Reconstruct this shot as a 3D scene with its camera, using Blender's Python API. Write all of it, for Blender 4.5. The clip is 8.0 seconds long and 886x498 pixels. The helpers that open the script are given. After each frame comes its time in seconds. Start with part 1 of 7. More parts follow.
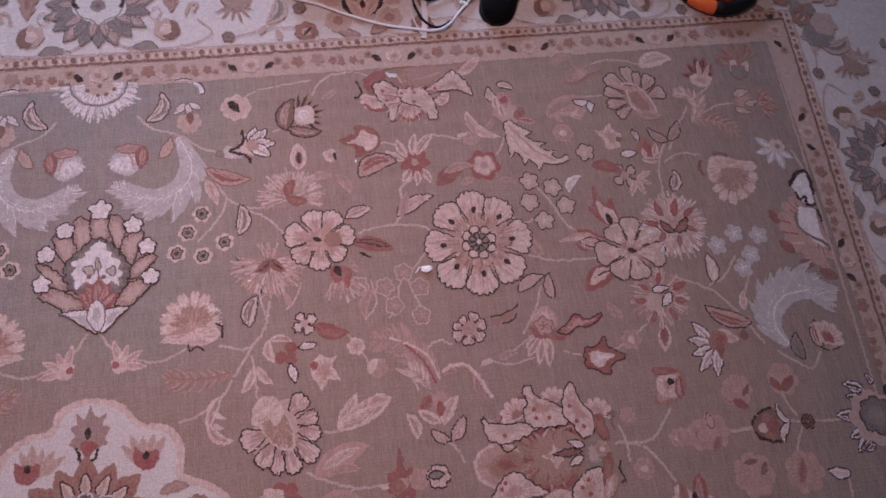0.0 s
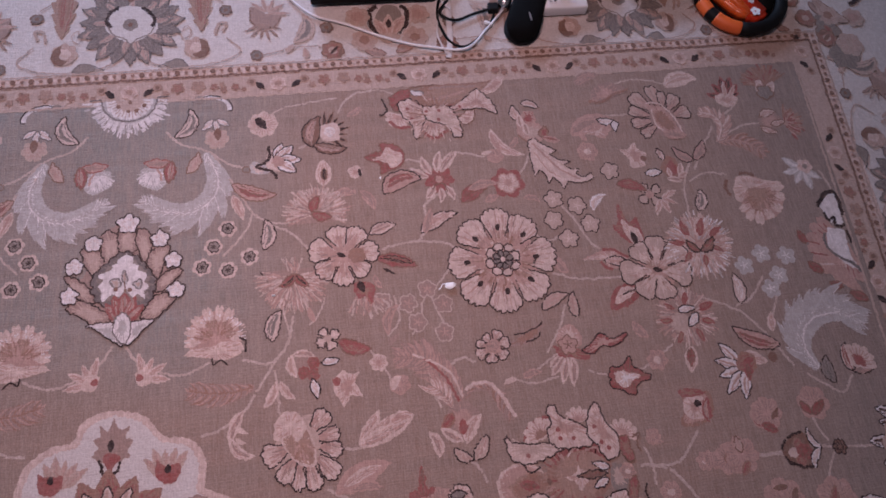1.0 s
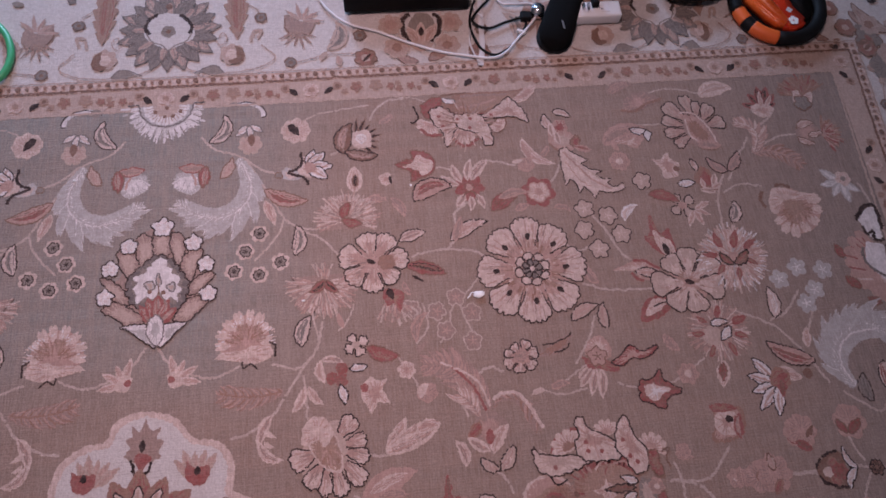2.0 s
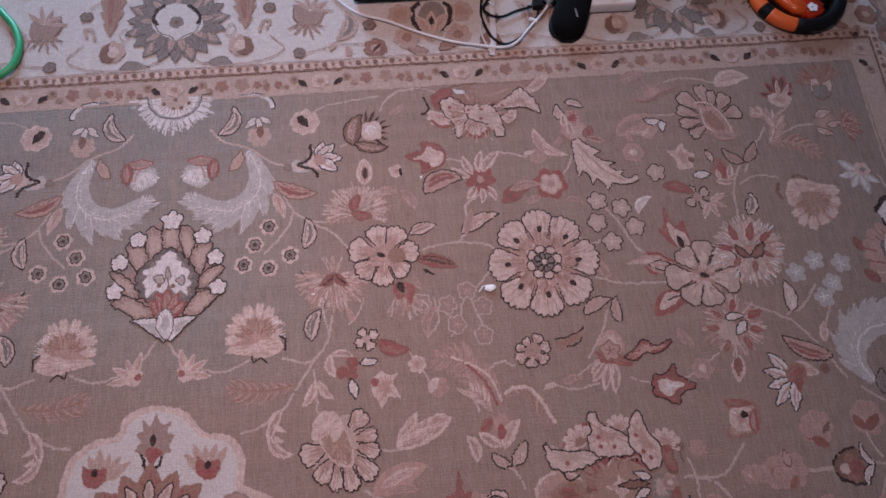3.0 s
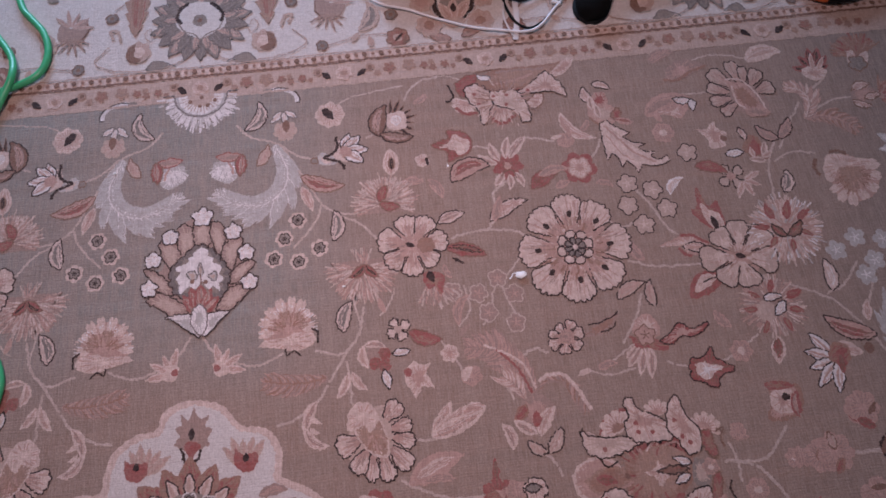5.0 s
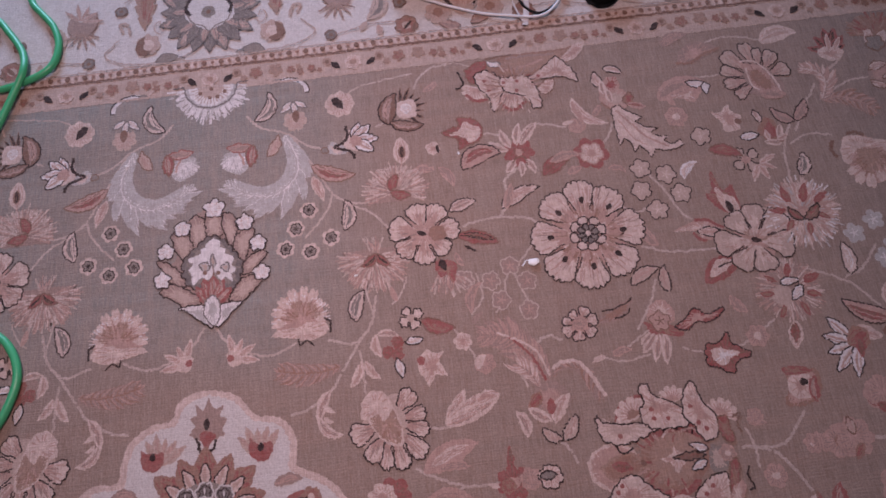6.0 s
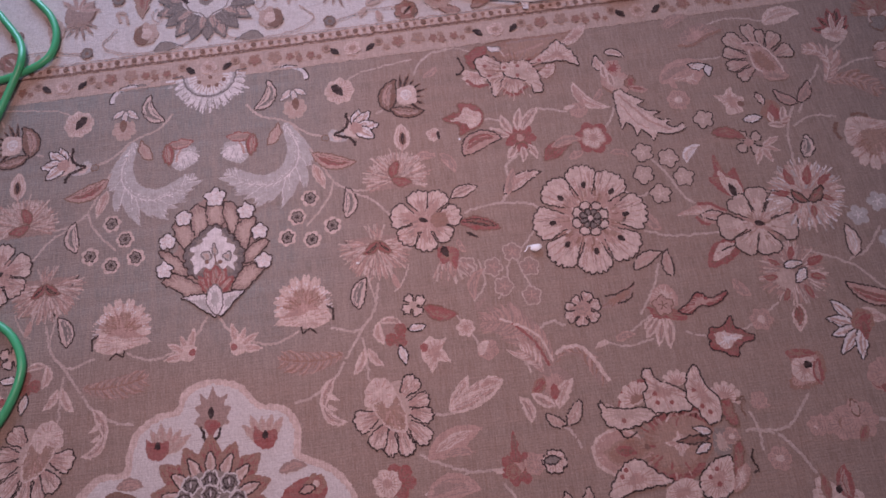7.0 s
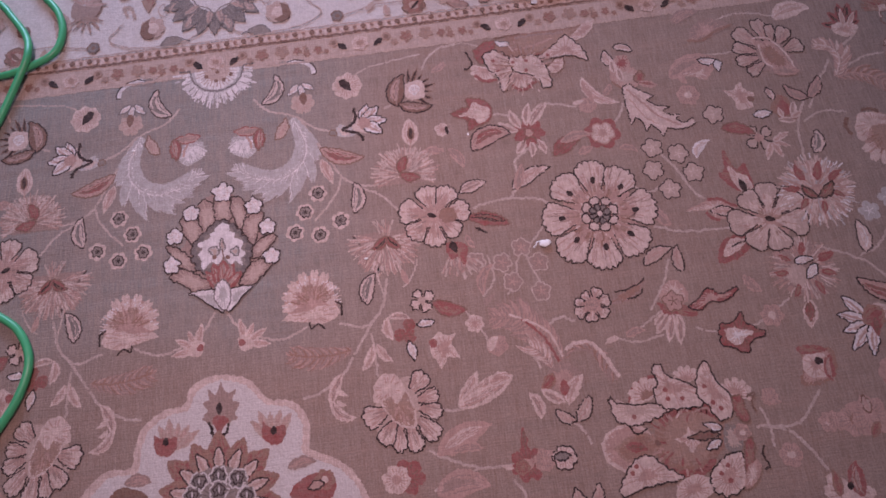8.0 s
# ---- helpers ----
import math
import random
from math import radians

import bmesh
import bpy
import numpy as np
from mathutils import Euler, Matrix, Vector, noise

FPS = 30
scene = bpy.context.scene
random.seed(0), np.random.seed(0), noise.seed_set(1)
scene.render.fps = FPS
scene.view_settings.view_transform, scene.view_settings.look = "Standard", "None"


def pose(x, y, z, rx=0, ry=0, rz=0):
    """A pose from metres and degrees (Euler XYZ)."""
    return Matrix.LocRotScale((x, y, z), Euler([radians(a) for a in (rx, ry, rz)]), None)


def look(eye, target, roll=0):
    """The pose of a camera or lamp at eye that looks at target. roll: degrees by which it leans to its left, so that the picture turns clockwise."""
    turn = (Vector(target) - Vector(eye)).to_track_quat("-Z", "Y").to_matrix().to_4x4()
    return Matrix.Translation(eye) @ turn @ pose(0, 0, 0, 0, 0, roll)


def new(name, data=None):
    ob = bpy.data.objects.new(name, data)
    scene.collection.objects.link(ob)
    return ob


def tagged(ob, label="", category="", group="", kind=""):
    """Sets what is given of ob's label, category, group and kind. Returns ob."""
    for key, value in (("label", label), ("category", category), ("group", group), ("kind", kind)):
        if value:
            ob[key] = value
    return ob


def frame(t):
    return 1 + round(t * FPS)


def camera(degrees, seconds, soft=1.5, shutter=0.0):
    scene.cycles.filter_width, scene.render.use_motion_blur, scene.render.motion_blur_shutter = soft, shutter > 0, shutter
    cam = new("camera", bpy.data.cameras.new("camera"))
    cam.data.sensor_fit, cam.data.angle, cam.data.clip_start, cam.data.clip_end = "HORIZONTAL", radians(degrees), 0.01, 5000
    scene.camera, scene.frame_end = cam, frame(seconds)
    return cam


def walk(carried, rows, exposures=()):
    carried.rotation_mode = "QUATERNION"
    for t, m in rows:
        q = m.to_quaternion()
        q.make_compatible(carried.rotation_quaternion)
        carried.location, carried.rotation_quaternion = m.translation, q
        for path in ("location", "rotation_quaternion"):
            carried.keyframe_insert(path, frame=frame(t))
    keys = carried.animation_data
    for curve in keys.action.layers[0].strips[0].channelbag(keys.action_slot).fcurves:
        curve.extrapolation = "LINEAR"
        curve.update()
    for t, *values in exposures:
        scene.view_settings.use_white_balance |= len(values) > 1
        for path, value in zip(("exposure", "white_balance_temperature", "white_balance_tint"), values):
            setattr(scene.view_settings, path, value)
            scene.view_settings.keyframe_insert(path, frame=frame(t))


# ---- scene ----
cam = camera(66.9, 8.0, soft=1.7)
PATH = [
    (0, (0.536, -1.034, 1.462), (0.831, -0.391, -0.408), 17.1),
    (0.5, (0.525, -1.035, 1.457), (0.786, -0.345, -0.402), 14.1),
    (1, (0.518, -1.043, 1.452), (0.772, -0.33, -0.399), 13.0),
    (1.5, (0.509, -1.042, 1.454), (0.72, -0.298, -0.391), 10.5),
    (3, (0.51, -1.019, 1.441), (0.658, -0.312, -0.424), 6.7),
    (3.5, (0.495, -1.022, 1.432), (0.622, -0.298, -0.428), 6.1),
    (4, (0.501, -1.024, 1.434), (0.625, -0.293, -0.423), 5.0),
    (4.5, (0.504, -1.021, 1.433), (0.597, -0.31, -0.434), 1.6),
    (6, (0.505, -1.029, 1.419), (0.532, -0.353, -0.463), -4.7),
    (6.5, (0.509, -1.032, 1.416), (0.516, -0.371, -0.471), -6.9),
    (7, (0.506, -1.031, 1.414), (0.521, -0.387, -0.48), -6.2),
    (7.5, (0.498, -1.029, 1.412), (0.507, -0.384, -0.481), -6.9),
    (8, (0.487, -1.033, 1.406), (0.5, -0.393, -0.489), -6.3),
]
walk(cam, [(t, look(eye, target, roll)) for t, eye, target, roll in PATH],
     exposures=[(0, -0.10, 5850, 29), (1.5, -0.10, 5850, 28), (3.5, -0.13, 5650, 16), (4.5, -0.11, 5650, 18), (6.5, -0.10, 5850, 28), (8, -0.11, 5880, 35)])

# ---- world and light ----
world = bpy.data.worlds.new("room_ambient")
scene.world = world
world.use_nodes = True
world.node_tree.nodes["Background"].inputs[0].default_value = (0.75, 0.72, 0.8, 1)
world.node_tree.nodes["Background"].inputs[1].default_value = 0.05


def area_lamp(name, eye, target, sx, sy, watts, colour, spread):
    data = bpy.data.lights.new(name, "AREA")
    data.shape, data.size, data.size_y, data.energy, data.color = "RECTANGLE", sx, sy, watts, colour
    data.spread = radians(spread)
    ob = new(name, data)
    ob.matrix_world = look(eye, target)
    return ob


# daylight in the window's opening, and the room's ceiling lamp
area_lamp("window_daylight", (-0.45, 3.36, 1.55), (0.28, 0.0, 0.0), 1.7, 1.3, 50, (0.53, 0.775, 1.0), 100)
area_lamp("ceiling_lamp_light", (0.32, -0.46, 2.38), (0.32, -0.46, 0.0), 0.4, 0.4, 13.2, (1.0, 0.69, 0.585), 100)


# ---- materials ----
def nodes_of(name, rough=0.9):
    mat = bpy.data.materials.new(name)
    mat.use_nodes = True
    nt = mat.node_tree
    b = nt.nodes["Principled BSDF"]
    b.inputs["Roughness"].default_value = rough
    return mat, nt, b


def mix_rgb(nt, fac, a, b):
    n = nt.nodes.new("ShaderNodeMix")
    n.data_type = "RGBA"
    for socket, value in ((n.inputs["Factor"], fac), (n.inputs["A"], a), (n.inputs["B"], b)):
        if isinstance(value, (int, float)):
            socket.default_value = value
        elif isinstance(value, tuple):
            socket.default_value = (*value, 1)
        else:
            nt.links.new(value, socket)
    return n.outputs["Result"]


def noise_of(nt, scale, stretch=(1, 1, 1), detail=3.0, lo=0.35, hi=0.65, offset=(0, 0, 0)):
    pos = nt.nodes.new("ShaderNodeNewGeometry")
    mp = nt.nodes.new("ShaderNodeMapping")
    mp.inputs["Scale"].default_value = stretch
    mp.inputs["Location"].default_value = offset
    nt.links.new(pos.outputs["Position"], mp.inputs["Vector"])
    n = nt.nodes.new("ShaderNodeTexNoise")
    n.inputs["Scale"].default_value, n.inputs["Detail"].default_value = scale, detail
    nt.links.new(mp.outputs["Vector"], n.inputs["Vector"])
    r = nt.nodes.new("ShaderNodeMapRange")
    r.inputs["From Min"].default_value, r.inputs["From Max"].default_value = lo, hi
    nt.links.new(n.outputs["Fac"], r.inputs["Value"])
    return r.outputs["Result"]


def scaled(nt, value, k):
    n = nt.nodes.new("ShaderNodeMath")
    n.operation = "MULTIPLY"
    n.inputs[1].default_value = k
    nt.links.new(value, n.inputs[0])
    return n.outputs[0]


def times(nt, a, b):
    n = nt.nodes.new("ShaderNodeMath")
    n.operation = "MULTIPLY"
    nt.links.new(a, n.inputs[0])
    nt.links.new(b, n.inputs[1])
    return n.outputs[0]


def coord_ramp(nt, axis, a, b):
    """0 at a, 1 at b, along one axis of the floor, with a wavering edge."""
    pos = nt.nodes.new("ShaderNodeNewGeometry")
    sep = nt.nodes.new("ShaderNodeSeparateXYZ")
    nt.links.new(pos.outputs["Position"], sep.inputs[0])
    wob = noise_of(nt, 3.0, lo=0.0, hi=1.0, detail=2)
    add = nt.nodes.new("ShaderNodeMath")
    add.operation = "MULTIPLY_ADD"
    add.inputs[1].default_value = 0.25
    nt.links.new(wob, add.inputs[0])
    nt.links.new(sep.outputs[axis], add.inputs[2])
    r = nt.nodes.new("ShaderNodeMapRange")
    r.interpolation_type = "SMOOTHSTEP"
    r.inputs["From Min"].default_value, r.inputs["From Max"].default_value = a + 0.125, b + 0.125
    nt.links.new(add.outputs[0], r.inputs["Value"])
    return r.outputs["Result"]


def wool_bump(nt, b, strength=0.5):
    """Knots in rows, and tufts leaning about."""
    knots = noise_of(nt, 210, (1, 0.6, 1), 2, 0.25, 0.75)
    rows = noise_of(nt, 24, (1, 14, 1), 2, 0.3, 0.7)
    warps = noise_of(nt, 24, (14, 1.0, 1), 2, 0.3, 0.7, (3, 1, 0))
    total = nt.nodes.new("ShaderNodeMath")
    total.operation = "ADD"
    nt.links.new(knots, total.inputs[0])
    nt.links.new(scaled(nt, rows, 0.7), total.inputs[1])
    total2 = nt.nodes.new("ShaderNodeMath")
    total2.operation = "ADD"
    nt.links.new(total.outputs[0], total2.inputs[0])
    nt.links.new(scaled(nt, warps, 0.5), total2.inputs[1])
    bump = nt.nodes.new("ShaderNodeBump")
    bump.inputs["Strength"].default_value, bump.inputs["Distance"].default_value = strength, 0.0016
    nt.links.new(total2.outputs[0], bump.inputs["Height"])
    nt.links.new(bump.outputs["Normal"], b.inputs["Normal"])


FIELD_COL = (0.255, 0.195, 0.17)


def wool(name, colour, worn, amount=0.5, fleck=0.55, bare=0.32):
    """Dyed wool pile: worn towards a second colour in patches and rows, with dark and light tufts."""
    mat, nt, b = nodes_of(name, 0.92)
    patch = noise_of(nt, 42, (1, 1, 1), 5, 0.36, 0.66)
    col = mix_rgb(nt, scaled(nt, patch, amount), colour, worn)
    rows = noise_of(nt, 30, (1, 12, 1), 2, 0.35, 0.75, (5, 2, 0))
    warps = noise_of(nt, 30, (12, 1, 1), 2, 0.35, 0.75, (1, 7, 0))
    dark = tuple(c * 0.62 for c in colour)
    col = mix_rgb(nt, scaled(nt, rows, fleck), col, dark)
    light = tuple(min(1, c * 1.3 + 0.03) for c in colour)
    col = mix_rgb(nt, scaled(nt, warps, fleck), col, light)
    knots = noise_of(nt, 120, (1, 1, 1), 3, 0.42, 0.70, (2, 3, 0))
    col = mix_rgb(nt, scaled(nt, knots, 0.55), col, worn)
    bald = noise_of(nt, 55, (1, 1.8, 1), 4, 0.50, 0.78, (9, 6, 0))
    col = mix_rgb(nt, scaled(nt, bald, bare), col, FIELD_COL)
    tufts = noise_of(nt, 260, (1, 1, 1), 2, 0.35, 0.7)
    col = mix_rgb(nt, scaled(nt, tufts, 0.44), col, dark)
    nt.links.new(col, b.inputs["Base Color"])
    b.inputs["Sheen Weight"].default_value = 0.12
    b.inputs["Sheen Roughness"].default_value = 0.5
    b.inputs["Specular IOR Level"].default_value = 0.12
    wool_bump(nt, b)
    return mat


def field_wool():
    """The field: brown, running into grey-green at upper left and darker grey-brown at right."""
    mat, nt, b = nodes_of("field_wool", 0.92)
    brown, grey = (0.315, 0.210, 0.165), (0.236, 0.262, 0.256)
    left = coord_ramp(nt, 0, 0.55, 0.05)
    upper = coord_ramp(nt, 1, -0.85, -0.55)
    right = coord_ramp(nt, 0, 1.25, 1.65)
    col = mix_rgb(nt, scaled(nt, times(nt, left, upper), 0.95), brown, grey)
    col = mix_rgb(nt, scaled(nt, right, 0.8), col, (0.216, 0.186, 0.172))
    wine = noise_of(nt, 2.2, (1, 1, 1), 3, 0.45, 0.75, (6, 1, 0))
    col = mix_rgb(nt, scaled(nt, wine, 0.32), col, (0.34, 0.185, 0.14))
    bands = noise_of(nt, 5, (0.25, 7, 1), 3, 0.35, 0.7)
    col = mix_rgb(nt, scaled(nt, bands, 0.50), col, (0.19, 0.14, 0.115))
    combed = noise_of(nt, 6, (7, 0.6, 1), 3, 0.45, 0.75, (2, 8, 0))
    col = mix_rgb(nt, scaled(nt, combed, 0.40), col, (0.40, 0.30, 0.25))
    patch = noise_of(nt, 9, (1, 1, 1), 4, 0.4, 0.75)
    col = mix_rgb(nt, scaled(nt, patch, 0.25), col, (0.33, 0.26, 0.215))
    rows = noise_of(nt, 30, (1, 12, 1), 2, 0.35, 0.75, (5, 2, 0))
    warps = noise_of(nt, 30, (12, 1, 1), 2, 0.35, 0.75, (1, 7, 0))
    col = mix_rgb(nt, scaled(nt, rows, 0.46), col, (0.135, 0.098, 0.08))
    col = mix_rgb(nt, scaled(nt, warps, 0.50), col, (0.42, 0.32, 0.27))
    streaks = noise_of(nt, 9, (14, 1.4, 1), 3, 0.45, 0.8, (4, 4, 0))
    col = mix_rgb(nt, scaled(nt, streaks, 0.35), col, (0.42, 0.32, 0.265))
    tufts = noise_of(nt, 260, (1, 1, 1), 2, 0.35, 0.7)
    col = mix_rgb(nt, scaled(nt, tufts, 0.36), col, (0.13, 0.09, 0.075))
    nt.links.new(col, b.inputs["Base Color"])
    b.inputs["Sheen Weight"].default_value = 0.12
    b.inputs["Sheen Roughness"].default_value = 0.5
    b.inputs["Specular IOR Level"].default_value = 0.12
    wool_bump(nt, b)
    return mat


def plain(name, colour, rough=0.5, metal=0.0, grain=60, amount=0.3, bump=0.0):
    """A solid surface with slight mottling and uneven gloss."""
    mat, nt, b = nodes_of(name, rough)
    n = noise_of(nt, grain, (1, 1, 1), 4)
    nt.links.new(mix_rgb(nt, scaled(nt, n, amount), colour, tuple(c * 0.6 for c in colour)), b.inputs["Base Color"])
    b.inputs["Metallic"].default_value = metal
    n2 = noise_of(nt, grain * 3, (1, 1, 1), 3, 0.2, 0.8)
    r = nt.nodes.new("ShaderNodeMapRange")
    r.inputs["To Min"].default_value, r.inputs["To Max"].default_value = max(0.05, rough - 0.08), min(1, rough + 0.1)
    nt.links.new(n2, r.inputs["Value"])
    nt.links.new(r.outputs["Result"], b.inputs["Roughness"])
    if bump:
        bp = nt.nodes.new("ShaderNodeBump")
        bp.inputs["Strength"].default_value, bp.inputs["Distance"].default_value = bump, 0.001
        nt.links.new(n2, bp.inputs["Height"])
        nt.links.new(bp.outputs["Normal"], b.inputs["Normal"])
    return mat


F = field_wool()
C = wool("cream_wool", (0.61, 0.465, 0.41), (0.42, 0.295, 0.245), 0.9)
W = wool("white_wool", (0.72, 0.65, 0.64), (0.46, 0.40, 0.375), 0.8)
P = wool("pink_wool", (0.47, 0.295, 0.250), (0.33, 0.21, 0.172), 0.85)
R = wool("rust_wool", (0.285, 0.083, 0.074), (0.31, 0.160, 0.135), 0.75, 0.45, 0.42)
O = wool("ochre_wool", (0.305, 0.165, 0.122), (0.28, 0.185, 0.15), 0.6)
N = wool("brown_wool", (0.20, 0.105, 0.075), (0.24, 0.165, 0.13), 0.5)
G = wool("grey_wool", (0.275, 0.222, 0.192), (0.195, 0.152, 0.132), 0.6)
S = wool("slate_wool", (0.145, 0.117, 0.108), (0.25, 0.21, 0.195), 0.55)
D = wool("dark_wool", (0.024, 0.014, 0.013), (0.11, 0.065, 0.055), 0.5)
I = wool("ivory_wool", (0.60, 0.54, 0.515), (0.48, 0.41, 0.38), 0.5, 0.18, 0.15)
T = wool("tan_wool", (0.47, 0.345, 0.29), (0.39, 0.275, 0.23), 0.5)
Q = wool("faded_pink_wool", (0.345, 0.232, 0.195), (0.27, 0.19, 0.16), 0.7)
K = wool("heart_wool", (0.36, 0.225, 0.17), (0.30, 0.20, 0.165), 0.7)
L = wool("faded_white_wool", (0.47, 0.425, 0.405), (0.34, 0.30, 0.28), 0.8, 0.4)
V = wool("vine_wool", (0.52, 0.40, 0.35), (0.33, 0.245, 0.205), 0.75)


# ---- shapes woven into the pile ----
def v2(p):
    return np.array(p, float)


def resample(pts, closed=True, step=0.005):
    pts = np.asarray(pts, float)
    if closed:
        pts = np.vstack([pts, pts[:1]])
    seg = np.hypot(*np.diff(pts, axis=0).T)
    s = np.concatenate([[0], np.cumsum(seg)])
    n = max(6, int(s[-1] / step))
    u = np.linspace(0, s[-1], n, endpoint=not closed)
    return np.column_stack([np.interp(u, s, pts[:, 0]), np.interp(u, s, pts[:, 1])])


def wobble(pts, amp=0.0030, freq=95.0):
    """Uneven knots along an edge: slow wavering and a tufted, stepped rim."""
    out = []
    for x, y in pts:
        a, b = noise.noise((x * freq, y * freq, 3.1)), noise.noise((x * freq, y * freq, 8.7))
        c, d = noise.noise((x * 310, y * 310, 1.1)), noise.noise((x * 310, y * 310, 5.7))
        out.append((x + amp * (0.7 * a + 1.05 * c), y + amp * (0.7 * b + 1.05 * d)))
    return np.array(out)


class Motif:
    count = 0

    def __init__(self, name, mirror=False):
        Motif.count += 1
        self.name, self.mirror = name, mirror
        self.lift = 0.0004 + (Motif.count * 0.6180339887 % 1) * 0.0002 + (0.0006 if name.startswith("medallion_") else 0)
        self.v, self.f, self.m, self.mats, self.layer = [], [], [], [], 0

    def slot(self, mat):
        if mat not in self.mats:
            self.mats.append(mat)
        return self.mats.index(mat)

    def z(self, level):
        self.layer += 1
        return self.lift + level * 0.0002 + self.layer * 0.000003

    def fill(self, pts, mat, level=0, step=0.0032, amp=0.0030):
        pts = resample(pts, True, step)
        pts = wobble(pts, min(amp, 0.16 * float(np.ptp(pts, axis=0).min())))
        z, k = self.z(level), len(self.v)
        self.v += [(x, y, z) for x, y in pts]
        self.f.append(tuple(range(k, k + len(pts))))
        self.m.append(self.slot(mat))

    def line(self, pts, width, mat, level=2, closed=False, worn=0.0):
        pts = resample(pts, closed, 0.0026)
        pts = wobble(pts, min(0.0030, 0.06 * len(pts) * 0.0026))
        if closed:
            pts = np.vstack([pts, pts[:1]])
        d = np.gradient(pts, axis=0)
        d /= np.maximum(np.hypot(d[:, 0], d[:, 1]), 1e-9)[:, None]
        nrm = np.column_stack([-d[:, 1], d[:, 0]])
        z, k, i = self.z(level), len(self.v), self.slot(mat)
        keep = []
        for p, q in zip(pts, nrm):
            h = noise.noise((p[0] * 250, p[1] * 250, 1.7))
            keep.append(h > -1 + worn * 1.3)
            knot = 0.35 + 0.90 * abs(math.sin(len(keep) * 1.15)) if mat in (D, N, S) else 1.0
            w = width * 0.5 * (1.0 + 0.55 * h) * knot
            self.v += [(*(p + q * w), z), (*(p - q * w), z)]
        for j in range(len(pts) - 1):
            if keep[j]:
                a = k + 2 * j
                self.f.append((a, a + 1, a + 3, a + 2))
                self.m.append(i)

    def done(self, parent=None):
        me = bpy.data.meshes.new(self.name)
        me.from_pydata(self.v, [], self.f)
        for mat in self.mats:
            me.materials.append(mat)
        me.polygons.foreach_set("material_index", self.m)
        me.update()
        ob = new(self.name, me)
        ob.parent = parent or holder[0]
        # the rug is woven alike on both sides of its middle lines
        xs = [v[0] for v in self.v]
        middle = (min(xs) + max(xs)) / 2
        across = self.mirror or (middle > 0.03 and (holder[0] is field_area or middle > (0.66 if holder[0] is border_area else 0.80)))
        mid_piece = self.name.startswith("medallion")
        low = min(v[1] for v in self.v) < CY + 0.02 and not mid_piece
        for sx, sy in ((-1, 1), (1, -1), (-1, -1)):
            if (sx < 0 and not across) or (sy < 0 and low):
                continue
            twin = new(self.name, me)
            twin.scale = (sx, sy, 1)
            twin.location = (0, 2 * CY if sy < 0 else 0, -0.00004 if sy < 0 else 0)
            twin.parent = ob.parent
        return ob


def blade(a, b, w, bend=0.0, teeth=0, side=0, blunt=0.85):
    """A leaf's outline from its base a to its tip b; w: width by length; bend: bow to the left by length; side: 1 left, -1 right, 0 both toothed."""
    a, b = v2(a), v2(b)
    ax = b - a
    ln = np.hypot(*ax)
    nr = np.array([-ax[1], ax[0]])
    ctrl = (a + b) / 2 + nr * bend * 2
    s = np.linspace(0, 1, 41)
    mid = ((1 - s) ** 2)[:, None] * a + (2 * s * (1 - s))[:, None] * ctrl + (s ** 2)[:, None] * b
    d = np.gradient(mid, axis=0)
    d /= np.hypot(d[:, 0], d[:, 1])[:, None]
    nn = np.column_stack([-d[:, 1], d[:, 0]])
    h = 0.5 * w * ln * np.sin(np.pi * s ** blunt) ** 0.8
    h[0] = h[-1] = 0
    tooth = 1 - 0.42 * ((s * teeth) % 1.0) if teeth else np.ones_like(s)
    hl = h * (tooth if side >= 0 else 1)
    hr = h * (tooth if side <= 0 else 1)
    return np.vstack([mid + nn * hl[:, None], (mid - nn * hr[:, None])[::-1][1:-1]]), mid


SHADE = {C: P, W: C, P: Q, R: N, O: R, L: W, G: S, T: P, N: D, I: T, Q: P, K: Q, S: G, V: Q}
EDGE_W = 0.0033


def leaf(m, a, b, w, bend=0.0, mat=C, edge=None, core=None, mid=None, teeth=0, side=0, ew=EDGE_W):
    pts, axis = blade(a, b, w, bend, teeth, side)
    ln = math.dist(a, b)
    m.fill(pts, mat, 0)
    if not core and ln * w > 0.022 and mat in (C, P, O, L, W):
        m.fill(blade(axis[3], axis[26], w * 0.55, bend)[0], SHADE[mat], 0)
    if core:
        m.fill(blade(axis[6], axis[34], w * 0.62, bend)[0], core, 0)
    if ln > 0.035 and mat in SHADE:
        tone = SHADE[core] if core in SHADE else SHADE[mat]
        half = 0.5 * w * ln
        prof = np.sin(np.pi * np.linspace(0, 1, 41) ** 0.85) ** 0.8
        d = np.gradient(axis, axis=0)
        d /= np.maximum(np.hypot(d[:, 0], d[:, 1]), 1e-9)[:, None]
        nr = np.column_stack([-d[:, 1], d[:, 0]])
        count = 4 if half > 0.012 else 2
        for k in range(count):
            o = (k + 0.5) / count * 2 - 1
            line = axis + nr * (o * 0.72 * half * prof)[:, None]
            i0, i1 = 5 + (k * 5) % 7, 36 - (k * 3) % 9
            m.line(line[i0:i1], 0.0022, tone if k % 2 else mat if core else tone, 0, False, 0.5)
        m.line(axis[3:34], 0.0024, tone, 0, False, 0.4)
    if mid:
        m.line(axis[2:36], 0.004, mid, 0)
    if edge:
        m.line(pts, ew, edge, 0, True, 0.42)


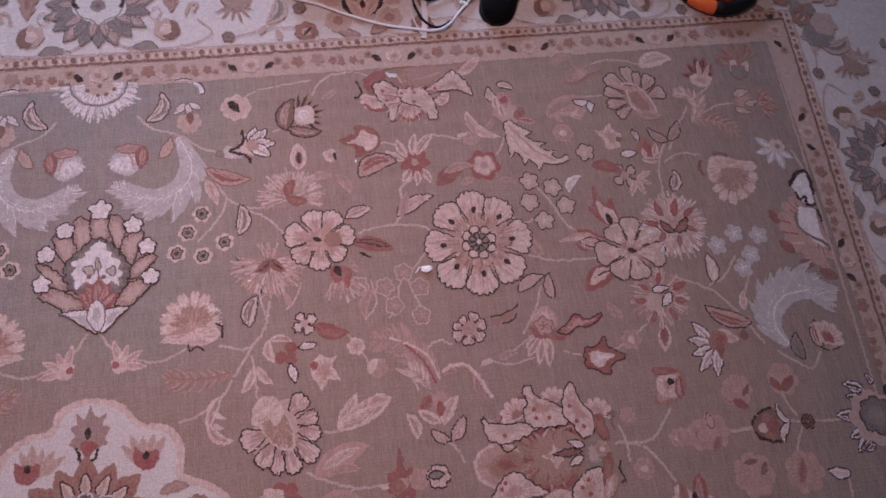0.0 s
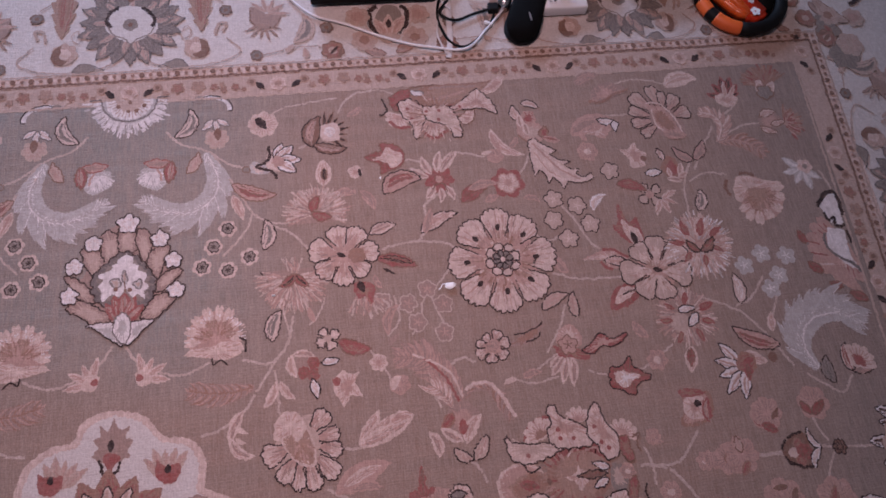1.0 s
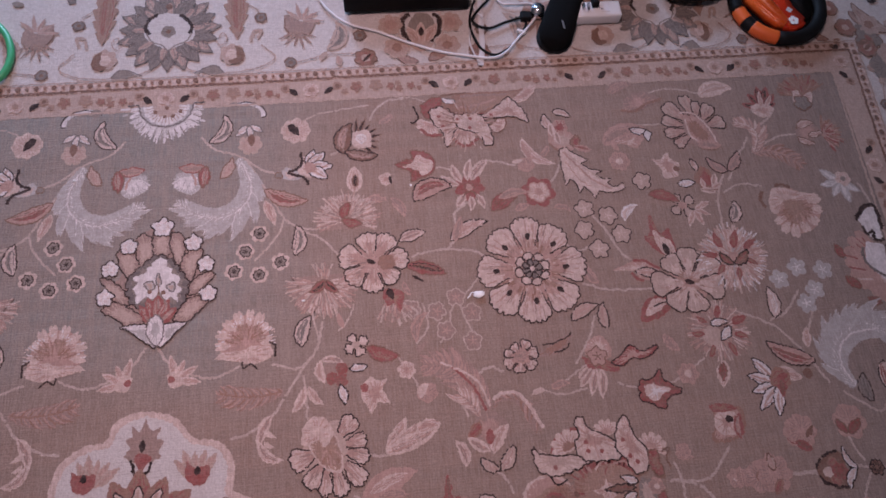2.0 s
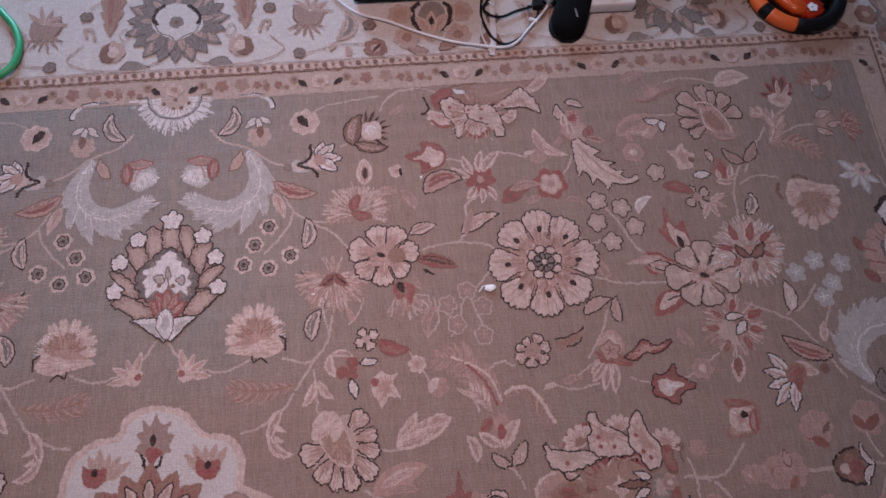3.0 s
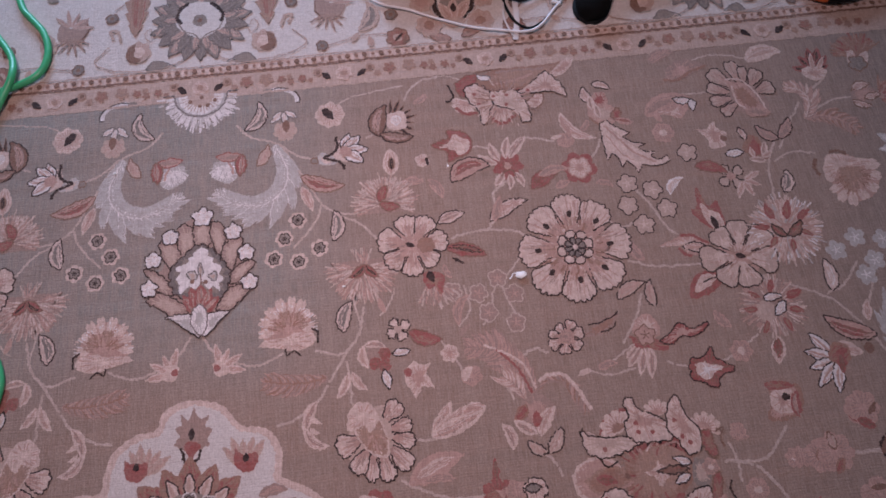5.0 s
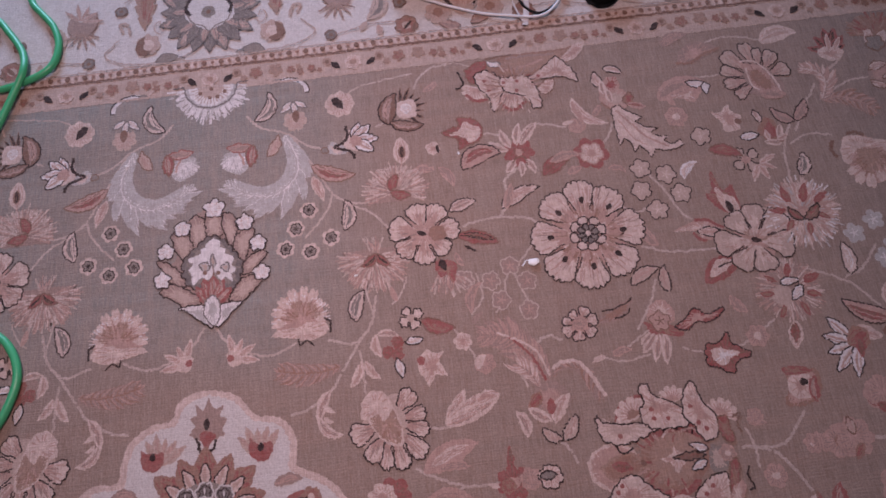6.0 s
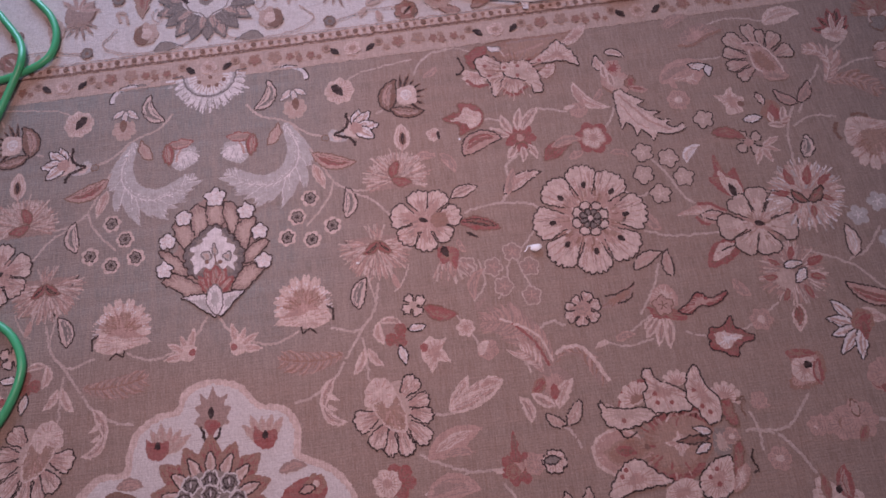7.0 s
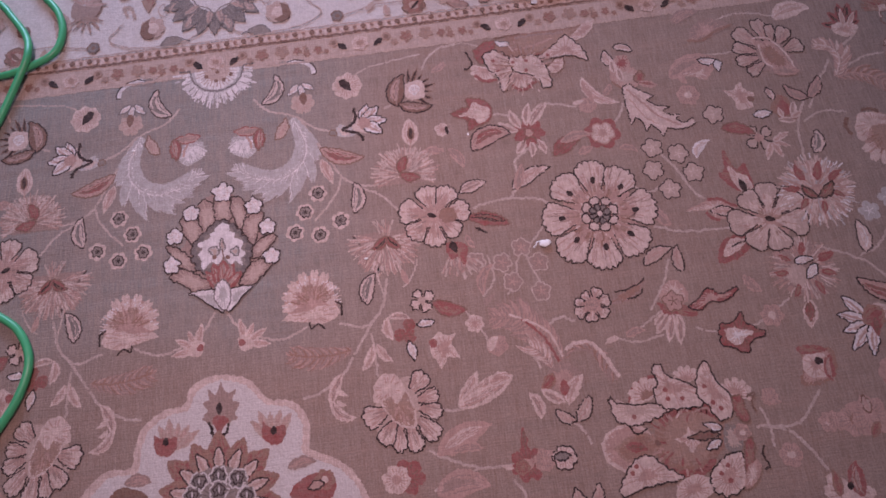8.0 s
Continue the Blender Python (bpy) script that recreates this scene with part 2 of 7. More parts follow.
def disc(c, r, n=20, squash=1.0, turn=0.0):
    t = np.linspace(0, 2 * np.pi, n, endpoint=False)
    x, y = r * np.cos(t), r * squash * np.sin(t)
    k, s = math.cos(turn), math.sin(turn)
    return np.column_stack([c[0] + x * k - y * s, c[1] + x * s + y * k])


def scallop(c, r, n, depth=0.18, turn=0.0):
    t = np.linspace(0, 2 * np.pi, n * 12, endpoint=False)
    rr = r * (1 - depth + depth * np.abs(np.sin(n * (t - turn) / 2)) ** 0.7)
    return np.column_stack([c[0] + rr * np.cos(t), c[1] + rr * np.sin(t)])


def flower(m, c, r, n=5, mat=C, edge=None, core=None, cr=0.35, seeds=None, depth=0.2, turn=0.3, rays=None):
    """A round blossom seen from above."""
    c = v2(c)
    out = scallop(c, r, n, depth, turn)
    m.fill(out, mat, 0)
    if r > 0.012 and mat in SHADE:
        for k in range(3 * n):
            a = turn + 2 * math.pi * (k + 0.5) / (3 * n)
            u = np.array([math.cos(a), math.sin(a)])
            m.line([c + u * r * (0.25 + 0.1 * (k % 3)), c + u * r * (1 - depth - 0.1 * (k % 2))], 0.0020, SHADE[mat], 0, False, 0.45)
    if rays:
        for k in range(n):
            a = turn + 2 * math.pi * k / n
            u = np.array([math.cos(a), math.sin(a)])
            m.line([c + u * r * (cr + 0.05), c + u * r * (1 - depth)], 0.0024, rays, 0, False, 0.4)
    if core:
        m.fill(scallop(c, r * cr, max(5, n // 2), 0.12, turn), core, 0)
    if seeds:
        for k in range(n):
            a = turn + 2 * math.pi * (k + 0.5) / n
            m.fill(disc(c + r * 0.62 * np.array([math.cos(a), math.sin(a)]), max(0.004, r * 0.06)), seeds, 2, 0.002, 0.001)
    if edge:
        m.line(out, EDGE_W, edge, 0, True, 0.42)


def lobe(c, a, r0, r1, half, notch=0.085):
    """One broad petal from r0 to r1 in the direction a (radians), half its angle wide, with a crinkled rim."""
    t = np.linspace(0, 1, 9)
    rr = r0 + (r1 * 0.80 - r0) * t
    base = 0.97 if r0 > 0.25 * r1 else 0.85
    hw = half * (base + (1 - base) * np.minimum(1, t * 1.3) ** 0.6) * 0.97
    q = np.linspace(-1, 1, 19)
    rim = r1 * (1 - 0.20 * np.abs(q) ** 3 - notch * np.abs(np.cos(q * math.pi * 1.5)) ** 2)
    ang = np.concatenate([a - hw, a + q[1:-1] * half * 0.97, (a + hw)[::-1]])
    rad = np.concatenate([rr, rim[1:-1], rr[::-1]])
    return np.column_stack([c[0] + rad * np.cos(ang), c[1] + rad * np.sin(ang)])


def petals(m, c, r, n, mat=C, edge=D, core=D, inner=None, a0=0, spread=360, fat=0.62, cr=0.14, start=0.18, blunt=0.55, mats=None):
    """Separate rounded petals round c; a0: the middle direction in degrees."""
    c = v2(c)
    half = math.radians(spread / n / 2) * min(1, fat * 1.1)
    if spread == 360 and fat > 0.8:
        m.fill(disc(c, r * 0.8, 30), inner or mat, 0)
    for k in range(n):
        a = math.radians(a0 + (k / n * spread if spread == 360 else (k / (n - 1) - 0.5) * spread))
        pts = lobe(c, a, r * start, r * (1 - 0.05 * (k * 5 % 3) / 2), half)
        m.fill(pts, mats[k % len(mats)] if mats else mat, 0)
        if inner:
            u = np.array([math.cos(a), math.sin(a)])
            m.fill(lobe(c, a, r * start, r * 0.66, half * 0.62, 0.12), inner, 0)
            for d in (-0.62, -0.3, 0.05, 0.35, 0.66):
                v = np.array([math.cos(a + d * half), math.sin(a + d * half)])
                m.line([c + v * r * (start + 0.2), c + v * r * (0.84 + 0.06 * math.cos(d * 9))], 0.0021, inner if abs(d) > 0.2 else SHADE.get(inner, inner), 0, False, 0.4)
        if edge:
            m.line(pts, EDGE_W, edge, 0, True, 0.42)
    if core:
        m.fill(disc(c, r * cr), core, 3, 0.003)


def fan(m, c, r, a0, n=9, spread=230, mat=C, core=O, edge=None, cr=0.5, depth=0.16, lines=P, tail=0.3):
    """A carnation cut in half: a heart with a fan of petals that opens towards a0 degrees."""
    c = v2(c)
    a = np.radians(a0 + np.linspace(-spread / 2, spread / 2, n * 10 + 1))
    ph = np.linspace(0, n, n * 10 + 1)
    rr = r * (1 - depth + depth * np.abs(np.sin(np.pi * ph)) ** 0.6)
    arc = np.column_stack([c[0] + rr * np.cos(a), c[1] + rr * np.sin(a)])
    back = c - r * tail * np.array([math.cos(math.radians(a0)), math.sin(math.radians(a0))])
    m.fill(np.vstack([arc, [back]]), mat, 0)
    if core:
        t = np.radians(a0 + np.linspace(-spread / 2, spread / 2, 24))
        kr = r * cr * (0.92 + 0.08 * np.cos(np.arange(24) * 2.4))
        m.fill(np.vstack([np.column_stack([c[0] + kr * np.cos(t), c[1] + kr * np.sin(t)]), [c + (back - c) * 0.4]]), core, 0)
    if lines:
        for k in range(1, 2 * n):
            q = math.radians(a0 - spread / 2 + spread * k / n / 2)
            u = np.array([math.cos(q), math.sin(q)])
            m.line([c + u * r * (cr * 0.7 + 0.03 * (k % 3)), c + u * r * (1 - depth - 0.08 * (k % 2))], 0.0020 + 0.0010 * (k % 2), lines, 0, False, 0.4)
    if edge:
        m.line(arc, EDGE_W, edge, 0, False, 0.42)


def spray(m, c, r, a0, n, spread, w=0.35, mat=C, edge=None, core=None, teeth=0, vary=0.15, start=0.05):
    """Pointed petals that spread from c towards a0 degrees."""
    c = v2(c)
    for k in range(n):
        q = math.radians(a0 + ((k / (n - 1) - 0.5) * spread if n > 1 else 0))
        u = np.array([math.cos(q), math.sin(q)])
        rr = r * (1 - vary * ((k * 7) % 3) / 2)
        leaf(m, c + u * r * start, c + u * rr, w, 0, mat, edge, core, None, teeth)


def patch(m, pts, mat, edge=None, tone=None):
    """A free-shaped lobe with a stitched edge and a worn heart."""
    pts = np.asarray(pts, float)
    m.fill(pts, mat, 0)
    if tone:
        c = pts.mean(axis=0)
        m.fill(c + (pts - c) * 0.55, tone, 0)
        for k in range(0, len(pts), 2):
            m.line([c + (pts[k] - c) * 0.2, c + (pts[k] - c) * 0.85], 0.0024, mat, 0, False, 0.3)
    if edge:
        m.line(pts, EDGE_W, edge, 0, True, 0.42)


def smooth(pts, n=12):
    """A curve through the points."""
    pts = np.asarray(pts, float)
    ext = np.vstack([2 * pts[0] - pts[1], pts, 2 * pts[-1] - pts[-2]])
    out = []
    for i in range(1, len(ext) - 2):
        p0, p1, p2, p3 = ext[i - 1:i + 3]
        for t in np.linspace(0, 1, n, endpoint=False):
            out.append(0.5 * (2 * p1 + (p2 - p0) * t + (2 * p0 - 5 * p1 + 4 * p2 - p3) * t * t + (3 * p1 - p0 - 3 * p2 + p3) * t ** 3))
    return np.array(out + [pts[-1]])


def ring(pts):
    """A closed curve through the points."""
    pts = [tuple(p) for p in pts]
    return smooth(pts + pts[:1], 7)[:-1]


def shape(m, pts, mat, edge=None, core=None, k=0.55, worn=0.35):
    """A free-shaped lobe: its outline stitched with edge, its heart woven in core with strands that run out of it."""
    out = ring(pts)
    c = out.mean(axis=0)
    if edge is D and float(np.ptp(out, axis=0).max()) > 0.05:
        # little scallops round the larger lobes
        out = resample(out, True, 0.0028)
        out = c + (out - c) * (1 + 0.10 * np.abs(np.sin(np.arange(len(out)) * 0.42)))[:, None]
    m.fill(out, mat, 0)
    if core:
        m.fill(c + (out - c) * k, core, 0)
    tone = core or SHADE.get(mat)
    if tone:
        rnd = random.Random(len(out) + int(c[0] * 1000))
        for p in resample(out, True, 0.008):
            q = rnd.uniform(0.72, 0.97)
            m.line([c + (p - c) * k * 0.8, c + (p - c) * q], rnd.uniform(0.0014, 0.0026), tone if rnd.random() < 0.6 else mat, 0, False, 0.45)
    if edge:
        m.line(out, EDGE_W, edge, 0, True, worn)


def frayed(m, c, a0, a1, r0, r1, n, mats, width=0.0026, seed=1, base=None):
    """Fine strands of mixed colour that radiate from c between two angles."""
    rnd = random.Random(seed)
    c = v2(c)
    if base:
        q = np.radians(np.linspace(a0, a1, 60))
        rr = r1 * (0.80 + 0.10 * np.sin(np.arange(60) * 1.9 + seed) + 0.05 * np.sin(np.arange(60) * 0.8))
        out = np.column_stack([c[0] + rr * np.cos(q), c[1] + rr * np.sin(q)])
        m.fill(out if a1 - a0 > 170 else np.vstack([out, [c]]), base, 0, 0.003, 0.003)
    for k in range(n):
        a = math.radians(a0 + (a1 - a0) * (k + rnd.uniform(-0.4, 0.4)) / n)
        u = np.array([math.cos(a), math.sin(a)])
        w = np.array([-u[1], u[0]]) * rnd.uniform(-0.0025, 0.0025)
        lo = r0 + (r1 - r0) * rnd.uniform(0, 0.75)
        hi = min(r1 * rnd.uniform(0.82, 1.05), lo + (r1 - r0) * rnd.uniform(0.25, 0.6))
        m.line([c + u * lo, c + u * (lo + hi) / 2 + w, c + u * hi], width * rnd.uniform(0.6, 1.4), rnd.choice(mats), 0, False, 0.35)


def ruffled(m, c, tips, mat=C, wash=P, edge=D, start=0.2, bumps=5, fat=1.0, wash_to=0.62, deep=0.055, sides=0.55, open_fan=False):
    """Broad petals round c, one to each tip: a crinkled rim stitched in edge, the foot washed with a second colour."""
    c = v2(c)
    polar = []
    for p in tips:
        d = v2(p) - c
        polar.append((math.atan2(d[1], d[0]), float(np.hypot(*d))))
    n = len(polar)
    for i, (a, r) in enumerate(polar):
        gaps = []
        for j in (i - 1, i + 1):
            if open_fan and not 0 <= j < n:
                continue
            g = abs((polar[j % n][0] - a + math.pi) % (2 * math.pi) - math.pi)
            gaps.append(g)
        half = 0.5 * sum(gaps) / len(gaps) * fat
        rnd = random.Random(i * 31 + n)
        t = np.linspace(0, 1, 9)
        side_r = r * (start + (0.85 - deep - start) * t)
        side_h = half * (0.62 + 0.38 * t ** 0.5) * 0.98
        q = np.linspace(-1, 1, 12 * bumps + 1)[1:-1]
        ph = (q + 1) / 2 * bumps
        rim = r * (1 - 0.14 * np.abs(q) ** 2.6 - deep * (1 - np.abs(np.sin(np.pi * ph)) ** 0.6))
        ang = np.concatenate([a - side_h, a + q * half * 0.98, (a + side_h)[::-1]])
        rad = np.concatenate([side_r, rim, side_r[::-1]])
        pts = np.column_stack([c[0] + rad * np.cos(ang), c[1] + rad * np.sin(ang)])
        m.fill(pts, mat, 0, 0.0028, 0.0022)
        if wash:
            z = np.linspace(-1, 1, 15)
            wr = r * (wash_to - 0.16 * np.abs(z) + 0.07 * np.cos(z * 17 + i))
            heart = np.column_stack([c[0] + wr * np.cos(a + z * half * 0.74), c[1] + wr * np.sin(a + z * half * 0.74)])
            foot = np.column_stack([c[0] + r * start * np.cos(a + z[::-1] * half * 0.6), c[1] + r * start * np.sin(a + z[::-1] * half * 0.6)])
            m.fill(np.vstack([heart, foot]), wash, 0, 0.003, 0.0025)
            for k in range(22):
                b = a + half * rnd.uniform(-0.8, 0.8)
                u = np.array([math.cos(b), math.sin(b)])
                lo = rnd.uniform(start, 0.75)
                m.line([c + u * r * lo, c + u * r * min(0.93, lo + rnd.uniform(0.10, 0.3))], rnd.uniform(0.0014, 0.0030), rnd.choice((wash, wash, wash, mat, SHADE.get(wash, wash))), 0, False, 0.35)
        if edge:
            cut = int(9 * (1 - sides))
            m.line(pts[cut:len(pts) - cut], EDGE_W, edge, 0, False, 0.3)


def plume(m, spine, w, n, mats, side=0, lean=35, body=None, seed=3, vein=None):
    """A feather: tapered strands that leave a curved spine, widest in its middle."""
    rnd = random.Random(seed)
    line = resample(smooth(spine), False, 0.004)
    d = np.gradient(line, axis=0)
    d /= np.maximum(np.hypot(d[:, 0], d[:, 1]), 1e-9)[:, None]
    nr = np.column_stack([-d[:, 1], d[:, 0]])
    u = np.linspace(0, 1, len(line))
    prof = w * np.sin(np.pi * np.clip(u * 0.93 + 0.05, 0, 1)) ** 0.7
    if body:
        jag = 1 + 0.22 * np.abs((u * n / 2) % 1.0 - 0.2)
        left, right = line + nr * (prof * 0.72 * jag * (side >= 0))[:, None], line - nr * (prof * 0.72 * jag * (side <= 0))[:, None]
        m.fill(np.vstack([left, right[::-1]]), body, 0)
    for k in range(n):
        i = int((k + 0.5) / n * (len(line) - 1))
        for sg in (1, -1):
            if side and sg != side:
                continue
            a = math.radians(lean + rnd.uniform(-9, 9))
            way = d[i] * math.cos(a) + nr[i] * sg * math.sin(a)
            ln = prof[i] / math.sin(a) * rnd.uniform(0.8, 1.12)
            m.fill(blade(line[i], line[i] + way * ln, 0.17, 0.10 * sg)[0], mats[k % len(mats)], 0, 0.003, 0.002)
            m.line([line[i] + way * ln * 0.1, line[i] + way * ln * 0.85], 0.0020, vein or rnd.choice(mats), 0, False, 0.4)


def blossom(m, c, r, n=5, mat=C, edge=D, core=None, turn=0.3):
    """A little flower of round petals, each with its own stitched rim."""
    c = v2(c)
    m.fill(disc(c, r * 0.6), mat, 0)
    for k in range(n):
        a = turn + 2 * math.pi * k / n
        p = disc(c + r * 0.62 * np.array([math.cos(a), math.sin(a)]), r * 0.42, 14)
        m.fill(p, mat, 0, 0.0025, 0.0016)
    m.fill(disc(c, r * 0.42), mat, 0, 0.003, 0.001)
    if edge:
        m.line(scallop(c, r * 1.04, n, 0.30, turn - math.pi / n), 0.0028, edge, 0, True, 0.25)
    if core:
        for k in range(n):
            a = turn + 2 * math.pi * k / n
            m.line([c, c + r * 0.5 * np.array([math.cos(a), math.sin(a)])], 0.0026, core, 0, False, 0.2)


def vine(*pts, mirror=False, width=0.0052, mat=V, name="vine"):
    m = Motif(name, mirror)
    m.line(smooth(pts), width, mat, -1, False, 0.3)
    m.done()


def part(name, bm, mat, parent=None, label=""):
    me = bpy.data.meshes.new(name)
    bm.to_mesh(me)
    bm.free()
    for q in mat if isinstance(mat, (list, tuple)) else [mat]:
        me.materials.append(q)
    ob = new(name, me)
    ob.parent = parent
    if label:
        tagged(ob, label)
    return ob


def shade_smooth(ob):
    ob.data.polygons.foreach_set("use_smooth", [True] * len(ob.data.polygons))
    return ob


def box_bm(x0, x1, y0, y1, z0, z1, bevel=0.0, seg=2):
    bm = bmesh.new()
    bmesh.ops.create_cube(bm, size=1, matrix=Matrix.LocRotScale(((x0 + x1) / 2, (y0 + y1) / 2, (z0 + z1) / 2), None, (x1 - x0, y1 - y0, z1 - z0)))
    if bevel:
        bmesh.ops.bevel(bm, geom=bm.edges[:], offset=bevel, segments=seg, affect="EDGES", profile=0.5)
    return bm


# ---- the room: plain walls that close the place ----
plaster = plain("wall_paint", (0.72, 0.67, 0.62), 0.85, 0, 8, 0.15, 0.2)
board = plain("floor_boards", (0.24, 0.15, 0.09), 0.5, 0, 12, 0.4)
X0, X1, Y0, Y1, H = -3.4, 3.6, -4.0, 3.4, 2.45
tagged(part("floor", box_bm(X0, X1, Y0, Y1, -0.21, -0.010), board), "brown wooden floor under the rug", "floor", kind="structure")
tagged(part("ceiling", box_bm(X0, X1, Y0, Y1, H, H + 0.15), plaster), "plain pale ceiling", "ceiling", kind="structure")
tagged(part("wall_west", box_bm(X0 - 0.15, X0, Y0 - 0.15, Y1 + 0.15, -0.21, H + 0.15), plaster), "plain pale wall", "wall", kind="structure")
tagged(part("wall_east", box_bm(X1, X1 + 0.15, Y0 - 0.15, Y1 + 0.15, -0.21, H + 0.15), plaster), "plain pale wall", "wall", kind="structure")
tagged(part("wall_south", box_bm(X0, X1, Y0 - 0.15, Y0, -0.21, H + 0.15), plaster), "plain pale wall", "wall", kind="structure")
WX0, WX1, WZ0, WZ1 = -1.30, 0.40, 0.90, 2.20
bm = box_bm(X0, WX0, Y1, Y1 + 0.15, -0.21, H + 0.15)
for b in ((WX1, X1, -0.21, H + 0.15), (WX0, WX1, -0.21, WZ0), (WX0, WX1, WZ1, H + 0.15)):
    bmesh.ops.create_cube(bm, size=1, matrix=Matrix.LocRotScale(((b[0] + b[1]) / 2, Y1 + 0.075, (b[2] + b[3]) / 2), None, (b[1] - b[0], 0.15, b[3] - b[2])))
tagged(part("wall_north", bm, plaster), "plain pale wall with a window opening", "wall", kind="structure")
frame_paint = plain("frame_paint", (0.78, 0.77, 0.75), 0.5, 0, 20, 0.1)
window = tagged(new("window_1"), "plain white-framed window in the wall", "window", kind="structure")
for b in ((WX0, WX0 + 0.06, WZ0, WZ1), (WX1 - 0.06, WX1, WZ0, WZ1), (WX0 + 0.06, WX1 - 0.06, WZ0, WZ0 + 0.06), (WX0 + 0.06, WX1 - 0.06, WZ1 - 0.06, WZ1), (-0.48, -0.42, WZ0 + 0.06, WZ1 - 0.06)):
    part("window_frame", box_bm(b[0], b[1], Y1 + 0.05, Y1 + 0.10, b[2], b[3], 0.004), frame_paint, window)
fixture = tagged(new("ceiling_lamp"), "flat round white ceiling lamp", "ceiling lamp")
bm = bmesh.new()
bmesh.ops.create_cone(bm, cap_ends=True, segments=40, radius1=0.22, radius2=0.26, depth=0.05, matrix=pose(0.32, -0.46, H - 0.026))
lamp_glass = plain("lamp_glass", (0.8, 0.78, 0.72), 0.4)
lamp_glass.node_tree.nodes["Principled BSDF"].inputs["Emission Color"].default_value = (1.0, 0.8, 0.7, 1)
lamp_glass.node_tree.nodes["Principled BSDF"].inputs["Emission Strength"].default_value = 2.0
part("shade", bm, lamp_glass, fixture)

# ---- the rug ----
EDGE = 1.800          # middle line of the narrow band along the rug's end
OUT = 0.46            # from that line to the rug's outer edge
CY = -1.27            # the rug's middle
rug = tagged(new("rug"), "large worn oriental rug with faded flowers and ivory border", "rug")


def sheet(name, pts, mat, z, thick=0.0, label=""):
    """A flat woven area with the given outline."""
    bm = bmesh.new()
    top = [bm.verts.new((x, y, z)) for x, y in pts]
    bm.faces.new(top)
    if thick:
        low = [bm.verts.new((x, y, z - thick)) for x, y in pts]
        bm.faces.new(low[::-1])
        for i in range(len(pts)):
            j = (i + 1) % len(pts)
            bm.faces.new((top[j], top[i], low[i], low[j]))
    return part(name, bm, mat, rug, label)


def skew(x, y):
    """The rug lies a little out of square: its end leans in towards the middle."""
    return (x + 0.05 * max(0.0, x / EDGE) * (max(y, -1.3) - 0.05), y + 0.006 * x)


def ring_of(off):
    e, t, b = EDGE + off, off, 2 * CY - off
    return [skew(-e, b), skew(e, b), skew(e, t), skew(-e, t)]


border_area = sheet("border", ring_of(OUT), I, -0.0022, 0.0075, "ivory border with grey rosettes")
sheet("dotted_band", ring_of(0.063), C, -0.0016)
band_area = sheet("narrow_band", ring_of(0.034), T, -0.0008, 0.0, "pinkish narrow band with small flowers")
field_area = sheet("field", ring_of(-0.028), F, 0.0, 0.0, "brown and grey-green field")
holder = [field_area]

# vines of the field
vine((0.088, -0.115), (0.119, -0.150), (0.185, -0.178), (0.232, -0.216), (0.286, -0.237), mirror=True)
vine((0.196, -0.183), (0.226, -0.239), (0.263, -0.308), (0.289, -0.353), (0.331, -0.380), (0.389, -0.385), mirror=True)
vine((0.286, -0.353), (0.273, -0.388), (0.241, -0.429), (0.218, -0.452), mirror=True, width=0.005)
vine((0.324, -0.384), (0.369, -0.408), (0.407, -0.452), mirror=True, width=0.005)
vine((0.401, -0.189), (0.429, -0.175), mirror=True, width=0.005)
vine((0.012, -0.635), (0.028, -0.661), (0.047, -0.684), mirror=True)
vine((0.080, -0.701), (0.125, -0.714), (0.160, -0.706), (0.186, -0.694), mirror=True)
vine((0.255, -0.693), (0.303, -0.709), (0.333, -0.696), (0.355, -0.660), (0.365, -0.610), mirror=True)
vine((0.355, -0.666), (0.315, -0.719), (0.279, -0.771), (0.256, -0.804), (0.210, -0.835), (0.170, -0.844), mirror=True)
vine((0.321, -0.726), (0.326, -0.768), (0.328, -0.821), mirror=True, width=0.005)
vine((0.574, -0.469), (0.653, -0.459), (0.718, -0.467), (0.749, -0.483), mirror=True)
vine((0.663, -0.459), (0.690, -0.420), (0.688, -0.369), (0.724, -0.341), mirror=True, width=0.006)
vine((0.502, -0.095), (0.520, -0.063), (0.554, -0.039), (0.590, -0.036), mirror=True)
vine((0.645, -0.238), (0.686, -0.248), (0.711, -0.273), mirror=True)
vine((0.778, -0.230), (0.825, -0.240), (0.852, -0.249), width=0.005)
vine((0.897, -0.321), (0.943, -0.293), (0.963, -0.255))
vine((0.966, -0.569), (1.028, -0.589), (1.119, -0.594), (1.161, -0.588))
vine((1.011, -0.387), (1.044, -0.433), (1.072, -0.499), (1.094, -0.521), width=0.005)
vine((1.138, -0.152), (1.247, -0.157), width=0.004)
vine((1.380, -0.301), (1.348, -0.369), (1.339, -0.435), (1.338, -0.465))
vine((1.364, -0.362), (1.412, -0.342), (1.467, -0.352), width=0.005)
vine((1.386, -0.332), (1.412, -0.287), (1.446, -0.241), (1.469, -0.210))
vine((1.279, -0.649), (1.326, -0.672), (1.394, -0.709), (1.442, -0.770), (1.483, -0.847))
vine((1.385, -0.695), (1.430, -0.678), (1.478, -0.628), width=0.005)
vine((1.466, -0.733), (1.495, -0.682), (1.514, -0.643), width=0.005)
vine((1.133, -0.829), (1.042, -0.817), (1.002, -0.802), width=0.004)
vine((0.451, -0.903), (0.491, -0.906), (0.532, -0.898), mirror=True)
vine((0.666, -0.844), (0.658, -0.803), (0.713, -0.746), (0.755, -0.755), width=0.005)
